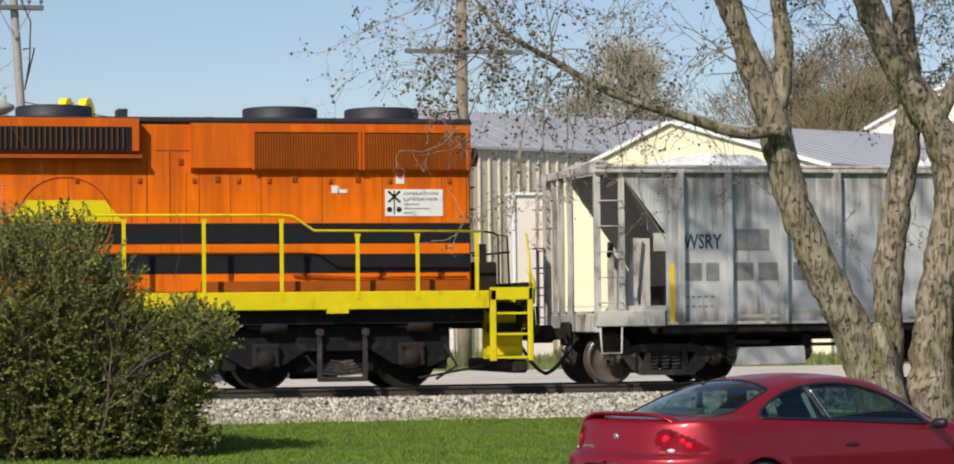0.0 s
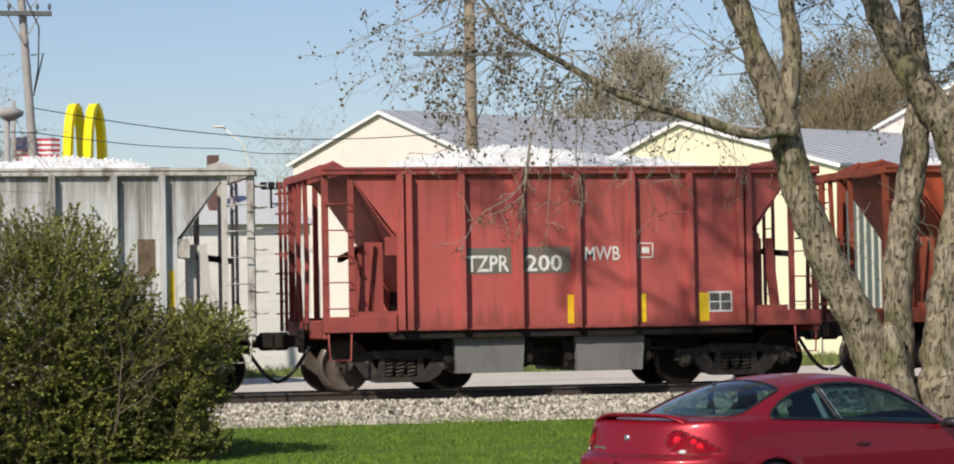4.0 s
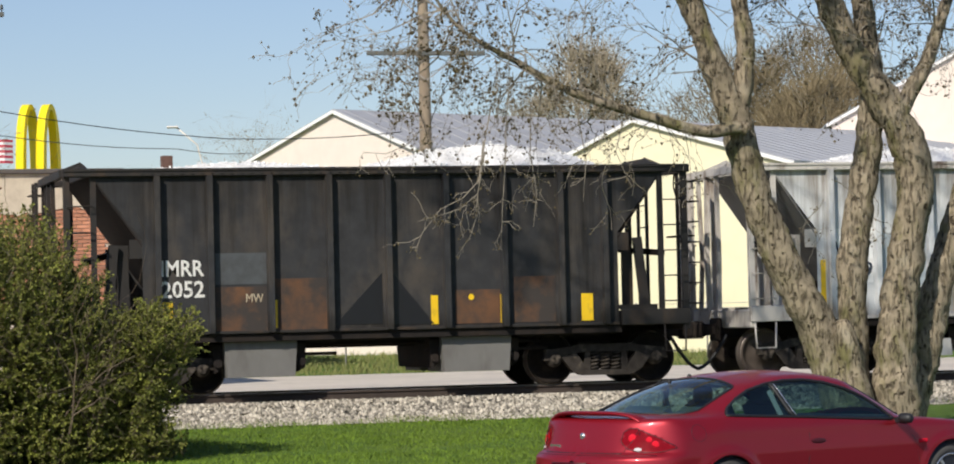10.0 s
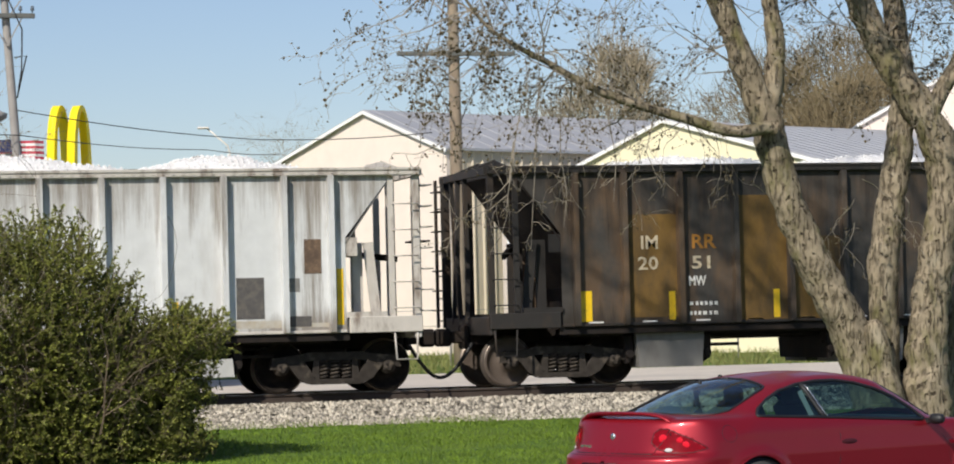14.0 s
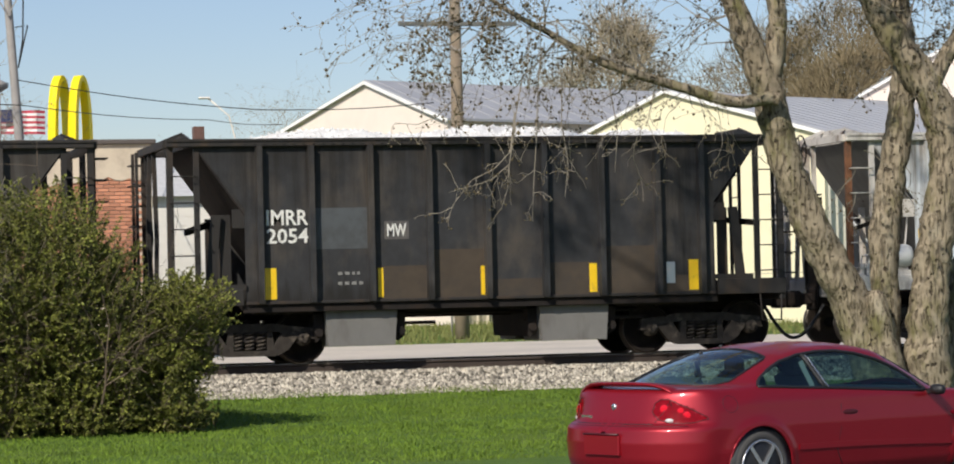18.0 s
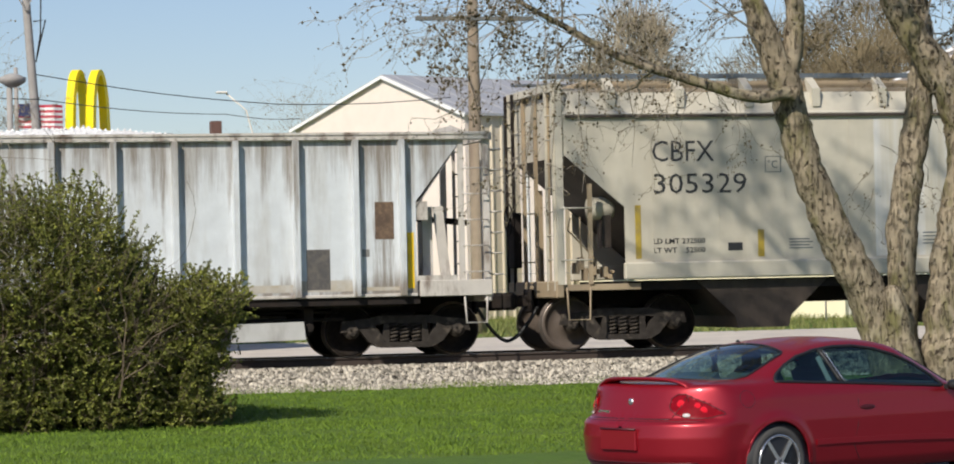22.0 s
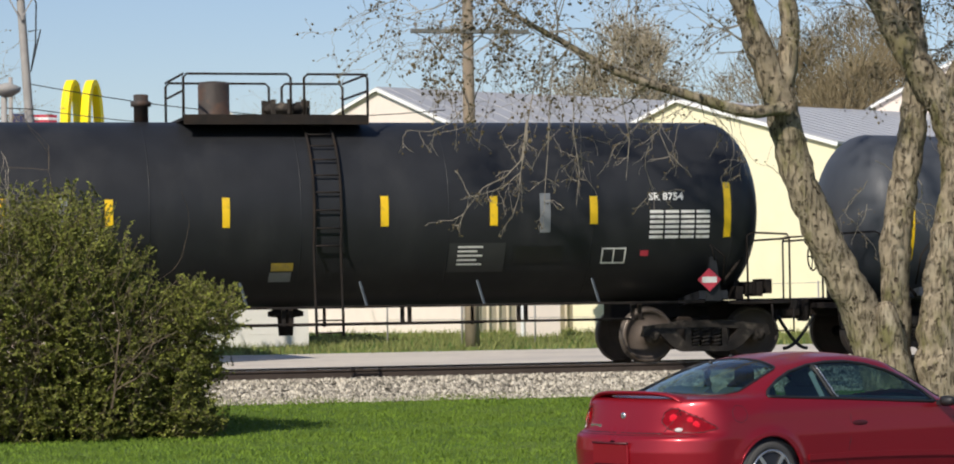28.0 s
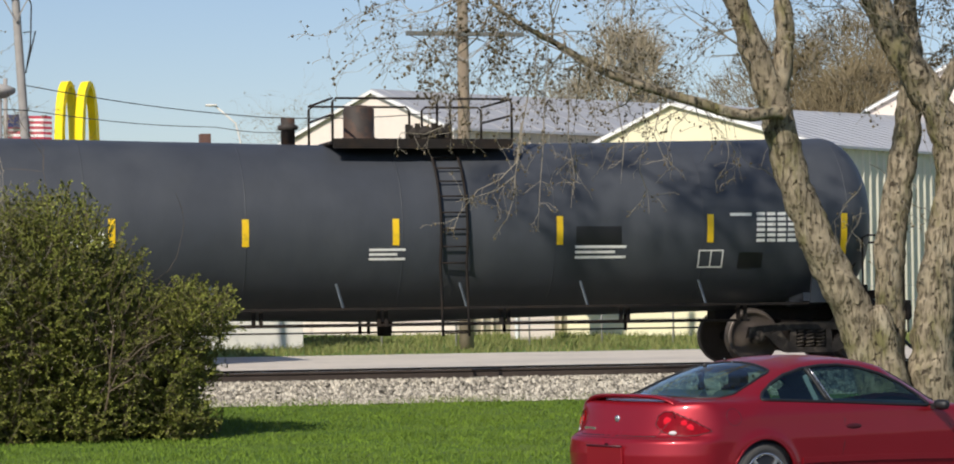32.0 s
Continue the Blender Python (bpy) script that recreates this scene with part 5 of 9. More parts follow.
    # truck frames
    for xc in (-2.28, -11.4):
        bo = bmesh.new()
        for s in (-1, 1):
            slab(bo, [(xc - 1.95, 0.60), (xc - 1.95, 0.95), (xc - 0.7, 1.02), (xc + 0.7, 1.02), (xc + 1.85, 0.95), (xc + 1.85, 0.48), (xc + 1.5, 0.34), (xc + 0.9, 0.40),
                      (xc + 0.55, 0.62), (xc - 0.55, 0.62), (xc - 0.9, 0.40), (xc - 1.5, 0.34)], s * 1.02, s * 1.15)
            slab(bo, [(xc - 0.7, 0.98), (xc + 0.7, 0.98), (xc + 0.55, 0.66), (xc - 0.55, 0.66)], s * 0.4, s * 1.0)
        bt = part("bogie", bo, loco_under, car, "black oily cast locomotive truck")
        bm = bmesh.new()
        box(bm, xc - 0.72, xc + 0.72, -0.95, 0.95, 0.24, 0.98, 0.05)
        part("bolster", bm, loco_under, bt)
        for dx in (-1.75, 1.72):
            bm = bmesh.new()
            box(bm, xc + dx - 0.10, xc + dx + 0.10, -1.10, -0.80, 0.30, 0.80, 0.03)
            part("brake_hanger", bm, loco_under, bt)
        for s in (-1, 1):
            for dx in (-1.2, 1.2):
                bm = bmesh.new()
                lathe(bm, (xc + dx, s * 1.2, 0.50), [(0.02, -0.10), (0.10, -0.09), (0.13, -0.05), (0.17, 0.0), (0.19, 0.08)], 14)
                box(bm, xc + dx - 0.22, xc + dx + 0.22, s * 1.19 - 0.05, s * 1.19 + 0.05, 0.36, 0.74, 0.03)
                for bx, bz in ((-0.17, 0.41), (0.17, 0.41), (-0.17, 0.69), (0.17, 0.69)):
                    lathe(bm, (xc + dx + bx, s * 1.25, bz), [(0.028, -0.03), (0.028, 0.02)], 6)
                part("journal_box", bm, M["steel_dark"], bt)
                bm = bmesh.new()
                x = xc + dx
                lathe(bm, (x + 0.10, s * 1.24, 1.02), [(0.03, -0.42), (0.05, -0.40), (0.05, -0.20), (0.10, -0.19), (0.12, -0.17), (0.12, 0.20), (0.09, 0.24), (0.02, 0.25)], 14, "x")
                part("brake_cylinder", bm, M["steel_dark"], bt)
            bm = bmesh.new()        # swing hanger and leaf spring
            for dx in (-0.33, 0.42):
                bar(bm, (xc + dx, s * 1.22, 0.95), (xc + dx, s * 1.22, 0.14), 0.07, 0.06)
                lathe(bm, (xc + dx, s * 1.22, 0.92), [(0.07, -0.06), (0.07, 0.06)], 8)
            box(bm, xc - 0.36, xc + 0.45, s * 1.22 - 0.06, s * 1.22 + 0.06, 0.12, 0.20, 0.015)
            part("spring_hanger", bm, M["brake_shoe"], bt)
            bm = bmesh.new()
            for k in range(5):
                slab(bm, [(xc - 0.30 + 0.04 * k, 0.24 + 0.05 * k), (xc + 0.04, 0.21 + 0.05 * k), (xc + 0.38 - 0.04 * k, 0.24 + 0.05 * k), (xc + 0.38 - 0.04 * k, 0.28 + 0.05 * k), (xc + 0.04, 0.25 + 0.05 * k), (xc - 0.30 + 0.04 * k, 0.28 + 0.05 * k)], s * 1.14, s * 1.24)
            part("leaf_spring", bm, M["brake_shoe"], bt)
            bm = bmesh.new()
            bar(bm, (xc - 0.55, s * 1.2, 0.55), (xc - 0.25, s * 1.2, 0.16), 0.03, 0.03)
            tube(bm, [(xc + 1.75, s * 1.2, 0.7), (xc + 1.95, s * 1.22, 0.35), (xc + 1.6, s * 1.22, 0.14)], 0.025, 6)
            tube(bm, [(xc + 1.3, s * 1.22, 0.16), (xc + 2.4, s * 1.25, 0.34)], 0.02, 6)
            part("sand_pipe", bm, M["steel_dark"], bt)
        for dx in (-1.2, 1.2):
            wheelset(car, xc + dx, 0.50, False)
    for x0, x1, z in ((-1.55, -1.25, 1.12), (-2.0, -1.85, 1.14), (-3.0, -2.9, 1.10)):
        bm = bmesh.new()
        tube(bm, [(x0, -1.3, z), (x1, -1.3, z)], 0.035, 8)
        part("sander_pipe", bm, M["chute_blue"], car)
    # safety sign with a crossing mark
    ys = -H - 0.004
    bm = bmesh.new()
    box(bm, -1.45, -0.48, ys - 0.008, ys + 0.01, 2.80, 3.24, 0.003)
    sg = part("safety_sign", bm, M["white_paint"], car, "white crossing-safety sign")
    bm = bmesh.new()
    bar(bm, (-1.40, ys - 0.010, 3.03), (-1.20, ys - 0.010, 3.21), 0.006, 0.035, (0, 0, 1))
    bar(bm, (-1.40, ys - 0.010, 3.21), (-1.20, ys - 0.010, 3.03), 0.006, 0.035, (0, 0, 1))
    box(bm, -1.31, -1.29, ys - 0.012, ys - 0.006, 2.83, 3.22)
    for x in (-1.38, -1.22):
        lathe(bm, (x, ys - 0.008, 2.91), [(0.045, -0.004), (0.045, 0.002)], 12)
    part("crossbuck_mark", bm, loco_black, sg)
    for k, (w, z, h) in enumerate(((0.58, 3.145, 0.05), (0.58, 3.055, 0.05))):
        letters("letters", ("OPERATION", "LIFESAVER")[k], h, M["grey_patch"], car, -1.14, ys - 0.009, z, w)
    for k, w in enumerate((0.26, 0.44, 0.16)):
        patch("sign_line", -1.14, -1.14 + w, 2.985 - 0.07 * k, 3.005 - 0.07 * k, ys - 0.006, M["grey_patch"], car, depth=0.004)
    patch("notice_panel", -1.27, -1.13, 3.33, 3.55, ys, M["white_paint"], car, "small white notice with a red mark")
    bm = bmesh.new()
    lathe(bm, (-1.20, ys - 0.008, 3.47), [(0.05, -0.004), (0.05, 0.0)], 12)
    part("red_mark", bm, M["sign_red"], car)
    patch("notice_panel", -2.34, -2.22, 3.18, 3.30, ys, M["white_paint"], car, "torn white sticker")
    patch("notice_panel", -2.24, -2.08, 3.18, 3.24, ys, M["white_paint"], car, "torn white sticker")
    # round emblem: a yellow bar across a thin dark ring
    bm = bmesh.new()
    slab(bm, [(-7.55, 2.72), (-5.75, 2.72), (-6.02, 3.06), (-7.28, 3.06)], ys - 0.008, ys)
    part("emblem_bar", bm, loco_yellow, car, "yellow slanted emblem bar")
    bm = bmesh.new()
    tube(bm, [(-6.65 + 0.75 * math.cos(a), ys, 2.75 + 0.68 * math.sin(a)) for a in [i * math.pi / 20 for i in range(41)]], 0.012, 4)
    part("emblem_ring", bm, orange_dk, car)
    return car


loco = locomotive(11.5)

# ---- far buildings ----
B = {
    "cream": material("cream_siding", (0.82, 0.71, 0.625), 0.7, 0, 0.04, 2),
    "yellow": material("pale_yellow_siding", (0.82, 0.75, 0.52), 0.7, 0, 0.04, 2),
    "trim": material("white_trim", (0.85, 0.84, 0.82), 0.6, 0, 0.03, 4),
    "roof": material("grey_metal_roof", (0.44, 0.44, 0.45), 0.5, 0.2, 0.08, 1.5),
    "corrugated": material("tan_corrugated_metal", (0.64, 0.55, 0.42), 0.6, 0.0, 0.06, 2),
    "pale_corrugated": material("cream_corrugated_metal", (0.62, 0.59, 0.48), 0.6, 0.1, 0.06, 2),
    "white": material("white_siding", (0.74, 0.705, 0.64), 0.7, 0, 0.04, 3),
    "stucco": material("worn_cream_stucco", (0.62, 0.53, 0.40), 0.9, 0, 0.1, 3, 0.3, 20, (0.40, 0.33, 0.25), 1.5),
    "brick": material("old_red_brick", (0.48, 0.22, 0.13), 0.9, 0, 0.1, 6, 0.3, 30, each=0.3),
    "mortar": material("pale_mortar", (0.55, 0.47, 0.38), 0.95, 0, 0.1, 10),
    "shingle": material("pale_shingle_roof", (0.50, 0.50, 0.50), 0.9, 0, 0.1, 5),
    "wood": material("weathered_pole_wood", (0.30, 0.24, 0.17), 0.9, 0, 0.15, 4, 0.3, 20, (0.20, 0.15, 0.11), 2, streak=8),
    "arm_wood": material("dark_weathered_arm", (0.13, 0.135, 0.125), 0.9, 0, 0.15, 5),
    "chimney": material("sooty_brick", (0.13, 0.070, 0.055), 0.9, 0, 0.15, 8, 0.3, 30),
    "grey_pole": material("grey_pole_wood", (0.34, 0.32, 0.30), 0.9, 0, 0.12, 4, 0.3, 20),
    "arch": material("yellow_sign_plastic", (0.90, 0.70, 0.01), 0.35, 0, 0.02, 3),
    "dark_roof": material("dark_flat_roof", (0.10, 0.085, 0.075), 0.9, 0, 0.1, 3),
}


def barn(name, corner, gable_way, gable_w, length, eave, ridge, base, gable_mat, side_mat, label, peak=0.5, ribs=True):
    """A gabled shed. corner: near corner (x, y); gable_way: degrees of the gable wall's run to the left from it."""
    a = radians(gable_way)
    g = Vector((-math.cos(a), math.sin(a)))          # along the gable, leftwards
    s = Vector((math.sin(a), math.cos(a)))           # along the side, rightwards and away
    hut = thing(name, label, "building")

    def P(u, v, z):
        q = Vector(corner) + g * u + s * v
        return (q.x, q.y, z)
    # gable wall: solid
    bm = bmesh.new()
    out = [(0, base), (gable_w, base), (gable_w, eave), (gable_w * peak, ridge), (0, eave)]
    f = [bm.verts.new(P(u, 0, z)) for u, z in out]
    b = [bm.verts.new(P(u, 0.15, z)) for u, z in out]
    bm.faces.new(f)
    bm.faces.new(b[::-1])
    for i in range(5):
        bm.faces.new((f[i], b[i], b[(i + 1) % 5], f[(i + 1) % 5]))
    part("wall", bm, gable_mat, hut)
    for u in (0.0, gable_w - 0.15):
        bm = bmesh.new()
        vs = [bm.verts.new(P(uu, vv, z)) for z in (base, eave) for uu, vv in ((u, 0.15), (u + 0.15, 0.15), (u + 0.15, length), (u, length))]
        for q in ((0, 1, 2, 3), (4, 5, 6, 7), (0, 1, 5, 4), (1, 2, 6, 5), (2, 3, 7, 6), (3, 0, 4, 7)):
            bm.faces.new([vs[i] for i in q])
        w = part("wall", bm, side_mat, hut)
        if ribs and u == 0.0:
            bm = bmesh.new()
            n = int(length / 0.45)
            for k in range(n):
                v0 = 0.2 + k * 0.45
                r = [bm.verts.new(P(uu, vv, z)) for z in (base, eave) for uu, vv in ((0.0, v0), (-0.05, v0 + 0.05), (-0.05, v0 + 0.10), (0.0, v0 + 0.15))]
                for q in ((0, 1, 5, 4), (1, 2, 6, 5), (2, 3, 7, 6)):
                    bm.faces.new([r[i] for i in q])
            tagged(part("wall_ribs", bm, side_mat, w), kind="stuff")
    bm = bmesh.new()        # back wall
    out = [(0, base), (gable_w, base), (gable_w, eave), (gable_w * peak, ridge), (0, eave)]
    bm.faces.new([bm.verts.new(P(u, length, z)) for u, z in out])
    part("wall", bm, side_mat, hut)
    for u0, u1 in ((-0.18, gable_w * peak), (gable_w + 0.18, gable_w * peak)):
        bm = bmesh.new()
        z0 = eave - 0.18 * (ridge - eave) / (abs(u1 - u0) - 0.18)
        vs = [bm.verts.new(P(uu, vv, zz + dz)) for dz in (0.03, 0.12) for uu, vv, zz in ((u0, -0.12, z0), (u1, -0.12, ridge), (u1, length + 0.3, ridge), (u0, length + 0.3, z0))]
        for q in ((0, 1, 2, 3), (4, 5, 6, 7), (0, 1, 5, 4), (1, 2, 6, 5), (2, 3, 7, 6), (3, 0, 4, 7)):
            bm.faces.new([vs[i] for i in q])
        rf = part("roof", bm, B["roof"], hut, "grey standing-seam metal roof")
        if u0 < 0:
            bm = bmesh.new()
            for j in range(int(length / 0.9)):
                v = 0.3 + j * 0.9
                bar(bm, P(u0, v, z0 + 0.13), P(u1, v, ridge + 0.125), 0.03, 0.02)
            tagged(part("roof_seams", bm, B["roof"], rf), kind="stuff")
        bm = bmesh.new()
        bar(bm, P(u0, -0.15, z0 + 0.02), P(u1, -0.15, ridge + 0.02), 0.05, 0.11)
        part("barge_board", bm, B["trim"], hut, "white barge board")
    return hut



barn("storage_barn", (23.1, 92.0), 64, 9.6, 44, 6.95, 8.50, -0.2, B["cream"], B["corrugated"], "cream gabled storage building with a grey metal roof", 0.45)
barn("storage_barn", (32.72, 82.0), 52, 10.2, 22, 5.80, 7.46, -0.3, B["yellow"], B["pale_corrugated"], "pale yellow gabled storage building with a grey metal roof", 0.572)
barn("storage_barn", (57.0, 106.0), 18, 12.0, 30, 9.0, 12.2, -0.1, B["cream"], B["pale_corrugated"], "tall white gabled building behind the sheds")

# lean-to between the barns
bm = bmesh.new()
box(bm, 23.15, 24.4, 84.5, 85.2, -0.3, 4.98)
annex = solid("lean_to", bm, B["cream"], "white-sided lean-to against the yellow barn", "shed")
bm = bmesh.new()
box(bm, 23.10, 23.20, 84.42, 84.49, -0.3, 4.98, 0.01)
part("corner_post", bm, B["trim"], annex)
bm = bmesh.new()
box(bm, 23.1, 24.45, 84.4, 85.3, 4.98, 5.06)
part("roof", bm, B["trim"], annex)

# wire fence before the barns
fence = thing("wire_fence", "thin grey wire fence before the storage buildings", "fence")
for k in range(14):
    bm = bmesh.new()
    tube(bm, [(17.5 + 2.2 * k, 78.5, -0.3), (17.5 + 2.2 * k, 78.5, 1.5)], 0.03, 5)
    part("post", bm, B["grey_pole"], fence)
for z in (0.55, 1.0, 1.45):
    bm = bmesh.new()
    tube(bm, [(17.5 + 2.2 * k, 78.5, z - 0.02 * (k % 2)) for k in range(14)], 0.008, 4)
    part("wire", bm, B["grey_pole"], fence)

# old brick building
shop = thing("brick_building", "old brick building with peeling cream stucco along its top", "building")
bm = bmesh.new()
box(bm, 1.0, 8.75, 62.06, 74.0, -0.3, 4.55)
part("wall", bm, B["mortar"], shop)
bm = bmesh.new()
box(bm, 0.9, 8.86, 61.9, 74.1, 4.55, 4.66, 0.02)
part("parapet_cap", bm, B["dark_roof"], shop, "dark rusty parapet cap")
bm = bmesh.new()
edge = [(1.0, 4.55), (8.75, 4.55)]
xx = 8.75
rs = random.Random(8)
while xx > 1.0:
    edge.append((xx, 3.86 + 0.30 * noise.noise((xx * 0.8, 1.5, 0)) + rs.uniform(-0.05, 0.05)))
    xx -= 0.16
edge.append((1.0, 3.85))
slab(bm, edge, 62.0, 62.05)
part("stucco_band", bm, B["stucco"], shop, "peeling cream stucco")
bm = bmesh.new()
slab(bm, [(8.55, -0.3), (8.76, -0.3), (8.76, 3.9), (8.6, 3.9), (8.52, 3.2), (8.6, 2.4), (8.5, 1.5)], 61.99, 62.05)
part("corner_stucco", bm, B["stucco"], shop)
brick_me = mesh_of(lambda b: box(b, -0.115, 0.115, -0.02, 0.02, -0.034, 0.034, 0.004), B["brick"], "brick")
for k in range(300):
    row, col = divmod(k, 10)
    z = 1.55 + row * 0.083
    x = 8.42 - col * 0.245 - 0.12 * (row % 2)
    part("brick", brick_me, None, shop, at=pose(x, 62.045, z))
bm = bmesh.new()
for row in range(30):
    for col in range(10, 30):
        x, z = 8.42 - col * 0.245 - 0.12 * (row % 2), 1.55 + row * 0.083
        box(bm, x - 0.115, x + 0.115, 62.025, 62.065, z - 0.034, z + 0.034)
tagged(part("bricks", bm, B["brick"], shop), kind="stuff")

# white house
house = thing("white_house", "white-sided low house with a pale roof and brick chimney", "house")
bm = bmesh.new()
box(bm, 8.9, 15.3, 79.0, 88.0, -0.3, 4.0)
part("wall", bm, B["white"], house)
for k in range(14):
    bm = bmesh.new()
    box(bm, 8.9, 15.3, 78.992, 79.0, 0.2 + 0.27 * k, 0.21 + 0.27 * k)
    part("siding_board", bm, B["white"], house)
bm = bmesh.new()
v = [bm.verts.new(p) for p in ((8.6, 78.7, 4.0), (15.5, 78.7, 4.0), (15.5, 88.3, 4.0), (8.6, 88.3, 4.0), (10.8, 83.5, 5.65), (14.3, 83.5, 5.65))]
for q in ((0, 1, 5, 4), (1, 2, 5), (2, 3, 4, 5), (3, 0, 4), (3, 2, 1, 0)):
    bm.faces.new([v[i] for i in q])
part("roof", bm, B["shingle"], house, "pale shingle roof")
bm = bmesh.new()
box(bm, 12.56, 12.86, 80.0, 80.4, 4.2, 6.05, 0.01)
part("chimney", bm, B["chimney"], house, "dark red brick chimney")

# utility poles
def utility_pole(x, y, base, top, lean, r, mat, arms, label):
    p = thing("utility_pole", label, "utility pole", group="utility poles")
    bm = bmesh.new()
    n = 8
    tube(bm, [(x + lean * (top - base) * k / n, y, base + (top - base) * k / n) for k in range(n + 1)], [r * (1 - 0.35 * k / n) for k in range(n + 1)], 12)
    part("pole", bm, mat, p)
    for z, half, ax in arms:
        bm = bmesh.new()
        xx = x + lean * (z - base)
        box(bm, xx - half, xx + half, y - r - 0.12, y - r, z - 0.06, z + 0.06, 0.01)
        arm = part("cross_arm", bm, B["arm_wood"], p, "weathered grey cross-arm")
        for s in (-1, 1):
            bm = bmesh.new()
            bar(bm, (xx + s * half * 0.55, y - r - 0.06, z - 0.05), (xx, y - r - 0.02, z - 0.75), 0.03, 0.03)
            part("brace", bm, B["grey_pole"], p)
        for dx in (-0.92, -0.5, 0.5, 0.92):
            bm = bmesh.new()
            lathe(bm, (xx + dx * half, y - r - 0.06, z + 0.06), [(0.015, 0), (0.015, 0.06), (0.045, 0.07), (0.05, 0.11), (0.03, 0.14), (0.045, 0.16), (0.02, 0.19)], 8, "z")
            part("insulator", bm, M["chute_blue"], arm)
    return p


pole_a = utility_pole(19.12, 75.0, -0.25, 12.5, 0.0, 0.21, B["wood"], ((8.50, 1.68, 0), (10.15, 1.5, 0)), "brown wooden utility pole with cross-arms")
for s, sag in ((-1, 2.4), (1, 2.2)):
    bm = bmesh.new()
    tube(bm, [(19.12 + s * 1.6 * (1 - k / 8) ** 1.3, 74.7, 8.45 - sag * (k / 8) ** 1.2 + 0.25 * math.sin(math.pi * k / 8)) for k in range(9)], 0.013, 5)
    part("drop_wire", bm, M["hose"], pole_a)
pole_b = utility_pole(6.95, 70.0, -0.25, 10.6, -0.062, 0.14, B["grey_pole"], ((9.55, 0.95, 0), (8.95, 0.7, 0)), "leaning grey wooden utility pole with insulators")
bm = bmesh.new()
tube(bm, [(6.40, 69.7, 9.4), (6.75, 69.7, 8.6), (6.72, 69.7, 7.6), (6.6, 69.7, 6.9)], 0.02, 5)
tube(bm, [(6.55, 69.7, 7.9), (6.85, 69.7, 7.95), (6.62, 69.7, 7.0)], 0.02, 5)
part("drop_wire", bm, M["hose"], pole_b)
for name, pts in (("power_line", [(6.60, 69.8, 6.60), (13.6, 75.0, 6.18), (19.1, 74.8, 6.40)]), ("power_line", [(-6.0, 66.0, 6.45), (6.65, 69.8, 5.98), (14.3, 88, 6.75), (18.6, 96.5, 7.15)])):
    bm = bmesh.new()
    fine = []
    for a, b in zip(pts, pts[1:]):
        for k in range(8):
            f = k / 8
            q = Vector(a).lerp(Vector(b), f)
            q.z -= 0.10 * math.sin(math.pi * f)
            fine.append(q)
    tube(bm, fine, 0.013, 5)
    solid(name, bm, M["hose"], "thin black overhead power line", "power line", "overhead wires")

# yellow double arch on a roadside sign
arches = thing("arch_sign", "tall yellow double-arch roadside sign", "sign")
turn = Matrix.Rotation(radians(48), 4, "Z")
for cx in (10.36, 11.04):
    bm = bmesh.new()
    rings = []
    for k in range(33):
        a = math.pi * k / 32
        p = Vector((-0.42 * math.cos(a), 0, 3.0 * math.sin(a) ** 0.62))
        q = Vector((0.42 * math.sin(a), 0, 3.0 * math.cos(a)))
        n = Vector((-math.cos(a), 0, math.sin(a) * 0.8 + 0.001)).normalized()
        rings.append([bm.verts.new(Vector((cx, 95.0, 5.65)) + turn @ (p + n * e + Vector((0, d, 0)))) for e, d in ((-0.09, -0.16), (0.09, -0.16), (0.09, 0.16), (-0.09, 0.16))])
    for a, b in zip(rings, rings[1:]):
        for k in range(4):
            bm.faces.new((a[k], a[(k + 1) % 4], b[(k + 1) % 4], b[k]))
    part("arch", bm, B["arch"], arches)
bm = bmesh.new()
box(bm, 9.84, 11.84, 94.6, 95.4, 4.9, 5.7, 0.05)
box(bm, 10.64, 11.04, 94.8, 95.2, 0.0, 4.9)
part("sign_post", bm, B["dark_roof"], arches)

# flag, flood lamp and street lamps
flag = thing("flag_pole", "striped flag hanging from a grey pole", "flag")
bm = bmesh.new()
tube(bm, [(7.0, 80.0, 0.0), (7.0, 80.0, 7.6)], 0.06, 8)
part("pole", bm, B["grey_pole"], flag)
for k in range(9):
    bm = bmesh.new()
    a = [bm.verts.new((7.05 + 1.25 * i / 10 , 79.95 + 0.06 * math.sin(i * 1.4), 6.55 - 0.075 * k - 0.02 * i / 10)) for i in range(11)]
    b = [bm.verts.new((7.05 + 1.25 * i / 10, 79.95 + 0.06 * math.sin(i * 1.4), 6.55 - 0.075 * (k + 1) - 0.02 * i / 10)) for i in range(11)]
    for i in range(10):
        bm.faces.new((a[i], a[i + 1], b[i + 1], b[i]))
    part("stripe", bm, M["sign_red"] if k % 2 == 0 else B["trim"], flag)
bm = bmesh.new()
box(bm, 7.05, 7.55, 79.84, 79.86, 6.2, 6.56)
part("canton", bm, material("navy_cloth", (0.03, 0.04, 0.12), 0.8), flag, "navy blue canton")
lampost = thing("flood_lamp", "grey flood lamp on a short pole", "lamp")
bm = bmesh.new()
tube(bm, [(5.62, 66.0, -0.2), (5.62, 66.0, 6.0)], 0.07, 8)
part("pole", bm, B["grey_pole"], lampost)
bm = bmesh.new()
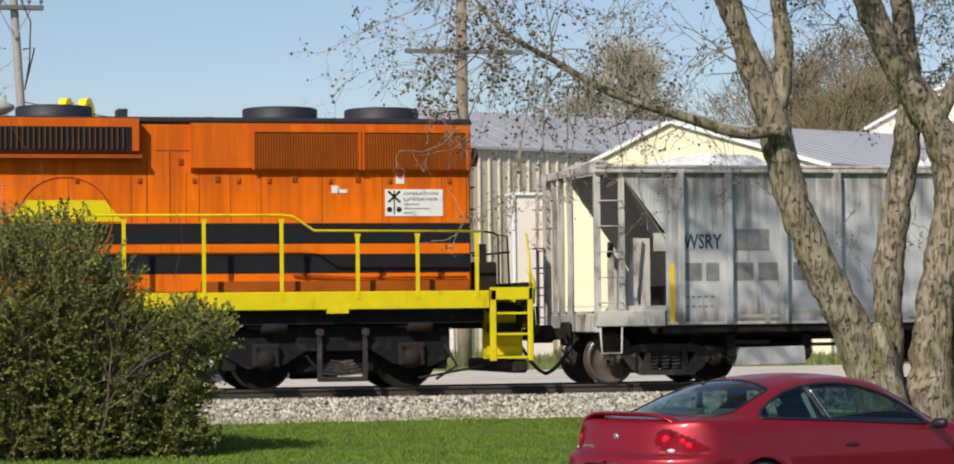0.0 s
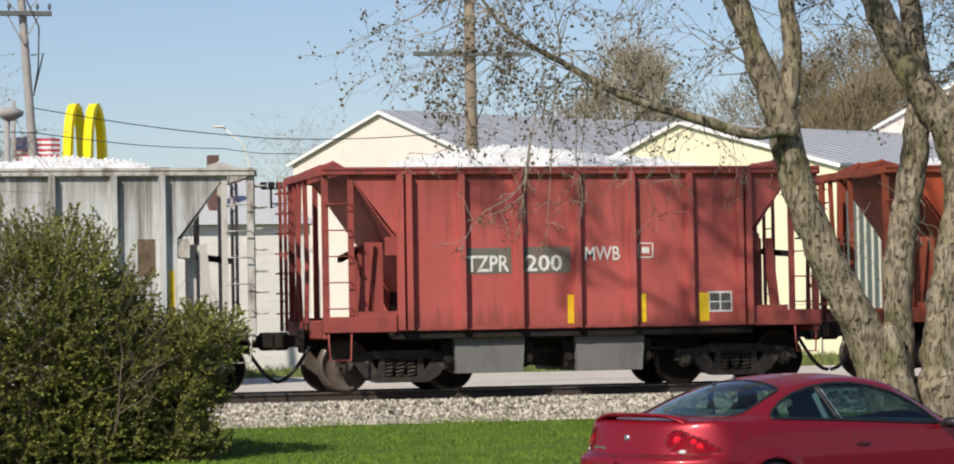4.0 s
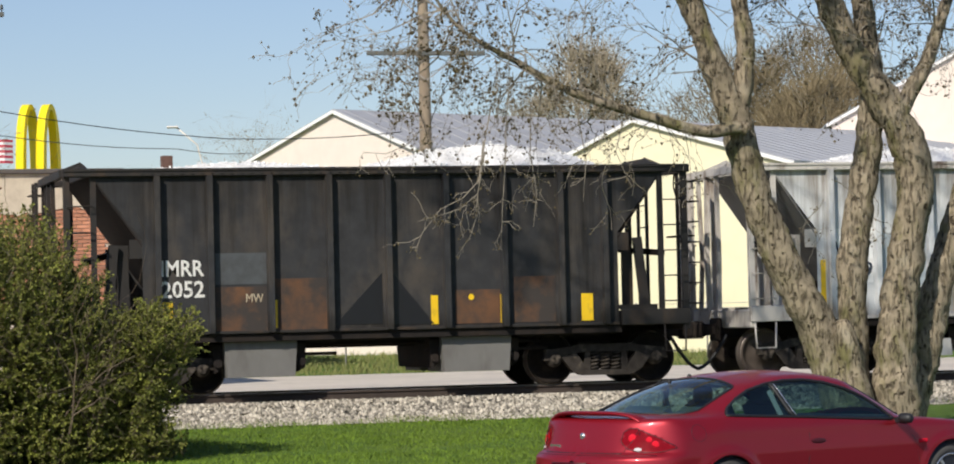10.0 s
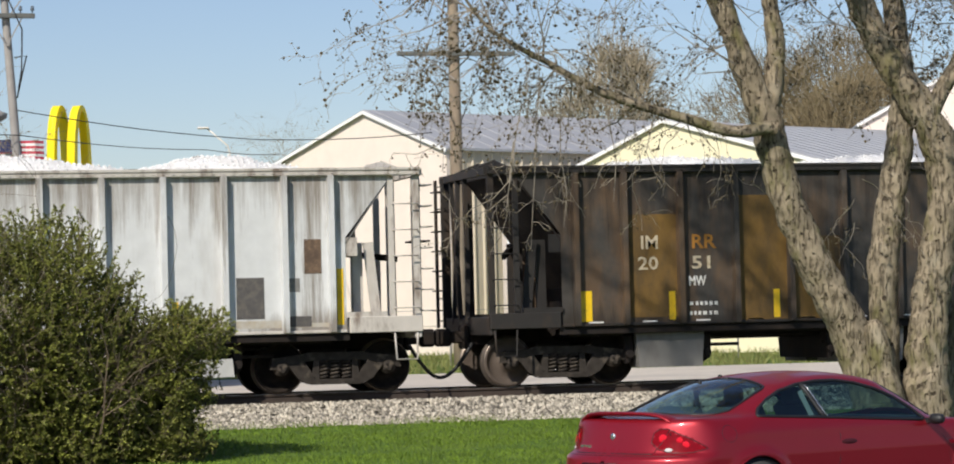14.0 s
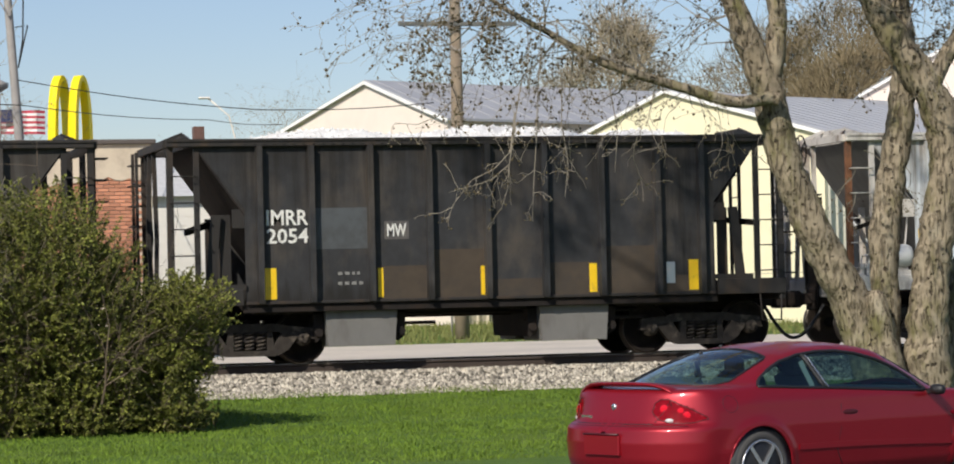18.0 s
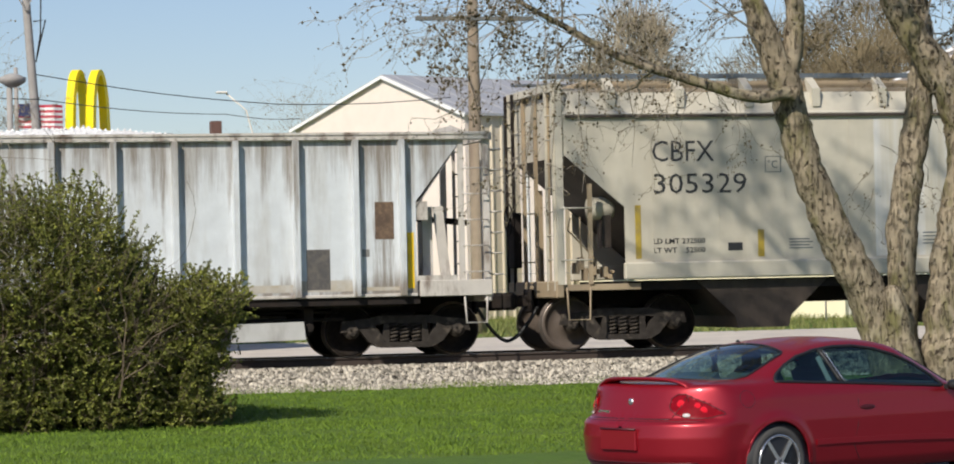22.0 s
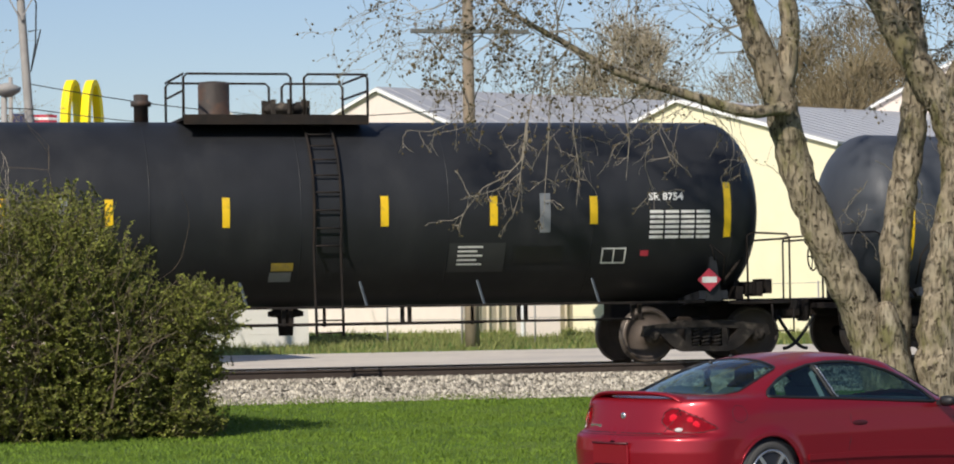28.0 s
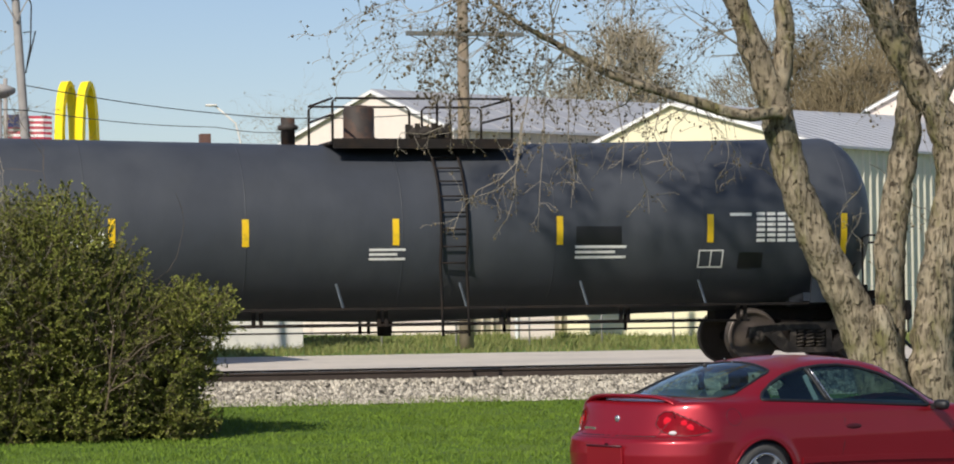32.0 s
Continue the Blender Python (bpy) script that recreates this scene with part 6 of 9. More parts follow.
lathe(bm, (5.70, 66.0, 6.0), [(0.10, 0), (0.30, 0.12), (0.32, 0.22), (0.10, 0.32), (0.02, 0.33)], 14, "z")
part("lamp_head", bm, B["grey_pole"], lampost)
twin = thing("flood_lamp", "dark twin flood lamp on a short roof pole", "lamp")
bm = bmesh.new()
tube(bm, [(14.4, 80.2, 4.1), (14.4, 80.2, 5.1)], 0.035, 6)
tube(bm, [(14.12, 80.2, 5.08), (14.68, 80.2, 5.08)], 0.025, 6)
part("pole", bm, M["steel_dark"], twin)
for x in (14.17, 14.40, 14.63):
    bm = bmesh.new()
    box(bm, x - 0.09, x + 0.09, 80.05, 80.2, 5.10, 5.27, 0.02)
    part("lamp_head", bm, M["steel_dark"], twin)
street = thing("street_lamp", "slim pale street lamp with a curved arm", "street lamp")
bm = bmesh.new()
tube(bm, [(16.5, 96.0, 0.0), (16.5, 96.0, 6.6), (16.3, 96.0, 7.4), (15.6, 96.0, 8.0)], 0.03, 6)
part("pole", bm, B["white"], street)
bm = bmesh.new()
box(bm, 15.25, 15.65, 95.9, 96.1, 7.98, 8.06, 0.03)
part("lamp_head", bm, B["white"], street)

# ---- cars on the street ----
def car_paint(name, colour):
    m = material(name, colour, 0.40, 0.5, 0.03, 3, 0.0, coat=0.45)
    m.node_tree.nodes["Principled BSDF"].inputs["Coat Roughness"].default_value = 0.10
    return m




def clear_glass(name, tint):
    """A thin tinted pane: light passes, and more glances off where it is seen aslant."""
    m = bpy.data.materials.new(name)
    m.use_nodes = True
    nt = m.node_tree
    nt.nodes.remove(nt.nodes["Principled BSDF"])
    tr, gl, fr, mx = (nt.nodes.new(k) for k in ("ShaderNodeBsdfTransparent", "ShaderNodeBsdfGlossy", "ShaderNodeLayerWeight", "ShaderNodeMixShader"))
    tr.inputs[0].default_value = (*tint, 1)
    gl.inputs["Color"].default_value = (1, 1, 1, 1)
    gl.inputs["Roughness"].default_value = 0.02
    fr.inputs["Blend"].default_value = 0.5
    pw, rg = nt.nodes.new("ShaderNodeMath"), nt.nodes.new("ShaderNodeMapRange")
    pw.operation, pw.inputs[1].default_value = "POWER", 4.0
    rg.inputs["To Min"].default_value, rg.inputs["To Max"].default_value = 0.06, 0.95
    nt.links.new(fr.outputs["Facing"], pw.inputs[0])
    nt.links.new(pw.outputs[0], rg.inputs["Value"])
    nt.links.new(rg.outputs[0], mx.inputs[0])
    nt.links.new(tr.outputs[0], mx.inputs[1])
    nt.links.new(gl.outputs[0], mx.inputs[2])
    nt.links.new(mx.outputs[0], nt.nodes["Material Output"].inputs[0])
    return m


glass = clear_glass("tinted_glass", (0.42, 0.58, 0.57))
dark_glass = clear_glass("dark_tinted_glass", (0.18, 0.22, 0.26))
red_paint = car_paint("dark_red_car_paint", (0.31, 0.009, 0.019))
blue_paint = car_paint("dark_blue_car_paint", (0.034, 0.050, 0.115))
chrome = material("silver_alloy", (0.62, 0.62, 0.63), 0.25, 0.9, 0.03)
tyre_rubber = material("tyre_rubber", (0.060, 0.058, 0.055), 0.85, 0, 0.1)
lamp_red = material("red_lamp_lens", (0.20, 0.003, 0.008), 0.14, 0, 0.15, 30, spec=0.15)
lamp_bright = material("bright_red_reflector", (0.70, 0.012, 0.03), 0.2, 0, 0.05, 12, spec=0.2)
# dark copy of the car red: seams, and shade painted in recesses
shade_seam_red = material("dark_red_shade_and_seam", (0.07, 0.006, 0.010), 0.5, 0, 0.05)
belt_grey = material("pale_seat_belt", (0.55, 0.56, 0.55), 0.8, 0, 0.05)
lamp_clear = material("clear_lamp_lens", (0.65, 0.62, 0.6), 0.1, 0, 0.05, 12, coat=1.0)
black_trim = material("black_trim", (0.015, 0.015, 0.016), 0.5, 0, 0.05)
# cloth lightened to stand for sky reflected in the windows
seat_cloth = material("dark_seat_cloth", (0.105, 0.115, 0.11), 0.9, 0, 0.1)


def alloy_wheel(car, x, y, r, side):
    w = part("wheel", mesh_of(lambda b: lathe(b, (0, 0, 0), [(r * 0.70, 0.09), (r * 0.73, -0.10), (r * 0.86, -0.11), (r * 0.97, -0.09), (r, -0.06), (r, 0.06), (r * 0.97, 0.09), (r * 0.72, 0.10)], 36, "y", False), tyre_rubber, "tyre"),
             None, car, "black tyre", at=pose(x, y, r, 0, 0, 0 if side < 0 else 180))
    def rim(b):
        lathe(b, (0, 0, 0), [(r * 0.76, -0.100), (r * 0.75, -0.108), (r * 0.70, -0.105), (r * 0.67, -0.06), (r * 0.64, 0.05)], 36, "y", False)
        for k in range(5):
            a = k * 2 * math.pi / 5 + 0.3142 * 3
            d, e = Vector((math.cos(a), 0, math.sin(a))), Vector((-math.sin(a), 0, math.cos(a)))
            bar(b, d * 0.03 + Vector((0, -0.088, 0)), d * r * 0.71 + Vector((0, -0.082, 0)), 0.035, 0.050, (0, 1, 0))
        lathe(b, (0, 0, 0), [(0.045, -0.10), (0.06, -0.085), (0.06, -0.03)], 14)
    part("rim", mesh_of(rim, chrome, "rim"), None, w, "five-spoke silver alloy rim")
    bm = bmesh.new()
    lathe(bm, (0, 0, 0), [(r * 0.62, 0.03), (r * 0.62, 0.05), (0.02, 0.05)], 24)
    part("brake_disc", bm, black_trim, w)
    return w


def smax(k, *ds):
    """Smooth greatest of several fields, rounded over k."""
    out = ds[0]
    for d in ds[1:]:
        h = np.clip(0.5 + 0.5 * (out - d) / k, 0, 1)
        out = d + (out - d) * h + k * h * (1 - h)
    return out


def smooth_at(v, xs, ys):
    """A curve through points, rounded by averaging over a short span."""
    return sum(np.interp(v + q, xs, ys) * w for q, w in ((-0.08, 0.15), (-0.04, 0.2), (0.0, 0.3), (0.04, 0.2), (0.08, 0.15)))


def coupe_field(x, y, z):
    """Below zero inside the coupe's body: a lower body and a cabin, blended."""
    a = np.abs(y)
    # lower body: deck line, floor, ends bowed in plan, sides with tumblehome
    top = z - smooth_at(x, (-2.3, -2.15, -1.9, -1.4, -0.5, 0.6, 1.1, 1.5, 1.9, 2.2, 2.4), (0.925, 0.955, 0.980, 0.985, 0.950, 0.885, 0.875, 0.84, 0.77, 0.67, 0.56)) - 0.025 * (1 - (a / 0.85) ** 2)
    floor = 0.20 + 0.10 * np.clip((-1.7 - x) / 0.5, 0, 1) + 0.08 * np.clip((x - 1.7) / 0.5, 0, 1) - z
    tail = np.interp(z, (0.2, 0.30, 0.40, 0.55, 0.66, 0.685, 0.71, 0.80, 0.95), (-2.14, -2.27, -2.32, -2.335, -2.32, -2.29, -2.235, -2.205, -2.165))
    rear = (tail + 0.42 * (a / 0.88) ** 3.2) - x
    front = x - (2.36 - 0.5 * np.clip(z - 0.5, 0, 1) - 0.62 * (a / 0.88) ** 2.6)
    side = a - (np.interp(z, (0.2, 0.30, 0.45, 0.66, 0.80, 0.90, 1.0), (0.82, 0.865, 0.885, 0.888, 0.872, 0.845, 0.80)) - smooth_at(x, (-2.3, -1.9, -1.4, 1.4, 1.9, 2.3), (0.10, 0.03, 0, 0, 0.04, 0.16)))
    arch = np.minimum(np.hypot(x + 1.352, z - 0.315), np.hypot(x - 1.352, z - 0.325))
    side = side - 0.016 * np.clip(1 - np.abs(arch - 0.375) / 0.06, 0, 1)
    low = smax(0.055, top, rear, front, side, floor)
    # cabin: roof line bowed in plan at both screens
    bow = (a / 0.7) ** 2
    xe = x + 0.24 * bow * np.clip((x + 0.1) / 0.5, 0, 1) - 0.22 * bow * np.clip((-0.4 - x) / 0.5, 0, 1)
    roof = smooth_at(xe, (-2.4, -2.1, -1.85, -1.6, -1.3, -1.0, -0.75, -0.5, -0.25, 0.0, 0.25, 0.45, 0.7, 0.95, 1.2, 1.4), (0.45, 0.86, 0.975, 1.075, 1.18, 1.262, 1.300, 1.325, 1.334, 1.326, 1.302, 1.270, 1.165, 1.045, 0.92, 0.80))
    slope = (smooth_at(xe + 0.05, (-2.1, -1.85, -1.3, -0.75, -0.25, 0.45, 1.4), (0.88, 0.975, 1.18, 1.300, 1.334, 1.270, 0.80)) - smooth_at(xe - 0.05, (-2.1, -1.85, -1.3, -0.75, -0.25, 0.45, 1.4), (0.88, 0.975, 1.18, 1.300, 1.334, 1.270, 0.80))) * 10
    lid = (z - roof + 0.045 * (a / 0.6) ** 2) / np.sqrt(1 + slope ** 2)
    wall = (a - (0.835 - 0.58 * (z - 0.90) - 0.30 * np.clip(z - 1.12, 0, 1) ** 2)) * 0.86
    cab = smax(0.07, lid, wall, 0.84 - z)
    return -smax(0.05, -low, -cab)


def coupe_shell(inset, du, turns, field=coupe_field):
    """Rays from a spine out to the body's surface: rows of points, nose to tail."""
    spine, rad = 1.35, 1.3
    cap = np.linspace(0, math.pi / 2, 36)[1:]
    run = np.arange(-spine, spine + 1e-6, du)
    base = [(-spine, -math.cos(q), math.sin(q)) for q in cap[:-1]] + [(v, 0.0, 1.0) for v in run] + [(spine, math.cos(q), math.sin(q)) for q in cap[:-1][::-1]]
    x0, ax, out = (np.array(c)[:, None] for c in zip(*base))
    th = np.linspace(0, 2 * math.pi, turns, endpoint=False)[None, :]
    dx, dy, dz = ax + 0 * th, out * np.sin(th), out * -np.cos(th)
    lo, hi = np.zeros(dx.shape), np.full(dx.shape, rad)
    for k in range(30):
        mid = (lo + hi) / 2
        f = field(x0 + dx * mid, dy * mid, 0.60 + dz * mid)
        lo, hi = np.where(f < -inset, mid, lo), np.where(f < -inset, hi, mid)
    return np.stack([x0 + dx * lo, dy * lo, 0.60 + dz * lo], -1)


def inside(px, pz, outline):
    """Which points lie in a closed outline of (x, z)."""
    hit = np.zeros(px.shape, bool)
    for (x0, z0), (x1, z1) in zip(outline, outline[1:] + outline[:1]):
        if z0 != z1:
            hit ^= ((z0 > pz) != (z1 > pz)) & (px < (x1 - x0) * (pz - z0) / (z1 - z0) + x0)
    return hit


def grid_mesh(name, pts, keep, mat):
    """A mesh of the quads of a closed grid that are kept."""
    n, m = pts.shape[:2]
    i, j = np.nonzero(keep)
    k = (j + 1) % m
    quads = np.stack([i * m + j, i * m + k, (i + 1) * m + k, (i + 1) * m + j], -1)
    used, quads = np.unique(quads, return_inverse=True)
    me = bpy.data.meshes.new(name)
    me.from_pydata(pts.reshape(-1, 3)[used].tolist(), [], quads.reshape(-1, 4).tolist())
    me.materials.append(mat)
    for p in me.polygons:
        p.use_smooth = True
    return me


SIDE_GLASS = [(-1.30, 0.985), (-1.22, 1.045), (-1.08, 1.115), (-0.90, 1.180), (-0.68, 1.228), (-0.45, 1.250), (-0.22, 1.250), (0.0, 1.222), (0.22, 1.165),
              (0.42, 1.080), (0.58, 0.975), (0.66, 0.895), (0.62, 0.882), (0.2, 0.905), (-0.4, 0.940), (-0.9, 0.965)]
REAR_GLASS = [(-1.78, 0.0), (-1.76, 0.25), (-1.68, 0.45), (-1.56, 0.565), (-1.44, 0.60), (-1.20, 0.575), (-0.98, 0.535), (-0.93, 0.50), (-0.88, 0.25), (-0.86, 0.0)]
SCREEN = [(0.50, 0.0), (0.47, 0.30), (0.40, 0.54), (0.66, 0.62), (0.88, 0.69), (1.02, 0.60), (1.10, 0.30), (1.12, 0.0)]
LAMP = [(-1.72, 0.80), (-1.69, 0.873), (-1.615, 0.907), (-1.52, 0.907), (-1.40, 0.867), (-1.26, 0.826), (-1.09, 0.764), (-1.06, 0.745), (-1.23, 0.717), (-1.37, 0.709), (-1.50, 0.712), (-1.65, 0.745)]


def coupe(at):
    """A rounded two-door coupe with a rear wing; forward is +x, the ground z = 0."""
    car = thing("parked_coupe", "dark red two-door coupe with a rear wing, parked", "car", at)

    def on_side(x, z, s=-1, lift=0.0):
        lo, hi = 0.2, 1.1
        for k in range(17):
            mid = (lo + hi) / 2
            lo, hi = (mid, hi) if coupe_field(np.array(x), np.array(mid), np.array(z)) < 0 else (lo, mid)
        return Vector((x, s * (lo + lift), z))

    def on_top(x, y, lift=0.0):
        lo, hi = 0.6, 1.5
        for k in range(17):
            mid = (lo + hi) / 2
            lo, hi = (mid, hi) if coupe_field(np.array(x), np.array(y), np.array(mid)) < 0 else (lo, mid)
        return Vector((x, y, lo + lift))

    def on_tail(y, z, lift=0.0):
        lo, hi = 0.5, 2.6
        for k in range(17):
            mid = (lo + hi) / 2
            lo, hi = (mid, hi) if coupe_field(np.array(-mid), np.array(y), np.array(z)) < 0 else (lo, mid)
        return Vector((-lo - lift, y, z))

    def line(name, pts, r, mat, label="", seg=5):
        bm = bmesh.new()
        tube(bm, pts, r, seg)
        return part(name, bm, mat, car, label)

    def dense(outline, n=6, closed=True):
        ends = outline[1:] + (outline[:1] if closed else [])
        return [(p[0] + (q[0] - p[0]) * k / n, p[1] + (q[1] - p[1]) * k / n) for p, q in zip(outline, ends) for k in range(n)] + ([] if closed else [outline[-1]])

    def pick(pts):
        c = (pts[:-1] + pts[1:]) / 2
        c = (c + np.roll(c, -1, 1)) / 2
        x, y, z = c[..., 0], c[..., 1], c[..., 2]
        glass_side = inside(x, z, SIDE_GLASS) & (np.abs(y) > 0.5)
        both = REAR_GLASS + [(p, -q) for p, q in REAR_GLASS[::-1]]
        front = SCREEN + [(p, -q) for p, q in SCREEN[::-1]]
        glass_rear = inside(x, y, both) & (z > 0.97)
        glass_front = inside(x, y, front) & (z > 0.9)
        arch = ((np.hypot(x + 1.352, z - 0.315) < 0.352) | (np.hypot(x - 1.352, z - 0.325) < 0.352)) & (np.abs(y) > 0.55)
        lamp = inside(x + np.abs(y), z, LAMP) & (x < -1.6)
        return glass_side, glass_rear, glass_front, arch, lamp, y
    pts = coupe_shell(0.0, 0.018, 300)
    gs, gr, gf, arch, lamp, yy = pick(pts)
    part("body", grid_mesh("body", pts, ~(gs | gr | gf | arch | lamp), red_paint), None, car)
    for s in (-1, 1):
        part("side_window", grid_mesh("side_window", pts, gs & (yy * s > 0), glass), None, car, "tinted curved side window")
        lm = part("tail_lamp", grid_mesh("tail_lamp", pts, lamp & (yy * s > 0), lamp_red), None, car, "red wrap-round tail lamp")
        for y, z, r in ((0.532, 0.829, 0.036), (0.652, 0.813, 0.028), (0.697, 0.777, 0.032)):
            d = Vector((-0.8, s * 0.6, 0)).normalized()
            bm = bmesh.new()
            bmesh.ops.create_uvsphere(bm, u_segments=12, v_segments=8, radius=r)
            part("reflector", bm, lamp_bright, lm, "bright red reflector cup", at=Matrix.Translation(on_tail(s * y, z)) @ d.to_track_quat("Z", "Y").to_matrix().to_4x4() @ Matrix.Diagonal((1, 1, 0.14, 1)))
        rim = []
        for q, z in dense(LAMP, 3):
            lo, hi = 0.3, 0.88
            for k in range(11):
                mid = (lo + hi) / 2
                lo, hi = (mid, hi) if on_tail(s * mid, z).x + mid < q else (lo, mid)
            rim.append(on_tail(s * lo, z, 0.001))
        bm = bmesh.new()
        tube(bm, rim + rim[:2], 0.0045, 5, False)
        part("lamp_seal", bm, shade_seam_red, lm)
        bm = bmesh.new()
        bmesh.ops.create_uvsphere(bm, u_segments=12, v_segments=8, radius=0.05)
        p = on_tail(s * 0.59, 0.735)
        part("reversing_lamp", bm, lamp_clear, lm, "clear reversing lamp", at=Matrix.Translation(p) @ Vector((-0.8, s * 0.6, 0)).to_track_quat("Z", "Y").to_matrix().to_4x4() @ Matrix.Diagonal((0.7, 0.36, 0.2, 1)))
    part("rear_window", grid_mesh("rear_window", pts, gr, glass), None, car, "sloping tinted rear window")
    part("windscreen", grid_mesh("windscreen", pts, gf, glass), None, car)
    inner = coupe_shell(0.035, 0.05, 110)
    gs, gr, gf, arch, lamp, yy = pick(inner)
    part("cabin_lining", grid_mesh("cabin_lining", inner, ~(gs | gr | gf | arch), seat_cloth), None, car, "dark cabin lining")
    for s in (-1, 1):
        bm = bmesh.new()
        loop = [on_side(x, z, s, 0.001) for x, z in dense(SIDE_GLASS)]
        tube(bm, loop + loop[:2], 0.015, 6, False)
        part("window_seal", bm, black_trim, car)
        line("door_pillar", [on_side(-0.53 - 0.10 * k / 6, 0.948 + 0.280 * k / 6, s, 0.003) for k in range(7)], 0.020, black_trim)
        line("pillar_edge", [on_side(-0.495 - 0.10 * k / 6, 0.948 + 0.280 * k / 6, s, 0.010) for k in range(7)], 0.006, chrome)
        # door cut, handle, rub strip, sill dirt, fuel flap, marker, mirror
        line("door_seam", [on_side(x, z, s, -0.003) for x, z in ((-0.43, 0.93), (-0.40, 0.80), (-0.42, 0.60), (-0.47, 0.42), (-0.40, 0.30))], 0.006, black_trim)
        line("door_seam", [on_side(x, z, s, -0.003) for x, z in ((0.72, 0.87), (0.90, 0.70), (0.95, 0.50), (0.93, 0.30))], 0.006, black_trim)
        # the handle's dark red stands for shade in its recess
        bm = bmesh.new()
        bmesh.ops.create_uvsphere(bm, u_segments=14, v_segments=8, radius=0.1)
        p = on_side(-0.30, 0.735, s)
        part("door_handle", bm, shade_seam_red, car, "door handle with its recess shade in dark red", at=Matrix.Translation(p) @ Matrix.Diagonal((0.95, 0.10, 0.24, 1)))
        bm = bmesh.new()
        rub = [on_side(-0.92 + 0.155 * k, 0.468 - 0.0014 * k * k * 0.2, s) for k in range(13)]
        for p, q in zip(rub, rub[1:]):
            bar(bm, p, q, 0.018, 0.045)
        part("rub_strip", bm, red_paint, car)
        line("fuel_flap", [on_side(-1.66 + 0.075 * math.cos(q), 0.855 + 0.07 * math.sin(q), s, -0.003) for q in np.linspace(0, 2 * math.pi, 21)], 0.0045, shade_seam_red)
        bm = bmesh.new()
        p = on_side(1.0, 0.70, s)
        box(bm, p.x - 0.06, p.x + 0.06, p.y - 0.012, p.y + 0.012, 0.66, 0.695, 0.008)
        part("marker_lamp", bm, lamp_bright, car, "red side marker lamp")
        bm = bmesh.new()
        lathe(bm, (0.70, s * 0.96, 0.885), [(0.02, -0.08), (0.04, -0.06), (0.048, 0.0), (0.044, 0.05), (0.02, 0.07)], 14)
        bar(bm, (0.70, s * 0.80, 0.865), (0.70, s * 0.92, 0.875), 0.07, 0.045)
        part("wing_mirror", bm, black_trim, car, "black wing mirror")
        for x, zc in ((-1.352, 0.315), (1.352, 0.325)):
            bm = bmesh.new()
            lathe(bm, (x, s * 0.72, zc), [(0.362, -0.16), (0.362, 0.158), (0.02, 0.16)] if s > 0 else [(0.02, -0.16), (0.362, -0.158), (0.362, 0.16)], 36)
            part("wheel_arch", bm, black_trim, car)
            bm = bmesh.new()
            tube(bm, [on_side(x + 0.356 * math.cos(q), zc + 0.356 * math.sin(q), s, -0.006) for q in np.linspace(-0.25, math.pi + 0.25, 30)], 0.012, 6)
            part("arch_lip", bm, red_paint, car)
            alloy_wheel(car, x, s * 0.785, 0.315, s)
        bm = bmesh.new()        # front seat, head rest and rear seat
        bar(bm, (-0.20, s * 0.36, 0.60), (-0.42, s * 0.36, 1.06), 0.46, 0.12, (1, 0, 0))
        part("seat", bm, seat_cloth, car, "dark cloth seat back")
        bm = bmesh.new()
        box(bm, -0.52, -0.42, min(s * 0.25, s * 0.47), max(s * 0.25, s * 0.47), 1.05, 1.20, 0.035)
        part("head_rest", bm, seat_cloth, car)
        bm = bmesh.new()
        bar(bm, (-0.95, s * 0.34, 0.60), (-1.18, s * 0.34, 1.02), 0.52, 0.12, (1, 0, 0))
        part("seat", bm, seat_cloth, car)
        bm = bmesh.new()
        bar(bm, (-0.66, s * 0.655, 1.17), (-0.56, s * 0.70, 0.95), 0.012, 0.045, (1, 0, 0))
        part("seat_belt", bm, belt_grey, car, "pale grey seat belt")
    bm = bmesh.new()
    box(bm, -1.72, -1.22, -0.62, 0.62, 0.90, 0.965, 0.02)
    box(bm, 0.42, 1.05, -0.68, 0.68, 0.72, 0.90, 0.05)
    part("parcel_shelf", bm, seat_cloth, car, "dark parcel shelf and dashboard")
    bm = bmesh.new()
    lathe(bm, (0.36, 0.36, 0.93), [(0.16, -0.012), (0.175, 0.0), (0.16, 0.012), (0.15, 0.0)], 20, "x", False)
    part("steering_wheel", bm, black_trim, car)
    bm = bmesh.new()
    loop = [on_top(x, y, 0.001) for x, y in dense(REAR_GLASS + [(p, -q) for p, q in REAR_GLASS[::-1]], 4)]
    tube(bm, loop + loop[:2], 0.010, 6, False)
    part("window_seal", bm, black_trim, car)
    line("windscreen_seal", [on_top(x, y, 0.001) for x, y in dense([(0.88, -0.69), (0.66, -0.62), (0.40, -0.54), (0.47, -0.30), (0.50, 0.0), (0.47, 0.30), (0.40, 0.54), (0.66, 0.62), (0.88, 0.69)], 4, False)], 0.010, black_trim)
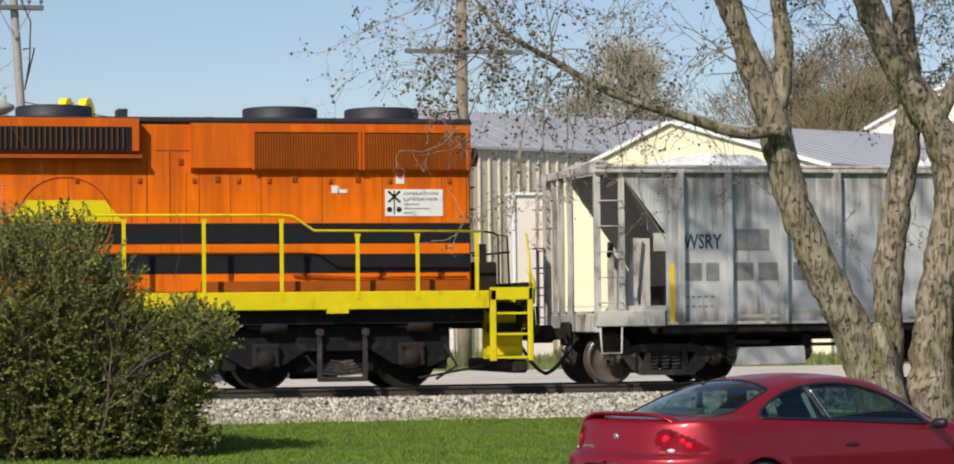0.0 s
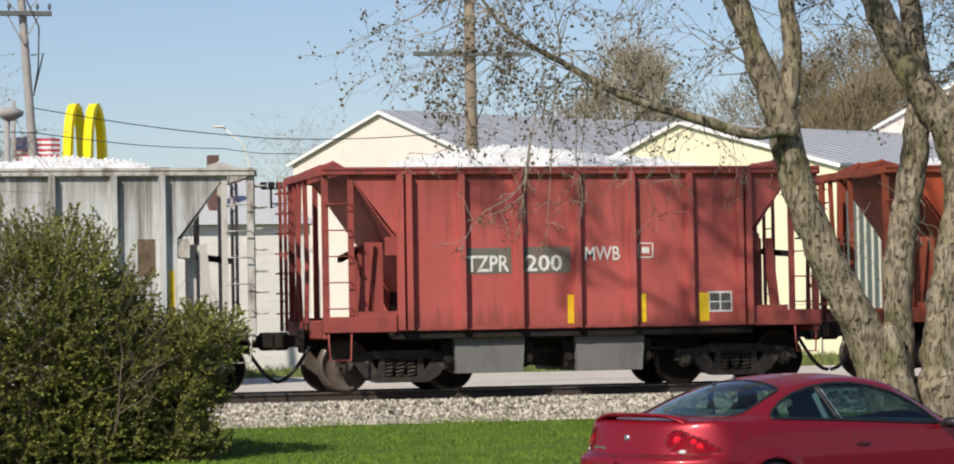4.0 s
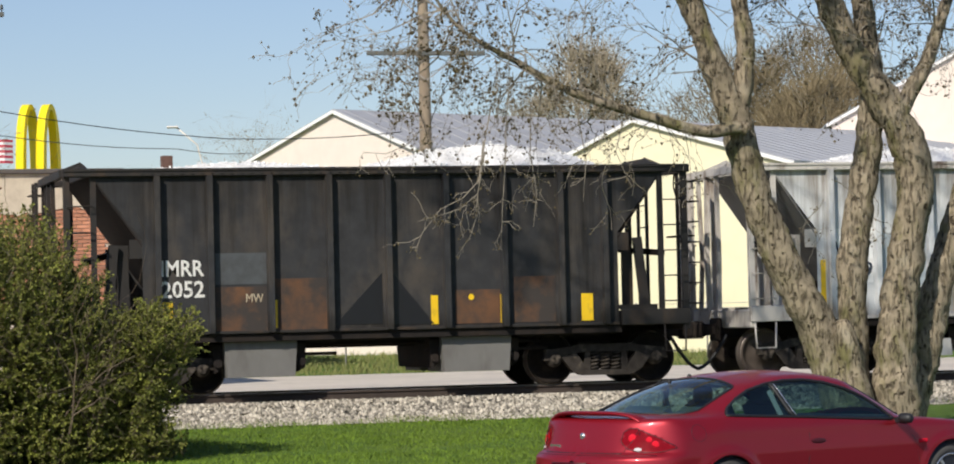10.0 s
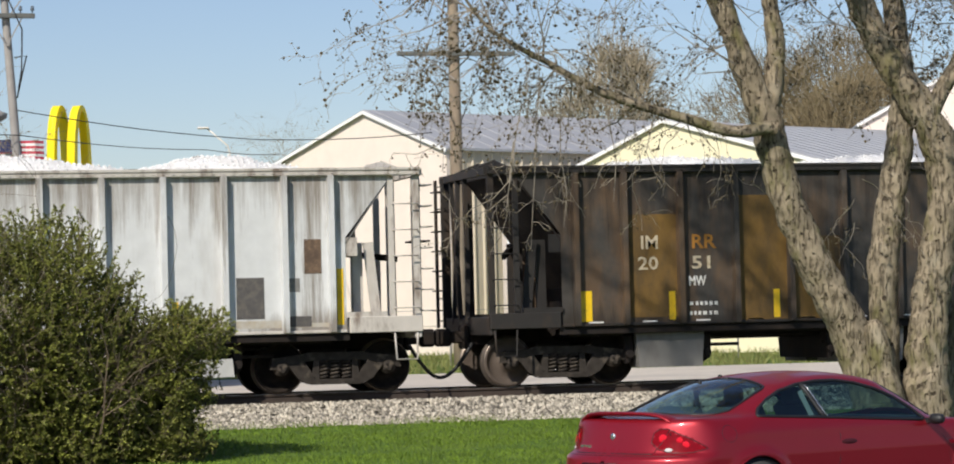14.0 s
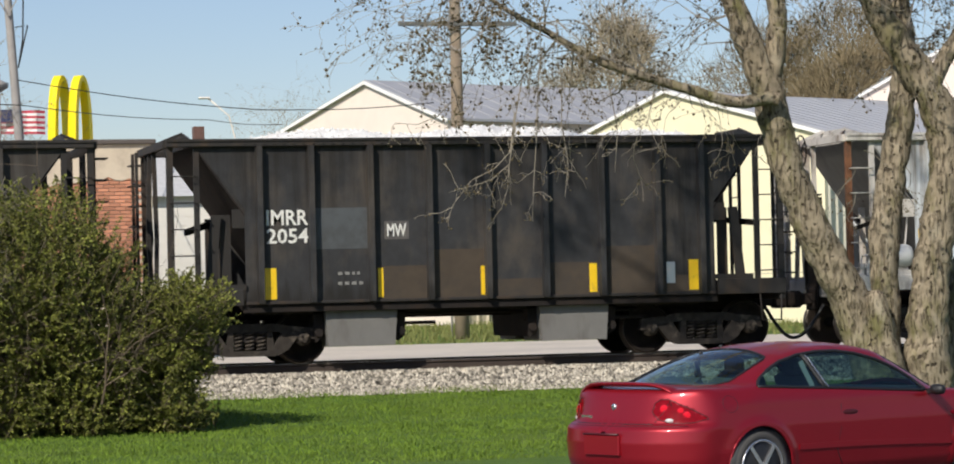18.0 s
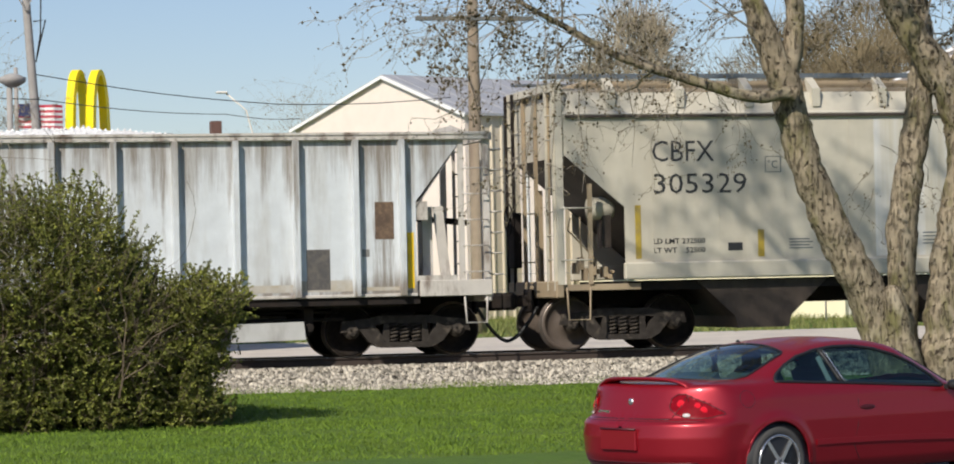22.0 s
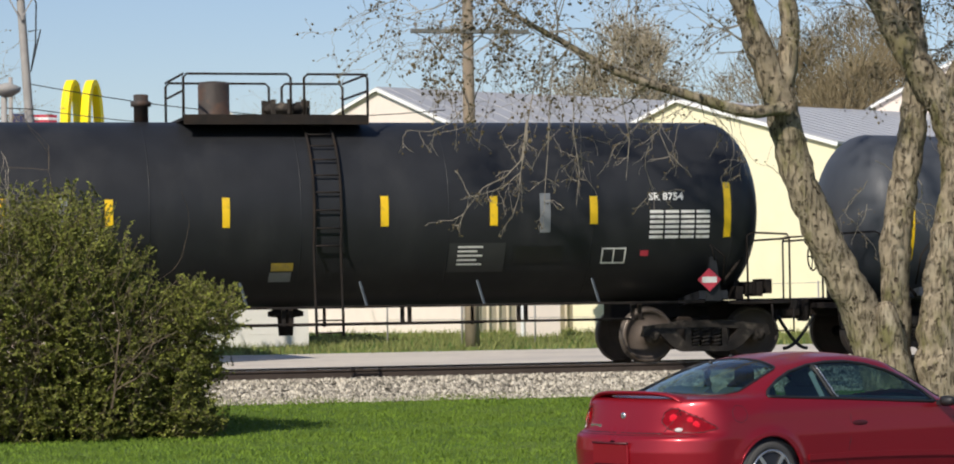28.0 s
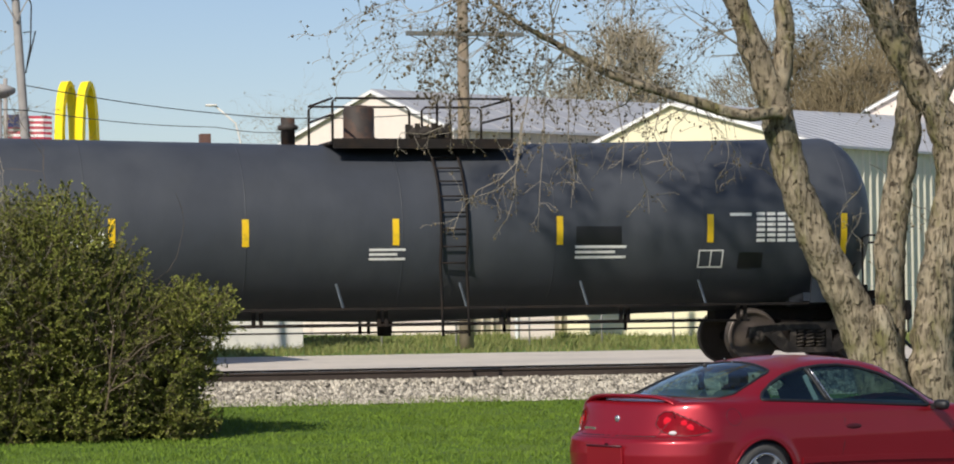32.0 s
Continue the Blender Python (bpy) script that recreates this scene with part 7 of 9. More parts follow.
    # boot lid: cuts, badge, plate shade line, letters, keyhole ledge, exhaust cut
    for s in (-1, 1):
        line("lid_seam", [on_top(x, s * y, -0.003) for x, y in ((-1.62, 0.58), (-1.85, 0.60), (-2.0, 0.60), (-2.08, 0.58))] + [on_tail(s * y, z, -0.003) for y, z in ((0.57, 0.90), (0.53, 0.80), (0.48, 0.715))], 0.005, black_trim)
        line("roof_ditch", [on_top(x, s * y, -0.004) for x, y in ((-0.95, 0.56), (-0.7, 0.565), (-0.3, 0.57), (0.2, 0.56))], 0.004, shade_seam_red)
    line("lid_seam", [on_tail(y, 0.703, -0.002) for y in np.linspace(-0.48, 0.48, 17)], 0.006, black_trim)
    line("bumper_seam", [on_tail(y, 0.687 + 0.0 * y, -0.004) for y in np.linspace(-0.74, 0.74, 25)], 0.005, shade_seam_red)
    # dark line paints the shade along the bumper's crease
    line("crease_shade_line", [on_tail(y, 0.345, -0.002) for y in np.linspace(-0.70, 0.70, 25)], 0.008, shade_seam_red)
    bm = bmesh.new()
    box(bm, -2.352, -2.30, -0.22, 0.22, 0.445, 0.615, 0.008)
    part("plate_panel", bm, red_paint, car, "flat red number-plate panel, empty")
    # dark line paints the shadow along the plate panel's top
    line("plate_shade_line", [Vector((-2.350, y, 0.622)) for y in (-0.22, 0.0, 0.22)], 0.010, shade_seam_red)
    bm = bmesh.new()
    p = on_tail(0, 0.84)
    lathe(bm, (p.x, 0, 0.84), [(0.015, -0.012), (0.030, -0.008), (0.033, 0.02)], 16, "x")
    part("badge", bm, chrome, car, "small round chrome badge")
    for y0, y1, z in ((0.26, 0.44, 0.755),):
        p = on_tail(0.35, z)
        bm = bmesh.new()
        bar(bm, on_tail(y0, z, 0.002), on_tail(y1, z, 0.002), 0.008, 0.022)
        part("letter_bar", bm, chrome, car)
    # rear wing: a bowed blade whose ends sweep down to the boot lid
    bm = bmesh.new()
    rows = []
    for k in range(41):
        v = -1 + 2 * k / 40
        e = abs(v) ** 6
        y = 0.565 * v
        xc, zc = -2.09 + 0.10 * v * v + 0.03 * e, 1.028 - 0.012 * v * v - 0.072 * e
        chord, thick = 0.075 + 0.03 * e, 0.019 + 0.008 * e
        rows.append([bm.verts.new((xc + chord * math.cos(q), y, zc + thick * math.sin(q) + 0.10 * chord * math.cos(q) * -1)) for q in (2 * math.pi * j / 12 for j in range(12))])
    for p, q in zip(rows, rows[1:]):
        for j in range(12):
            bm.faces.new((p[j], p[(j + 1) % 12], q[(j + 1) % 12], q[j])).smooth = True
    bm.faces.new(rows[0])
    bm.faces.new(rows[-1][::-1])
    part("rear_wing", bm, red_paint, car, "dark red rear wing")
    for x, y in ((-0.98, 0.24), (-0.72, 0.26)):
        bm = bmesh.new()
        bmesh.ops.create_uvsphere(bm, u_segments=10, v_segments=6, radius=0.02)
        part("roof_cap", bm, black_trim, car, at=Matrix.Translation(on_top(x, y, 0.004)))
    return car


coupe(pose(9.0, 23.22, -0.73, 0, 0, 23.5))


def saloon_field(x, y, z):
    """Below zero inside the saloon's body."""
    a = np.abs(y)
    top = z - smooth_at(x, (-2.45, -2.2, -1.6, -0.9, 0.3, 1.2, 1.8, 2.2, 2.45), (0.92, 1.02, 1.05, 1.03, 0.98, 0.95, 0.88, 0.78, 0.64)) - 0.03 * (1 - (a / 0.9) ** 2)
    rear = -2.42 + 0.40 * (a / 0.92) ** 3 - x
    front = x - 2.42 + 0.45 * np.clip(z - 0.5, 0, 1) + 0.60 * (a / 0.92) ** 2.6
    side = a - np.interp(z, (0.2, 0.32, 0.50, 0.75, 0.92, 1.05), (0.85, 0.89, 0.92, 0.92, 0.885, 0.82))
    low = smax(0.06, top, rear, front, side, 0.2 - z)
    bow = (a / 0.72) ** 2
    xe = x + 0.36 * bow * np.clip((x + 0.1) / 0.6, 0, 1) - 0.20 * bow * np.clip((-0.5 - x) / 0.5, 0, 1)
    roof = smooth_at(xe, (-2.55, -2.2, -1.75, -1.45, -1.1, -0.75, -0.45, -0.15, 0.15, 0.40, 0.70, 0.95, 1.25, 1.5), (0.45, 0.89, 1.03, 1.125, 1.245, 1.355, 1.405, 1.418, 1.408, 1.380, 1.285, 1.165, 1.00, 0.85))
    wall = (a - (0.845 - 0.52 * (z - 0.95) - 0.35 * np.clip(z - 1.20, 0, 1) ** 2)) * 0.88
    return -smax(0.05, -low, -smax(0.08, (z - roof + 0.045 * (a / 0.6) ** 2) * 0.88, wall, 0.88 - z))


def saloon():
    """The dark blue saloon that drives by."""
    car = thing("passing_saloon", "dark blue four-door saloon driving past", "car")
    door_glass = [(0.78, 0.985), (0.55, 1.10), (0.25, 1.22), (0.02, 1.29), (-0.20, 1.325), (-0.40, 1.332), (-0.64, 1.322), (-0.80, 1.295), (-0.92, 1.22), (-1.02, 1.10), (-1.0, 1.06), (-0.5, 1.03)]
    screen = [(0.44, 0.0), (0.40, 0.30), (0.28, 0.55), (0.55, 0.66), (0.80, 0.74), (1.05, 0.60), (1.20, 0.30), (1.24, 0.0)]
    back = [(-1.62, 0.0), (-1.58, 0.35), (-1.42, 0.62), (-1.15, 0.62), (-0.95, 0.54), (-0.88, 0.30), (-0.86, 0.0)]

    def on_side(x, z, s, lift=0.0):
        lo, hi = 0.2, 1.1
        for k in range(15):
            mid = (lo + hi) / 2
            lo, hi = (mid, hi) if saloon_field(np.array(x), np.array(mid), np.array(z)) < 0 else (lo, mid)
        return Vector((x, s * (lo + lift), z))
    for inset, du, turns in ((0.0, 0.025, 220), (0.035, 0.06, 100)):
        pts = coupe_shell(inset, du, turns, saloon_field)
        c = (pts[:-1] + pts[1:]) / 2
        c = (c + np.roll(c, -1, 1)) / 2
        x, y, z = c[..., 0], c[..., 1], c[..., 2]
        gs = inside(x, z, door_glass) & (np.abs(y) > 0.45)
        gf = inside(x, y, screen + [(p, -q) for p, q in screen[::-1]]) & (z > 0.97)
        gr = inside(x, y, back + [(p, -q) for p, q in back[::-1]]) & (z > 1.06)
        arch = (np.minimum(np.hypot(x + 1.4, z - 0.33), np.hypot(x - 1.4, z - 0.33)) < 0.37) & (np.abs(y) > 0.55)
        rest = ~(gs | gf | gr | arch)
        if inset:
            part("cabin_lining", grid_mesh("cabin_lining", pts, rest, seat_cloth), None, car, "dark cabin lining")
        else:
            part("body", grid_mesh("body", pts, rest, blue_paint), None, car)
            part("windscreen", grid_mesh("windscreen", pts, gf, dark_glass), None, car, "tinted windscreen")
            part("rear_window", grid_mesh("rear_window", pts, gr, dark_glass), None, car)
            for s in (-1, 1):
                part("side_window", grid_mesh("side_window", pts, gs & (y * s > 0), dark_glass), None, car, "dark tinted side windows")
    for s in (-1, 1):
        bm = bmesh.new()
        loop = [(p[0] + (q[0] - p[0]) * k / 4, p[1] + (q[1] - p[1]) * k / 4) for p, q in zip(door_glass, door_glass[1:] + door_glass[:1]) for k in range(4)]
        loop = [on_side(x, z, s, 0.002) for x, z in loop]
        tube(bm, loop + loop[:2], 0.013, 6, False)
        part("window_trim", bm, chrome, car, "bright chrome window trim")
        for x0, x1, r, mat in ((-0.22, -0.26, 0.024, black_trim), (-0.80, -0.70, 0.012, chrome)):
            bm = bmesh.new()
            tube(bm, [on_side(x0 + (x1 - x0) * k / 5, 1.02 + 0.30 * k / 5, s, 0.004) for k in range(6)], r, 6)
            part("door_pillar", bm, mat, car)
        bm = bmesh.new()
        lathe(bm, (0.62, s * 1.00, 1.03), [(0.02, -0.12), (0.07, -0.09), (0.08, 0.0), (0.07, 0.08), (0.02, 0.11)], 14)
        bar(bm, (0.64, s * 0.80, 0.98), (0.63, s * 0.95, 1.0), 0.08, 0.05)
        part("wing_mirror", bm, chrome, car, "pale wing mirror")
        for x in (-1.4, 1.4):
            bm = bmesh.new()
            lathe(bm, (x, s * 0.74, 0.33), [(0.38, -0.16), (0.38, 0.158), (0.02, 0.16)] if s > 0 else [(0.02, -0.16), (0.38, -0.158), (0.38, 0.16)], 30)
            part("wheel_arch", bm, black_trim, car)
            alloy_wheel(car, x, s * 0.81, 0.325, s)
        for x in (-0.05, -0.95):
            bm = bmesh.new()
            bar(bm, (x + 0.1, s * 0.38, 0.65), (x - 0.08, s * 0.38, 1.14), 0.46, 0.12, (1, 0, 0))
            part("seat", bm, seat_cloth, car)
    return car


SEDAN.append(saloon())

# ---- plants ----


def bark_material():
    """Flaking bark: tan and grey plates, olive lichen, dark pits and cracks drawn out along the stem."""
    m = material("flaking_bark", (0.275, 0.228, 0.160), 0.95, 0, 0.40, 7, stain=(0.165, 0.150, 0.070), stain_scale=2.6, stain_low=0.52, stain_high=0.66, streak=2.0, spec=0.1)
    nt = m.node_tree
    b = nt.nodes["Principled BSDF"]
    tc = nt.nodes.new("ShaderNodeTexCoord")
    out = b.inputs["Base Color"].links[0].from_socket
    heights = []
    for kind, scale, stretch, lo, hi, colour, most in (("ShaderNodeTexNoise", 15.0, 0.75, 0.60, 0.68, (0.045, 0.034, 0.025), 0.95), ("ShaderNodeTexNoise", 26.0, 0.22, 0.50, 0.66, (0.085, 0.068, 0.048), 0.85),
                                                       ("ShaderNodeTexNoise", 4.5, 0.6, 0.56, 0.72, (0.36, 0.315, 0.235), 0.7)):
        mp, tx, rg, mx = (nt.nodes.new(k) for k in ("ShaderNodeMapping", kind, "ShaderNodeMapRange", "ShaderNodeMix"))
        mp.inputs["Scale"].default_value = (1, 1, stretch)
        tx.inputs["Scale"].default_value = scale
        nt.links.new(tc.outputs["Object"], mp.inputs["Vector"])
        nt.links.new(mp.outputs["Vector"], tx.inputs["Vector"])
        tx.inputs["Detail"].default_value = 5
        rg.inputs["From Min"].default_value, rg.inputs["From Max"].default_value, rg.inputs["To Max"].default_value = lo, hi, most
        nt.links.new(tx.outputs["Fac"], rg.inputs["Value"])
        mx.data_type = "RGBA"
        nt.links.new(rg.outputs["Result"], mx.inputs["Factor"])
        nt.links.new(out, mx.inputs["A"])
        mx.inputs["B"].default_value = (*colour, 1)
        out = mx.outputs["Result"]
        heights.append(rg.outputs["Result"])
    nt.links.new(out, b.inputs["Base Color"])
    add, inv, bp = nt.nodes.new("ShaderNodeMath"), nt.nodes.new("ShaderNodeMath"), nt.nodes.new("ShaderNodeBump")
    nt.links.new(heights[0], add.inputs[0])
    nt.links.new(heights[1], add.inputs[1])
    inv.operation, inv.inputs[0].default_value = "SUBTRACT", 1.0
    nt.links.new(add.outputs[0], inv.inputs[1])
    bp.inputs["Strength"].default_value, bp.inputs["Distance"].default_value = 0.9, 0.025
    nt.links.new(inv.outputs[0], bp.inputs["Height"])
    nt.links.new(bp.outputs["Normal"], b.inputs["Normal"])
    return m


bark = bark_material()
twig_mat = material("grey_twigs", (0.27, 0.235, 0.185), 0.9, 0, 0.2, 6, spec=0.2)
bud_mat = material("brown_buds", (0.12, 0.094, 0.052), 0.85, 0, 0.2, 6, island=0.45, spec=0.2)
leaf_mat = material("bush_leaves", (0.160, 0.172, 0.030), 0.6, 0, 0.3, 1.4, island=0.6, spec=0.3)
leaf_mat.node_tree.nodes["Principled BSDF"].inputs["Subsurface Weight"].default_value = 0.0
stem_mat = material("bush_stems", (0.13, 0.100, 0.072), 0.9, 0, 0.2, 6, spec=0.2)


class Soup:
    """Vertices and faces gathered for one mesh."""

    def __init__(self):
        self.v, self.f = [], []

    def tube(self, pts, rs, seg=4):
        n0 = len(self.v)
        n = None
        for i, p in enumerate(pts):
            d = (pts[min(i + 1, len(pts) - 1)] - pts[max(i - 1, 0)]).normalized()
            if n is None:
                n = d.orthogonal().normalized()
            n = (n - d * n.dot(d)).normalized()
            m = d.cross(n)
            for k in range(seg):
                a = 2 * math.pi * k / seg
                self.v.append(p + (n * math.cos(a) + m * math.sin(a)) * rs[i])
        for i in range(len(pts) - 1):
            for k in range(seg):
                a, b = n0 + i * seg, n0 + (i + 1) * seg
                self.f.append((a + k, a + (k + 1) % seg, b + (k + 1) % seg, b + k))

    def leaf(self, p, way, side, size):
        n0 = len(self.v)
        up = way.cross(side) * 0.25
        self.v += [p, p + way * size * 0.5 + side * size * 0.30 + up * size * 0.5, p + way * size, p + way * size * 0.5 - side * size * 0.30 + up * size * 0.5]
        self.f.append((n0, n0 + 1, n0 + 2))
        self.f.append((n0, n0 + 2, n0 + 3))

    def lump(self, p, r, rnd):
        n0 = len(self.v)
        for s in ((1, 0, 0), (-1, 0, 0), (0, 1, 0), (0, -1, 0), (0, 0, 1), (0, 0, -1)):
            self.v.append(p + Vector(s) * r * rnd.uniform(0.5, 1.4))
        for f in ((0, 2, 4), (2, 1, 4), (1, 3, 4), (3, 0, 4), (2, 0, 5), (1, 2, 5), (3, 1, 5), (0, 3, 5)):
            self.f.append(tuple(n0 + q for q in f))

    def mesh(self, name, mat, smooth=False):
        me = bpy.data.meshes.new(name)
        me.from_pydata([tuple(v) for v in self.v], [], self.f)
        me.materials.append(mat)
        if smooth:
            for p in me.polygons:
                p.use_smooth = True
        return me


def aim(rnd, way, spread):
    d = Vector((rnd.gauss(0, 1), rnd.gauss(0, 1), rnd.gauss(0, 1)))
    return (way + d * spread).normalized()


def grow(soup, buds, rnd, p, way, length, r, depth, droop, bud_r, bud_p, kids=3, segs=5, wob=0.22):
    """A branch that bends, tapers and forks."""
    pts, rs = [p.copy()], [r]
    for k in range(segs):
        way = aim(rnd, way, wob)
        way.z += droop * (1 if depth < 3 else 0.4)
        way.normalize()
        p = p + way * length / segs
        pts.append(p.copy())
        rs.append(max(0.003, r * (1 - 0.75 * (k + 1) / segs)))
    soup.tube(pts, rs, 5 if r > 0.03 else 3)
    if depth <= 1:
        for q in pts[1:]:
            if rnd.random() < bud_p:
                buds.lump(q + Vector((rnd.uniform(-1, 1), rnd.uniform(-1, 1), rnd.uniform(-1, 1))) * 0.04, bud_r * rnd.uniform(0.6, 1.3), rnd)
    if depth > 0:
        for k in range(kids):
            i = rnd.randrange(1, len(pts))
            grow(soup, buds, rnd, pts[i], aim(rnd, (pts[i] - pts[i - 1]).normalized(), 0.65), length * rnd.uniform(0.45, 0.75), rs[i] * 0.75,
                 depth - 1, droop, bud_r, bud_p, kids, segs, wob)


def limb(pts, rs, seed, seg=14, rough=0.10):
    """A thick limb through points with a knotty surface."""
    fine, fr = [], []
    pts = [Vector(p) for p in pts]
    for i in range(len(pts) - 1):
        p0, p1, p2, p3 = pts[max(i - 1, 0)], pts[i], pts[i + 1], pts[min(i + 2, len(pts) - 1)]
        n = max(3, int((p2 - p1).length / 0.06))
        for k in range(n):
            t = k / n
            fine.append(0.5 * ((2 * p1) + (p2 - p0) * t + (2 * p0 - 5 * p1 + 4 * p2 - p3) * t * t + (3 * p1 - p0 - 3 * p2 + p3) * t ** 3))
            fr.append(rs[i] + (rs[i + 1] - rs[i]) * t)
    fine.append(pts[-1])
    fr.append(rs[-1])
    s = Soup()
    s.tube(fine, fr, seg)
    for i, v in enumerate(s.v):
        c = fine[i // seg]
        r = fr[i // seg]
        d = v - c
        s.v[i] = c + d * (1 + rough * noise.noise(v * 4 + Vector((seed, 0, 0))) + 0.45 * rough * noise.noise(v * 12 + Vector((seed, 0, 0))) + 0.30 * rough * noise.noise(v * 27 + Vector((seed, 0, 0))))
    return s, fine, fr


TREE_Y = 33.0
tree = thing("lawn_tree", "old multi-stemmed tree with flaking bark and budding twigs", "tree")


def pairs(y, text):
    """Points from a row of x and z at one distance."""
    v = [float(q) for q in text.split()]
    return [(v[k], y, v[k + 1]) for k in range(0, len(v), 2)]


STEMS = [
    # left stem, its fork, the two right stems, the leaning one
    (pairs(33.0, "14.15 -.72  13.76 .14  13.49 .84  13.08 1.62  12.74 2.39  12.52 3.15  12.42 3.61  12.19 4.15  11.99 4.68  11.6 5.7  11.1 7.0"),
     [0.38, 0.29, 0.245, 0.225, 0.21, 0.205, 0.20, 0.165, 0.15, 0.13, 0.10]),
    (pairs(32.97, "12.42 3.50  12.53 4.00  12.58 4.45  12.56 4.68  12.5 5.6  12.7 6.8"), [0.15, 0.125, 0.12, 0.115, 0.10, 0.07]),
    (pairs(33.15, "14.06 -.72  13.96 .14  14.01 .83  14.01 1.6  14.13 2.37  14.27 3.14  14.37 3.76  14.35 4.23  14.30 4.69  14.2 6.0  14.4 7.4"),
     [0.34, 0.23, 0.19, 0.185, 0.18, 0.175, 0.165, 0.155, 0.145, 0.12, 0.08]),
    (pairs(32.9, "14.48 -.73  14.46 .12  14.50 .82  14.62 1.59  14.76 2.36  14.79 2.98  14.52 3.60  14.10 4.23  13.84 4.69  13.4 5.8  12.9 7.0"),
     [0.40, 0.30, 0.245, 0.23, 0.225, 0.23, 0.22, 0.19, 0.175, 0.14, 0.09]),
    (pairs(33.3, "14.55 -.72  14.80 -.16  14.96 .33  15.10 .80  15.27 1.45  15.42 1.9  15.85 3.2  16.3 5.0  16.5 6.6"), [0.34, 0.25, 0.22, 0.225, 0.20, 0.18, 0.14, 0.10, 0.06]),
    # short rounded stump between them
    (pairs(32.78, "13.92 -.72  13.86 0  13.77 .55  13.71 .93  13.70 1.0"), [0.30, 0.22, 0.17, 0.12, 0.03]),
    # long low bough to the left
    (pairs(32.7, "12.45 3.40  12.31 3.42  12.01 3.37  11.73 3.40  11.26 3.54  10.82 3.66  10.23 3.85  9.85 4.04  9.46 4.26  9.16 4.41  8.85 4.60  8.63 4.82  8.3 5.3"),
     [0.09, 0.085, 0.078, 0.072, 0.064, 0.057, 0.050, 0.044, 0.038, 0.032, 0.026, 0.02, 0.012]),
    (pairs(32.8, "14.52 3.50  14.71 3.84  14.96 4.23  15.14 4.69  15.5 5.6"), [0.13, 0.11, 0.095, 0.08, 0.05]),
]
twigs, buds = Soup(), Soup()
rnd = random.Random(21)
for i, (pts, rs) in enumerate(STEMS):
    s, fine, fr = limb(pts, rs, i, 26 if i < 6 else 12, 0.20 if i < 6 else 0.10)
    part("trunk" if i < 6 else "bough", s.mesh("trunk", bark, True), None, tree, "mottled grey-brown bark")
    n = len(fine)
    for k in range(14 if i in (0, 1, 3) else 22 if i == 6 else 0 if i == 5 else 8):
        q = rnd.randrange(int(n * (0.55 if i != 6 else 0.25)), n)
        if i != 6 and fine[q].z < 3.9:
            continue
        way = aim(rnd, Vector((-0.5 if i in (0, 6) else 0, 0, 0.45 if k % 2 or i != 6 else -0.25)), 0.7)
        grow(twigs, buds, rnd, fine[q], way, rnd.uniform(0.6, 1.4), 0.017, 3, -0.06, 0.017, 0.35, 3, 5)
# sprays against the sky (x from, x to, z from, z to, how many, droop, way, bud)
for x0, x1, z0, z1, num, dr, wy, bd in ((8.1, 9.3, 4.3, 5.3, 20, -0.14, -0.5, 0.021), (8.7, 10.2, 4.1, 5.4, 15, -0.12, -0.4, 0.019), (9.6, 12.2, 4.4, 6.0, 14, -0.08, -0.3, 0.017),
                                         (12.6, 15.8, 4.2, 5.6, 16, -0.06, 0.1, 0.016), (7.9, 8.6, 3.9, 4.6, 4, -0.12, -0.4, 0.02)):
    for k in range(num):
        p = Vector((rnd.uniform(x0, x1), rnd.uniform(31.3, 33.2), rnd.uniform(z0, z1)))
        grow(twigs, buds, rnd, p, aim(rnd, Vector((wy, 0, -0.25)), 0.5), rnd.uniform(0.6, 1.1), 0.007, 2, dr, bd, 0.50, 3, 5)
# fine sprays that hang before the train
for x0, x1, z0, z1, num in ((8.9, 10.2, 3.1, 3.7, 2), (10.2, 11.6, 2.9, 3.5, 4), (12.9, 13.9, 2.2, 3.0, 4)):
    for k in range(num):
        p = Vector((rnd.uniform(x0, x1), rnd.uniform(31.6, 32.4), rnd.uniform(z0, z1)))
        grow(twigs, buds, rnd, p, aim(rnd, Vector((-0.1, 0, -0.8)), 0.4), rnd.uniform(0.5, 0.95), 0.007, 2, -0.16, 0.012, 0.5, 2, 6, 0.34)
# the low spray that dangles lit before the train
SPRAYS = ("9.17 3.90  9.12 3.4  9.09 2.85  9.05 2.4  9.02 1.95", "8.95 3.6  8.87 3.22  8.77 2.6  8.55 2.42  8.32 2.35  8.03 2.28", "8.87 3.22  8.80 2.75  8.60 2.55  8.32 2.42  8.10 2.15  8.00 1.93",
          "8.9 3.1  8.80 2.6  8.77 2.3  8.68 2.05", "9.5 3.7  9.48 3.1  9.55 2.6  9.50 2.2", "10.1 3.6  10.2 3.0  10.15 2.5", "10.7 3.5  10.6 3.1  10.75 2.75", "8.2 3.4  8.0 3.2  7.75 3.1  7.5 3.12")
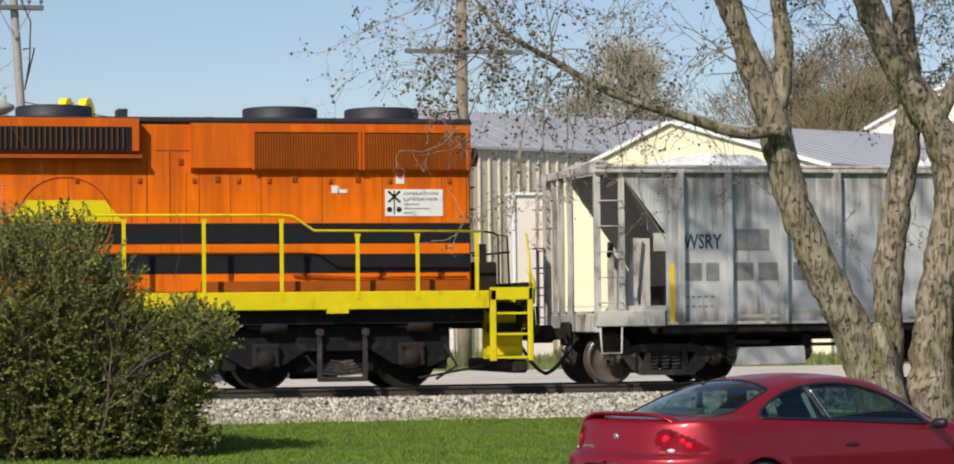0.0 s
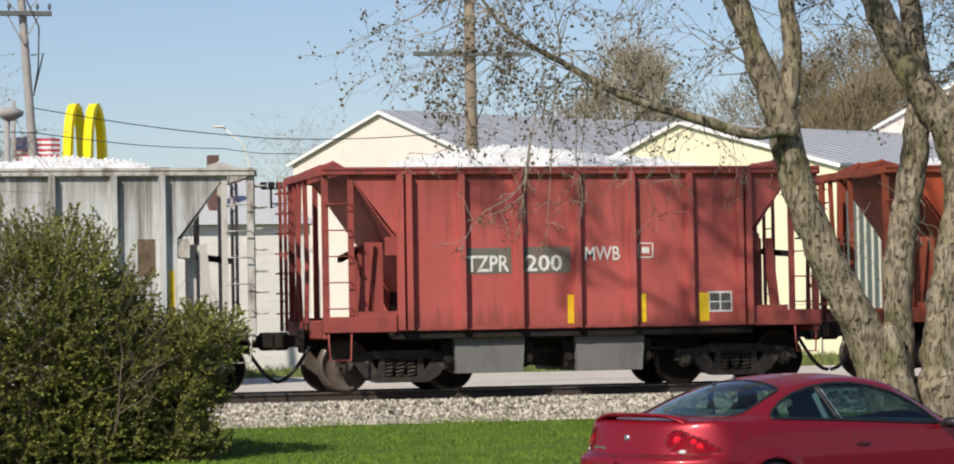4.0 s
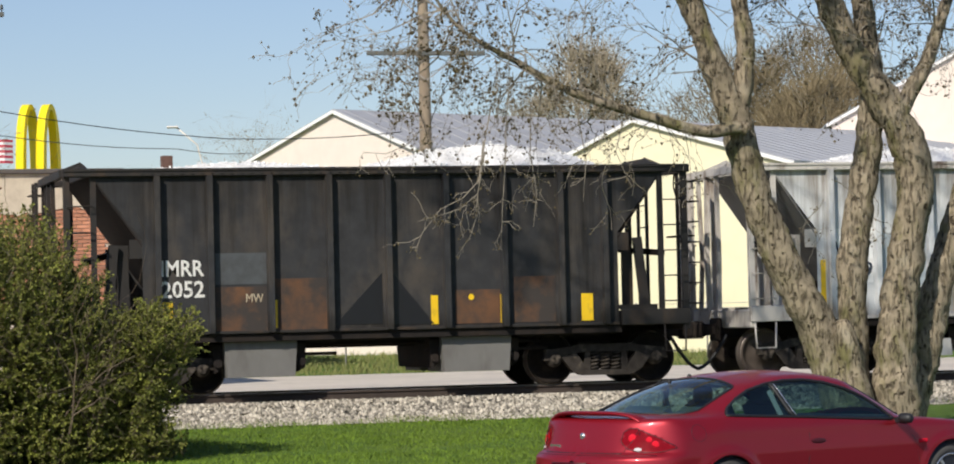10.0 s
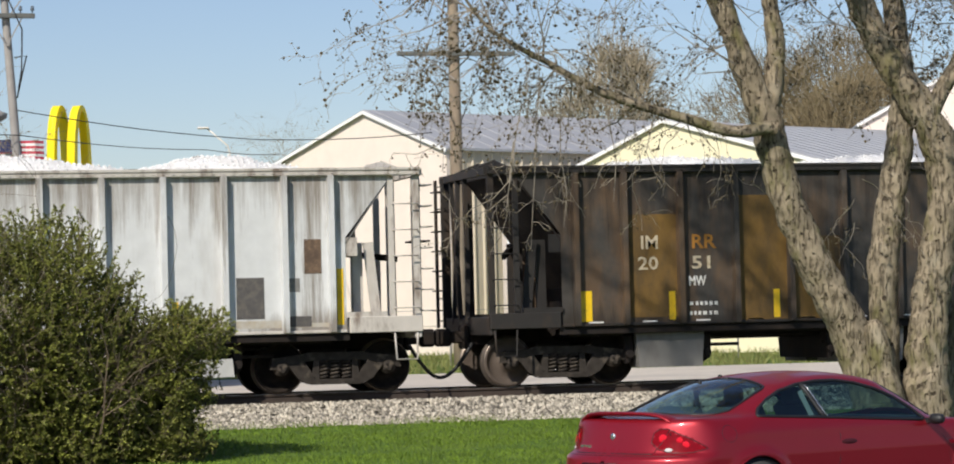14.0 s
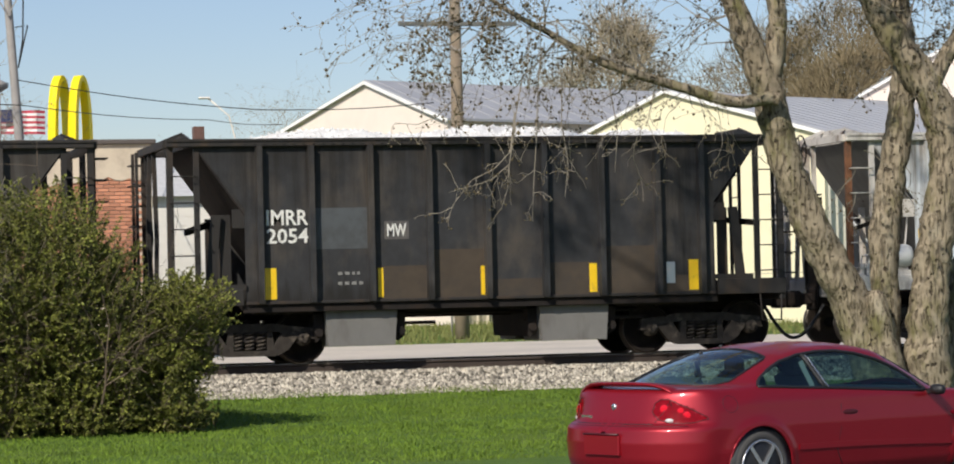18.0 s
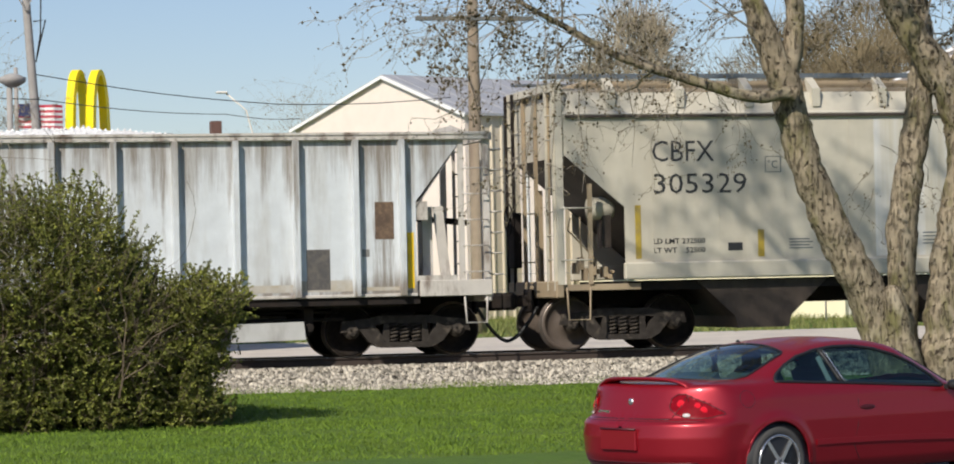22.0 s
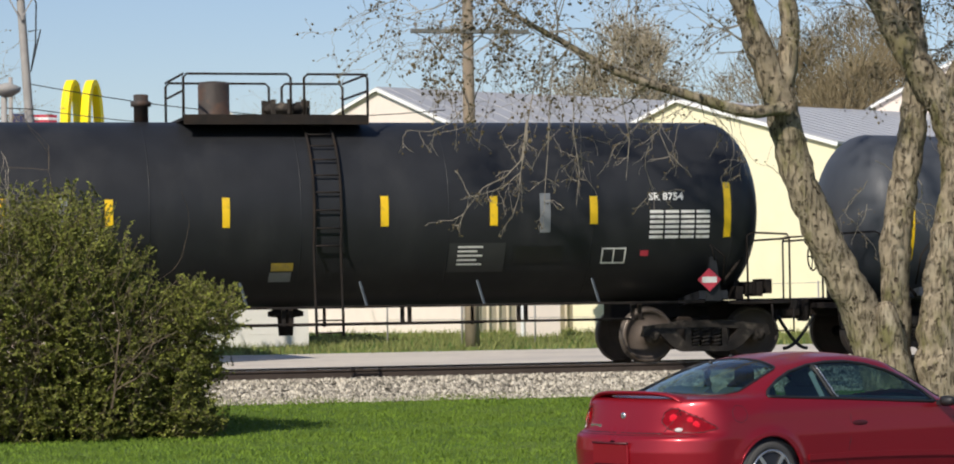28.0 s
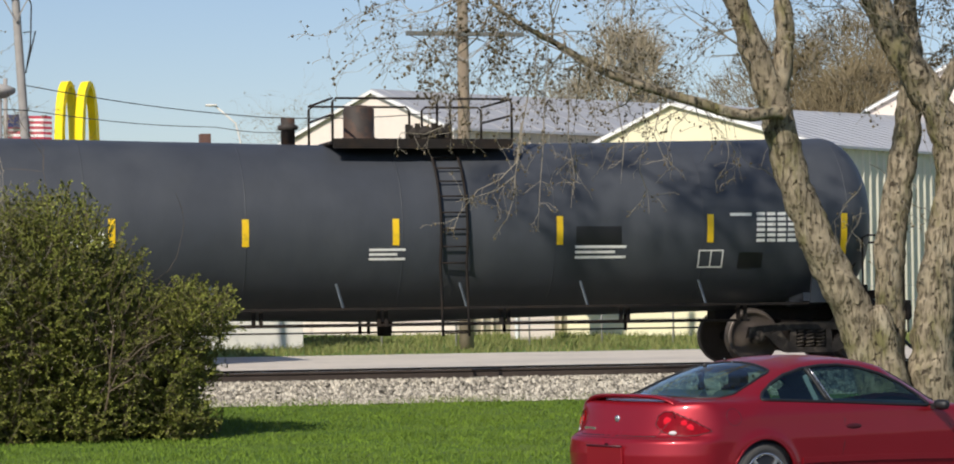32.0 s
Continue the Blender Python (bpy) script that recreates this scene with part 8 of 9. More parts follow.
for k, text in enumerate(SPRAYS):
    pts = [Vector(p) for p in pairs(31.9 + 0.06 * k, text)]
    twigs.tube(pts, [0.009 * (1 - 0.7 * j / (len(pts) - 1)) for j in range(len(pts))], 5)
    for j in range(1, len(pts)):
        for q in range(2):
            grow(twigs, buds, rnd, pts[j - 1].lerp(pts[j], rnd.random()), aim(rnd, Vector((-0.35, 0, -0.45)), 0.6), rnd.uniform(0.14, 0.40), 0.005, 1, -0.08, 0.014, 0.4, 2, 4, 0.3)
# the high crown that shades the train and the stems
for k, (tx, ty, tz) in enumerate(((1.5, 33, 14.6), (3.2, 33.4, 15.8), (4.6, 33, 13.6), (5.6, 32.5, 16.2), (7.0, 33.4, 14.2), (8.2, 33, 16.0), (9.5, 32.6, 15.2),
                                  (10.2, 29.0, 8.6), (12.0, 28.6, 9.2), (13.2, 29.6, 8.8), (12.4, 30.6, 7.8))):
    st0 = Vector(STEMS[0][0][-1]) if k < 5 else Vector(STEMS[3][0][-1])
    tip = Vector((tx, ty, tz))
    mid = st0.lerp(tip, 0.5) + Vector((0, 0, 0.9 if k < 7 else 0.4))
    s_, fine, fr = limb([st0, mid, tip], [0.07, 0.045, 0.018], 40 + k, 7)
    part("bough", s_.mesh("bough", bark, True), None, tree)
    for q in range(15 if k < 7 else 7):
        grow(twigs, buds, rnd, fine[rnd.randrange(len(fine) // 3, len(fine))], aim(rnd, Vector((-0.3, 0, 0.2)), 0.7), rnd.uniform(0.8, 1.7), 0.011, 3, -0.03, 0.026, 0.75, 3, 5)
tagged(part("twigs", twigs.mesh("twigs", twig_mat), None, tree), kind="stuff")
tagged(part("buds", buds.mesh("buds", bud_mat), None, tree), kind="stuff")

# the big bush and the twigs beside it
bush = thing("lawn_bush", "dense round bush in small olive-green spring leaf", "bush")
LOBES = [((2.9, 36.5, 1.0), (1.5, 1.7, 1.76)), ((3.7, 36.5, 1.05), (1.3, 1.7, 1.70)), ((4.3, 36.5, 0.55), (1.0, 1.5, 1.45)), ((5.55, 36.3, 1.02), (0.70, 1.0, 0.50)), ((5.35, 36.5, 0.35), (0.65, 0.9, 0.55)),
         ((1.6, 36.4, 0.95), (1.5, 1.2, 1.75)), ((5.0, 36.5, 0.10), (0.80, 1.3, 0.85)), ((5.25, 36.3, -0.35), (0.65, 1.2, 0.42)), ((0.2, 36.5, 0.6), (1.5, 1.2, 1.4)), ((3.9, 36.0, -0.2), (1.2, 0.9, 0.55)), ((2.2, 36.0, -0.2), (1.7, 0.9, 0.55))]
leaves, stems = Soup(), Soup()
rnd = random.Random(4)
for c, r in LOBES:
    vol = r[0] * r[1] * r[2]
    for k in range(int(720 * vol ** 0.60)):
        d = Vector((rnd.gauss(0, 1), rnd.gauss(0, 1), rnd.gauss(0, 1))).normalized()
        f = rnd.uniform(0.72, 1.06) * (1 + 0.16 * noise.noise(d * 2.2 + Vector(c)))
        tip = Vector(c) + Vector((d.x * r[0], d.y * r[1], d.z * r[2])) * f
        if tip.z < -0.62:
            continue
        way = aim(rnd, (d + Vector((0, 0, 0.5))).normalized(), 0.35)
        n = rnd.randrange(26, 40)
        ln = rnd.uniform(0.22, 0.5)
        stems.tube([tip - way * ln, tip], [0.006, 0.002], 3)
        for j in range(n):
            q = tip - way * ln * rnd.random()
            lw = aim(rnd, way, 0.9)
            leaves.leaf(q, lw, lw.orthogonal().normalized(), rnd.uniform(0.024, 0.056))
for k in range(60):
    a = Vector((rnd.uniform(0.0, 4.8), 36.2 + rnd.uniform(-0.5, 0.5), -0.65))
    grow(stems, Soup(), rnd, a, aim(rnd, Vector((0, 0, 1)), 0.3), rnd.uniform(1.2, 2.4), 0.022, 2, 0.0, 0.01, 0, 3, 5, 0.2)
tagged(part("stems", stems.mesh("stems", stem_mat), None, bush), kind="stuff")
tagged(part("foliage", leaves.mesh("foliage", leaf_mat), None, bush), kind="stuff")
bare = thing("bare_shrub", "leafless grey shrub twigs beside the bush", "shrub")
tw = Soup()
for k in range(26):
    grow(tw, Soup(), rnd, Vector((rnd.uniform(1.8, 2.6), 35.2, rnd.uniform(0.8, 2.4))), aim(rnd, Vector((0.7, 0, 0.35)), 0.25), rnd.uniform(0.5, 1.1), 0.009, 2, 0.0, 0.01, 0, 3, 5, 0.18)
tagged(part("twigs", tw.mesh("twigs", twig_mat), None, bare), kind="stuff")
bm = bmesh.new()
tube(bm, [(2.0, 35.3, -0.66), (2.05, 35.25, 0.6), (2.2, 35.2, 1.8)], [0.05, 0.04, 0.02], 7)
part("stem", bm, twig_mat, bare)

# far trees: bare crowns of fine twigs
far_twig = material("far_bare_twigs", (0.30, 0.255, 0.18), 0.95, 0, 0.15, 2, island=0.35)
wood_twig = material("brown_wood_twigs", (0.20, 0.160, 0.095), 0.95, 0, 0.15, 2, island=0.4, spec=0.2)
haze_leaf = material("early_leaf_buds", (0.21, 0.175, 0.10), 0.9, 0, 0.2, 2, island=0.4)


def far_tree(x, y, z, height, spread, seed, buds_p, label, density=1.0):
    t = thing("bare_tree", label, "tree", group="far bare trees")
    rd = random.Random(seed)
    tk, bd = Soup(), Soup()
    bm = bmesh.new()
    tube(bm, [(x, y, z), (x + 0.1, y, z + height * 0.25), (x, y, z + height * 0.5)], [height * 0.025, height * 0.018, height * 0.010], 8)
    part("trunk", bm, twig_mat, t)
    for k in range(int(26 * density)):
        a = rd.uniform(0, 2 * math.pi)
        h = rd.uniform(0.25, 0.55)
        way = Vector((math.cos(a) * spread, math.sin(a) * spread, rd.uniform(0.5, 1.3))).normalized()
        grow(tk, bd, rd, Vector((x, y, z + height * h)), way, height * rd.uniform(0.25, 0.42), height * 0.0045, 3, 0.02, height * 0.003, buds_p, 4, 5, 0.2)
    tagged(part("crown_twigs", tk.mesh("crown_twigs", far_twig), None, t), kind="stuff")
    if bd.v:
        tagged(part("crown_buds", bd.mesh("crown_buds", haze_leaf), None, t), kind="stuff")
    return t


far_tree(29.0, 150.0, 0, 12.5, 0.6, 5, 0.1, "bare tree behind the barns", 0.6)


def brush_tree(x, y, height, width, seed, num, label, mat):
    """A far bare crown: a trunk, a few limbs and a mass of fine upright twigs."""
    t = thing("bare_tree", label, "tree", group="far bare trees")
    rd = random.Random(seed)
    bm = bmesh.new()
    tube(bm, [(x, y, 0), (x + 0.1, y, height * 0.3), (x, y, height * 0.62)], [0.28, 0.2, 0.09], 7)
    part("trunk", bm, twig_mat, t)
    tk = Soup()
    for k in range(num):
        a, h = rd.uniform(0, 2 * math.pi), rd.random() ** 0.7
        spread = width * math.sin(math.pi * (0.18 + 0.74 * h)) * math.sqrt(rd.random())
        p = Vector((x + spread * math.cos(a), y + spread * math.sin(a), height * (0.22 + 0.70 * h)))
        p += Vector((noise.noise(p * 0.35), noise.noise(p * 0.35 + Vector((7, 0, 0))), noise.noise(p * 0.35 + Vector((0, 9, 0))))) * 1.6
        way = aim(rd, Vector((0.8 * math.cos(a) * spread / width, 0.8 * math.sin(a) * spread / width, 0.75)), 0.42)
        n = rd.uniform(0.6, 1.9)
        q = p + way * n * 0.5
        tk.tube([p, q, q + aim(rd, way, 0.4) * n * 0.5], [rd.uniform(0.012, 0.034), 0.014, 0.005], 3)
    tagged(part("crown_twigs", tk.mesh("crown_twigs", mat), None, t), kind="stuff")


brush_tree(40.7, 130.0, 15.0, 3.5, 3, 4000, "bare round-crowned tree behind the barns", far_twig)
for k, (x, y, h, w) in enumerate(((49, 136, 11.5, 3.8), (53.5, 133, 13.0, 4.0), (57.5, 137, 14.0, 4.2), (61.5, 134, 14.2, 4.2), (55.5, 146, 16.5, 4.6), (61, 148, 18.0, 4.8), (66.5, 140, 15.5, 4.4), (70.5, 142, 16, 4.6))):
    brush_tree(x, y, h, w, 30 + k, 4300, "brown bare tree of a dense far wood", wood_twig)
for k, (x, y, h) in enumerate(((5.8, 78, 7.8), (4.6, 72, 8.6), (22.0, 140, 9.4), (19.3, 125, 8.2))):
    far_tree(x, y, 0, h, 0.5, 60 + k, 0.2, "thin bare tree beyond the road", 0.5)

# ---- paint marks on the hopper cars ----
P = {
    "blue_grey": material("blue_grey_patch", (0.36, 0.42, 0.46), 0.6, 0, 0.08, 6, stain=(0.45, 0.46, 0.45), stain_scale=4),
    "grey": material("grey_overpaint", (0.20, 0.195, 0.185), 0.65, 0, 0.1, 6, stain=(0.30, 0.29, 0.27), stain_scale=5),
    "pale": material("pale_overpaint", (0.86, 0.86, 0.84), 0.6, 0, 0.04, 6, stain=(0.72, 0.70, 0.66), stain_scale=4),
    "dark": material("dark_board", (0.085, 0.080, 0.078), 0.7, 0, 0.15, 8, stain=(0.16, 0.14, 0.12), stain_scale=6),
    "brown": material("brown_rusty_board", (0.10, 0.065, 0.045), 0.8, 0, 0.2, 8, stain=(0.20, 0.13, 0.08), stain_scale=9),
    "green_grey": material("grey_green_patch", (0.13, 0.135, 0.11), 0.65, 0, 0.15, 8, stain=(0.22, 0.14, 0.10), stain_scale=5),
    "rust": material("rust_brown_patch", (0.135, 0.062, 0.028), 0.8, 0, 0.15, 4, 0.1, 20, (0.042, 0.034, 0.030), 1.8, 0.38, 0.60),
    "slate": material("slate_grey_patch", (0.075, 0.082, 0.088), 0.6, 0, 0.1, 5, stain=(0.05, 0.05, 0.05), stain_scale=3),
    "tan": material("worn_tan_patch", (0.56, 0.33, 0.21), 0.75, 0, 0.15, 4, stain=(0.46, 0.11, 0.05), stain_scale=3, stain_low=0.42),
    "ochre": material("ochre_rust_patch", (0.19, 0.105, 0.022), 0.8, 0, 0.15, 3, 0.1, 20, (0.06, 0.042, 0.022), 1.3, 0.42, 0.66, 2),
    "smear": material("dirty_tan_smear", (0.42, 0.36, 0.27), 0.8, 0, 0.15, 5, stain=(0.50, 0.49, 0.46), stain_scale=3, stain_low=0.42),
    "earth": material("brown_dust_coat", (0.062, 0.046, 0.032), 0.85, 0, 0.15, 4, stain=(0.04, 0.034, 0.03), stain_scale=1.5),
    "ink": material("dark_blue_letter_paint", (0.035, 0.045, 0.065), 0.6, 0, 0.1),
    "orange": material("orange_letter_paint", (0.45, 0.20, 0.03), 0.7, 0, 0.1),
    "cream": material("cream_letter_paint", (0.58, 0.50, 0.36), 0.7, 0, 0.1, 8, stain=(0.35, 0.25, 0.14), stain_scale=8),
}
Y = -HALF


def mark(car, x0, x1, z0, z1, mat, label="", lift=0.003):
    patch("side_patch", x0, x1, z0, z1, Y - lift, mat, car, label, 0.002)


def word(car, text, x0, x1, z0, z1, mat, bold=0.025):
    letters("letters", text, z1 - z0, mat, car, x0, Y - 0.010, z0, x1 - x0, bold=bold)


def boxed(car, x0, x1, z0, z1, mat):
    bm = bmesh.new()
    for a in ((x0, x1, z0, z0 + 0.02), (x0, x1, z1 - 0.02, z1), (x0, x0 + 0.02, z0, z1), (x1 - 0.02, x1, z0, z1), (x0 + 0.07, x1 - 0.07, (z0 + z1) / 2 - 0.05, (z0 + z1) / 2 + 0.05)):
        box(bm, a[0], a[1], Y - 0.009, Y + 0.01, a[2], a[3])
    part("stencil_box", bm, mat, car)


def bars(car, x, z, w, n, mat, step=0.10, h=0.032):
    for k in range(n):
        xx = x
        rr = random.Random(int(x * 100) + k)
        while xx < x + w:
            d = rr.uniform(0.05, 0.11)
            patch("stencil_bar", xx, xx + d * 0.7, z - step * k, z - step * k + h, Y - 0.004, mat, car, depth=0.002)
            xx += d + 0.015


def notice(car, x0, x1, z0, z1):
    mark(car, x0, x1, z0, z1, M["white_paint"])
    m, k = (x0 + x1) / 2, (z0 + z1) / 2
    for a, b, c, d in ((x0 + 0.03, m - 0.015, z0 + 0.03, k - 0.012), (m + 0.015, x1 - 0.03, z0 + 0.03, k - 0.012), (x0 + 0.03, m - 0.015, k + 0.012, z1 - 0.03), (m + 0.015, x1 - 0.03, k + 0.012, z1 - 0.03)):
        patch("notice_cell", a, b, c, d, Y - 0.006, P["dark"], car, depth=0.002)


# first grey car: half-hidden old lettering and boards
mark(h1, 0.30, 1.00, 2.20, 2.52, P["blue_grey"])
word(h1, "WSRY", 0.30, 0.98, 2.24, 2.48, P["ink"])
mark(h1, 1.22, 1.82, 2.20, 2.56, P["grey"])
mark(h1, 2.32, 2.72, 2.30, 2.44, P["grey"])
for x0, x1 in ((0.32, 0.62), (0.70, 0.93), (1.21, 1.53), (1.62, 1.96), (2.24, 2.86)):
    mark(h1, x0, x1, 1.70, 2.00, P["grey"], "painted-over old number")
mark(h1, 6.17, 6.64, 1.21, 1.89, P["dark"])
mark(h1, 6.97, 7.22, 1.74, 2.02, P["grey"])
mark(h1, 7.27, 7.55, 1.91, 2.50, P["brown"])
mark(h1, 7.10, 7.38, 1.13, 1.26, P["grey"])
mark(h1, 2.82, 2.94, 1.42, 1.54, M["yellow"])
bars(h1, 0.34, 1.42, 0.5, 2, P["grey"], 0.16)
for k in range(7):
    mark(h1, 1.14 + 0.97 * k, 1.98 + 0.97 * k, 1.08, 1.14 + 0.05 * (k % 3), P["smear"], lift=0.0015)

# red cars
mark(h2, 1.10, 1.90, 1.88, 2.30, P["green_grey"])
mark(h2, 2.08, 2.90, 1.88, 2.31, P["green_grey"])
word(h2, "TZPR", 1.14, 1.86, 1.92, 2.18, M["white_paint"])
word(h2, "200", 2.14, 2.76, 1.92, 2.18, M["white_paint"])
word(h2, "MWB", 3.15, 3.75, 2.08, 2.31, M["white_paint"], 0.01)
boxed(h2, 4.06, 4.33, 2.11, 2.36, M["white_paint"])
notice(h2, 5.27, 5.69, 1.20, 1.54)
mark(h3, 1.19, 1.95, 1.98, 2.31, P["green_grey"])
mark(h3, 2.14, 2.88, 1.98, 2.31, P["green_grey"])
word(h3, "TZPR", 1.22, 1.92, 2.02, 2.28, M["white_paint"])
word(h3, "201", 2.17, 2.68, 2.02, 2.28, M["white_paint"])
word(h3, "MW", 3.18, 3.55, 2.05, 2.27, M["white_paint"], 0.01)
mark(h3, 3.58, 3.74, 2.05, 2.27, P["green_grey"])
boxed(h3, 4.06, 4.32, 2.08, 2.33, M["white_paint"])
bars(h3, 1.35, 1.32, 0.36, 2, M["white_paint"], 0.19, 0.06)
bars(h3, 2.30, 1.32, 0.34, 2, M["white_paint"], 0.19, 0.06)
bars(h3, 6.0, 1.18, 0.45, 1, M["white_paint"])
for k in range(6):
    mark(h3, 1.26 + 0.97 * k, 1.92 + 0.97 * k - 0.03 * k, 2.90, 3.27, P["tan"], "sun-worn pale rectangle")
notice(h3, 6.92, 7.22, 1.20, 1.54)

# black cars
word(h4, "IMRR", 0.29, 0.98, 1.91, 2.16, M["white_paint"])
word(h4, "2052", 0.29, 0.98, 1.57, 1.83, M["white_paint"])
mark(h4, 1.16, 1.99, 1.76, 2.26, P["slate"])
mark(h4, 1.16, 1.99, 0.99, 1.72, P["rust"])
mark(h4, 2.12, 2.97, 0.99, 1.84, P["rust"])
mark(h4, 5.10, 5.86, 1.05, 1.60, P["rust"])
mark(h4, 6.10, 6.80, 1.05, 1.80, P["rust"])
word(h4, "MW", 1.65, 1.93, 1.47, 1.61, P["cream"], 0.0)
# two jet-black triangles, one on each side of a rib
for tri in ([(3.09, 1.08), (3.88, 1.08), (3.88, 1.90)], [(4.06, 1.06), (4.74, 1.06), (4.06, 1.90)]):
    bm = bmesh.new()
    slab(bm, tri, Y - 0.008, Y + 0.01)
    part("side_patch", bm, tank_patch, h4, "jet-black triangle beside a rib")
bm = bmesh.new()
lathe(bm, (5.37, Y, 1.48), [(0.05, -0.008), (0.05, 0.0)], 12)
part("paint_dot", bm, M["yellow"], h4)
mark(h6, 1.13, 2.0, 1.10, 2.80, P["ochre"])
mark(h6, 3.06, 3.96, 1.02, 3.10, P["ochre"])
mark(h6, 4.03, 4.90, 1.02, 2.4, P["ochre"])
for text, x0, x1, z0, z1, mt in (("IM", 1.38, 1.67, 2.23, 2.45, P["cream"]), ("RR", 2.27, 2.69, 2.23, 2.46, P["orange"]), ("20", 1.32, 1.67, 1.89, 2.10, P["cream"]), ("51", 2.26, 2.58, 1.89, 2.10, P["cream"]),
                                 ("MW", 2.20, 2.50, 1.61, 1.77, M["white_paint"])):
    word(h6, text, x0, x1, z0, z1, mt)
bars(h6, 2.20, 1.28, 0.45, 2, M["white_paint"], 0.16, 0.06)
for k in range(8):
    mark(h6, 0.45 + 0.93 * k, 0.70 + 0.93 * k, 1.005, 1.045, M["white_paint"])
word(h7, "IMRR", 0.35, 1.03, 2.24, 2.48, M["white_paint"])
word(h7, "2054", 0.35, 1.03, 1.95, 2.18, M["white_paint"])
mark(h7, 1.15, 2.0, 1.84, 2.50, P["slate"])
mark(h7, 2.28, 2.68, 1.98, 2.27, P["dark"])
word(h7, "MW", 2.32, 2.64, 2.03, 2.23, M["white_paint"])
bars(h7, 1.5, 1.42, 0.35, 2, P["grey"], 0.16, 0.05)
mark(h7, 7.05, 7.20, 1.17, 1.52, P["blue_grey"])
for k in range(7):
    if k not in (0,):
        mark(h7, 1.13 + 0.97 * k, 2.0 + 0.97 * k, 1.02, 1.30 + 0.25 * (k % 3), P["earth"], lift=0.0015)

# later grey cars
mark(h5, 0.28, 1.01, 1.58, 2.50, P["pale"])
word(h5, "WSRY", 0.32, 1.00, 2.03, 2.29, P["ink"])
word(h5, "1069", 0.32, 1.00, 1.68, 1.94, P["ink"])
mark(h5, 1.16, 1.98, 1.52, 2.42, P["blue_grey"])
mark(h5, 2.16, 2.95, 1.06, 1.66, P["smear"])
mark(h5, 6.11, 6.56, 1.22, 1.88, P["dark"])
mark(h5, 7.22, 7.50, 1.93, 2.48, P["brown"])
mark(h5, 6.95, 7.14, 1.64, 1.86, P["grey"])
mark(h5, 6.96, 7.32, 1.08, 1.25, P["dark"])
bars(h5, 0.32, 1.46, 0.5, 2, P["grey"], 0.14, 0.06)
for k in (0, 4, 5, 6):
    mark(h5, 1.14 + 0.97 * k, 1.98 + 0.97 * k, 1.07, 1.14 + 0.05 * (k % 2), P["smear"], lift=0.0015)
mark(h8, 0.22, 1.06, 2.06, 2.47, P["pale"])
mark(h8, 1.16, 1.97, 2.06, 2.47, P["pale"])
mark(h8, 0.26, 0.56, 1.61, 2.00, P["pale"])
word(h8, "WSRY", 0.30, 1.00, 2.13, 2.41, P["ink"])
word(h8, "1041", 1.26, 1.89, 2.13, 2.41, P["ink"])
word(h8, "R", 0.34, 0.50, 1.67, 1.93, P["ink"])
mark(h8, 6.09, 6.47, 1.10, 1.75, P["dark"])
mark(h8, 7.22, 7.53, 1.90, 2.50, P["brown"])
mark(h8, 7.0, 7.12, 1.62, 1.74, P["grey"])
bars(h8, 0.30, 1.36, 0.55, 2, P["grey"], 0.14, 0.06)
for k in range(7):
    mark(h8, 1.14 + 0.97 * k, 1.98 + 0.97 * k, 1.07, 1.13 + 0.06 * (k % 3), P["smear"], lift=0.0015)
for car in (h5, h8):
    for x in (3.27, 4.31):
        bm = bmesh.new()
        tube(bm, [(x, Y, 1.02), (x, Y - 0.08, 1.11), (x + 0.5, Y - 0.08, 1.11), (x + 0.5, Y, 1.02)], 0.016, 6)
        part("grab_iron", bm, M["steel_dark"], car)

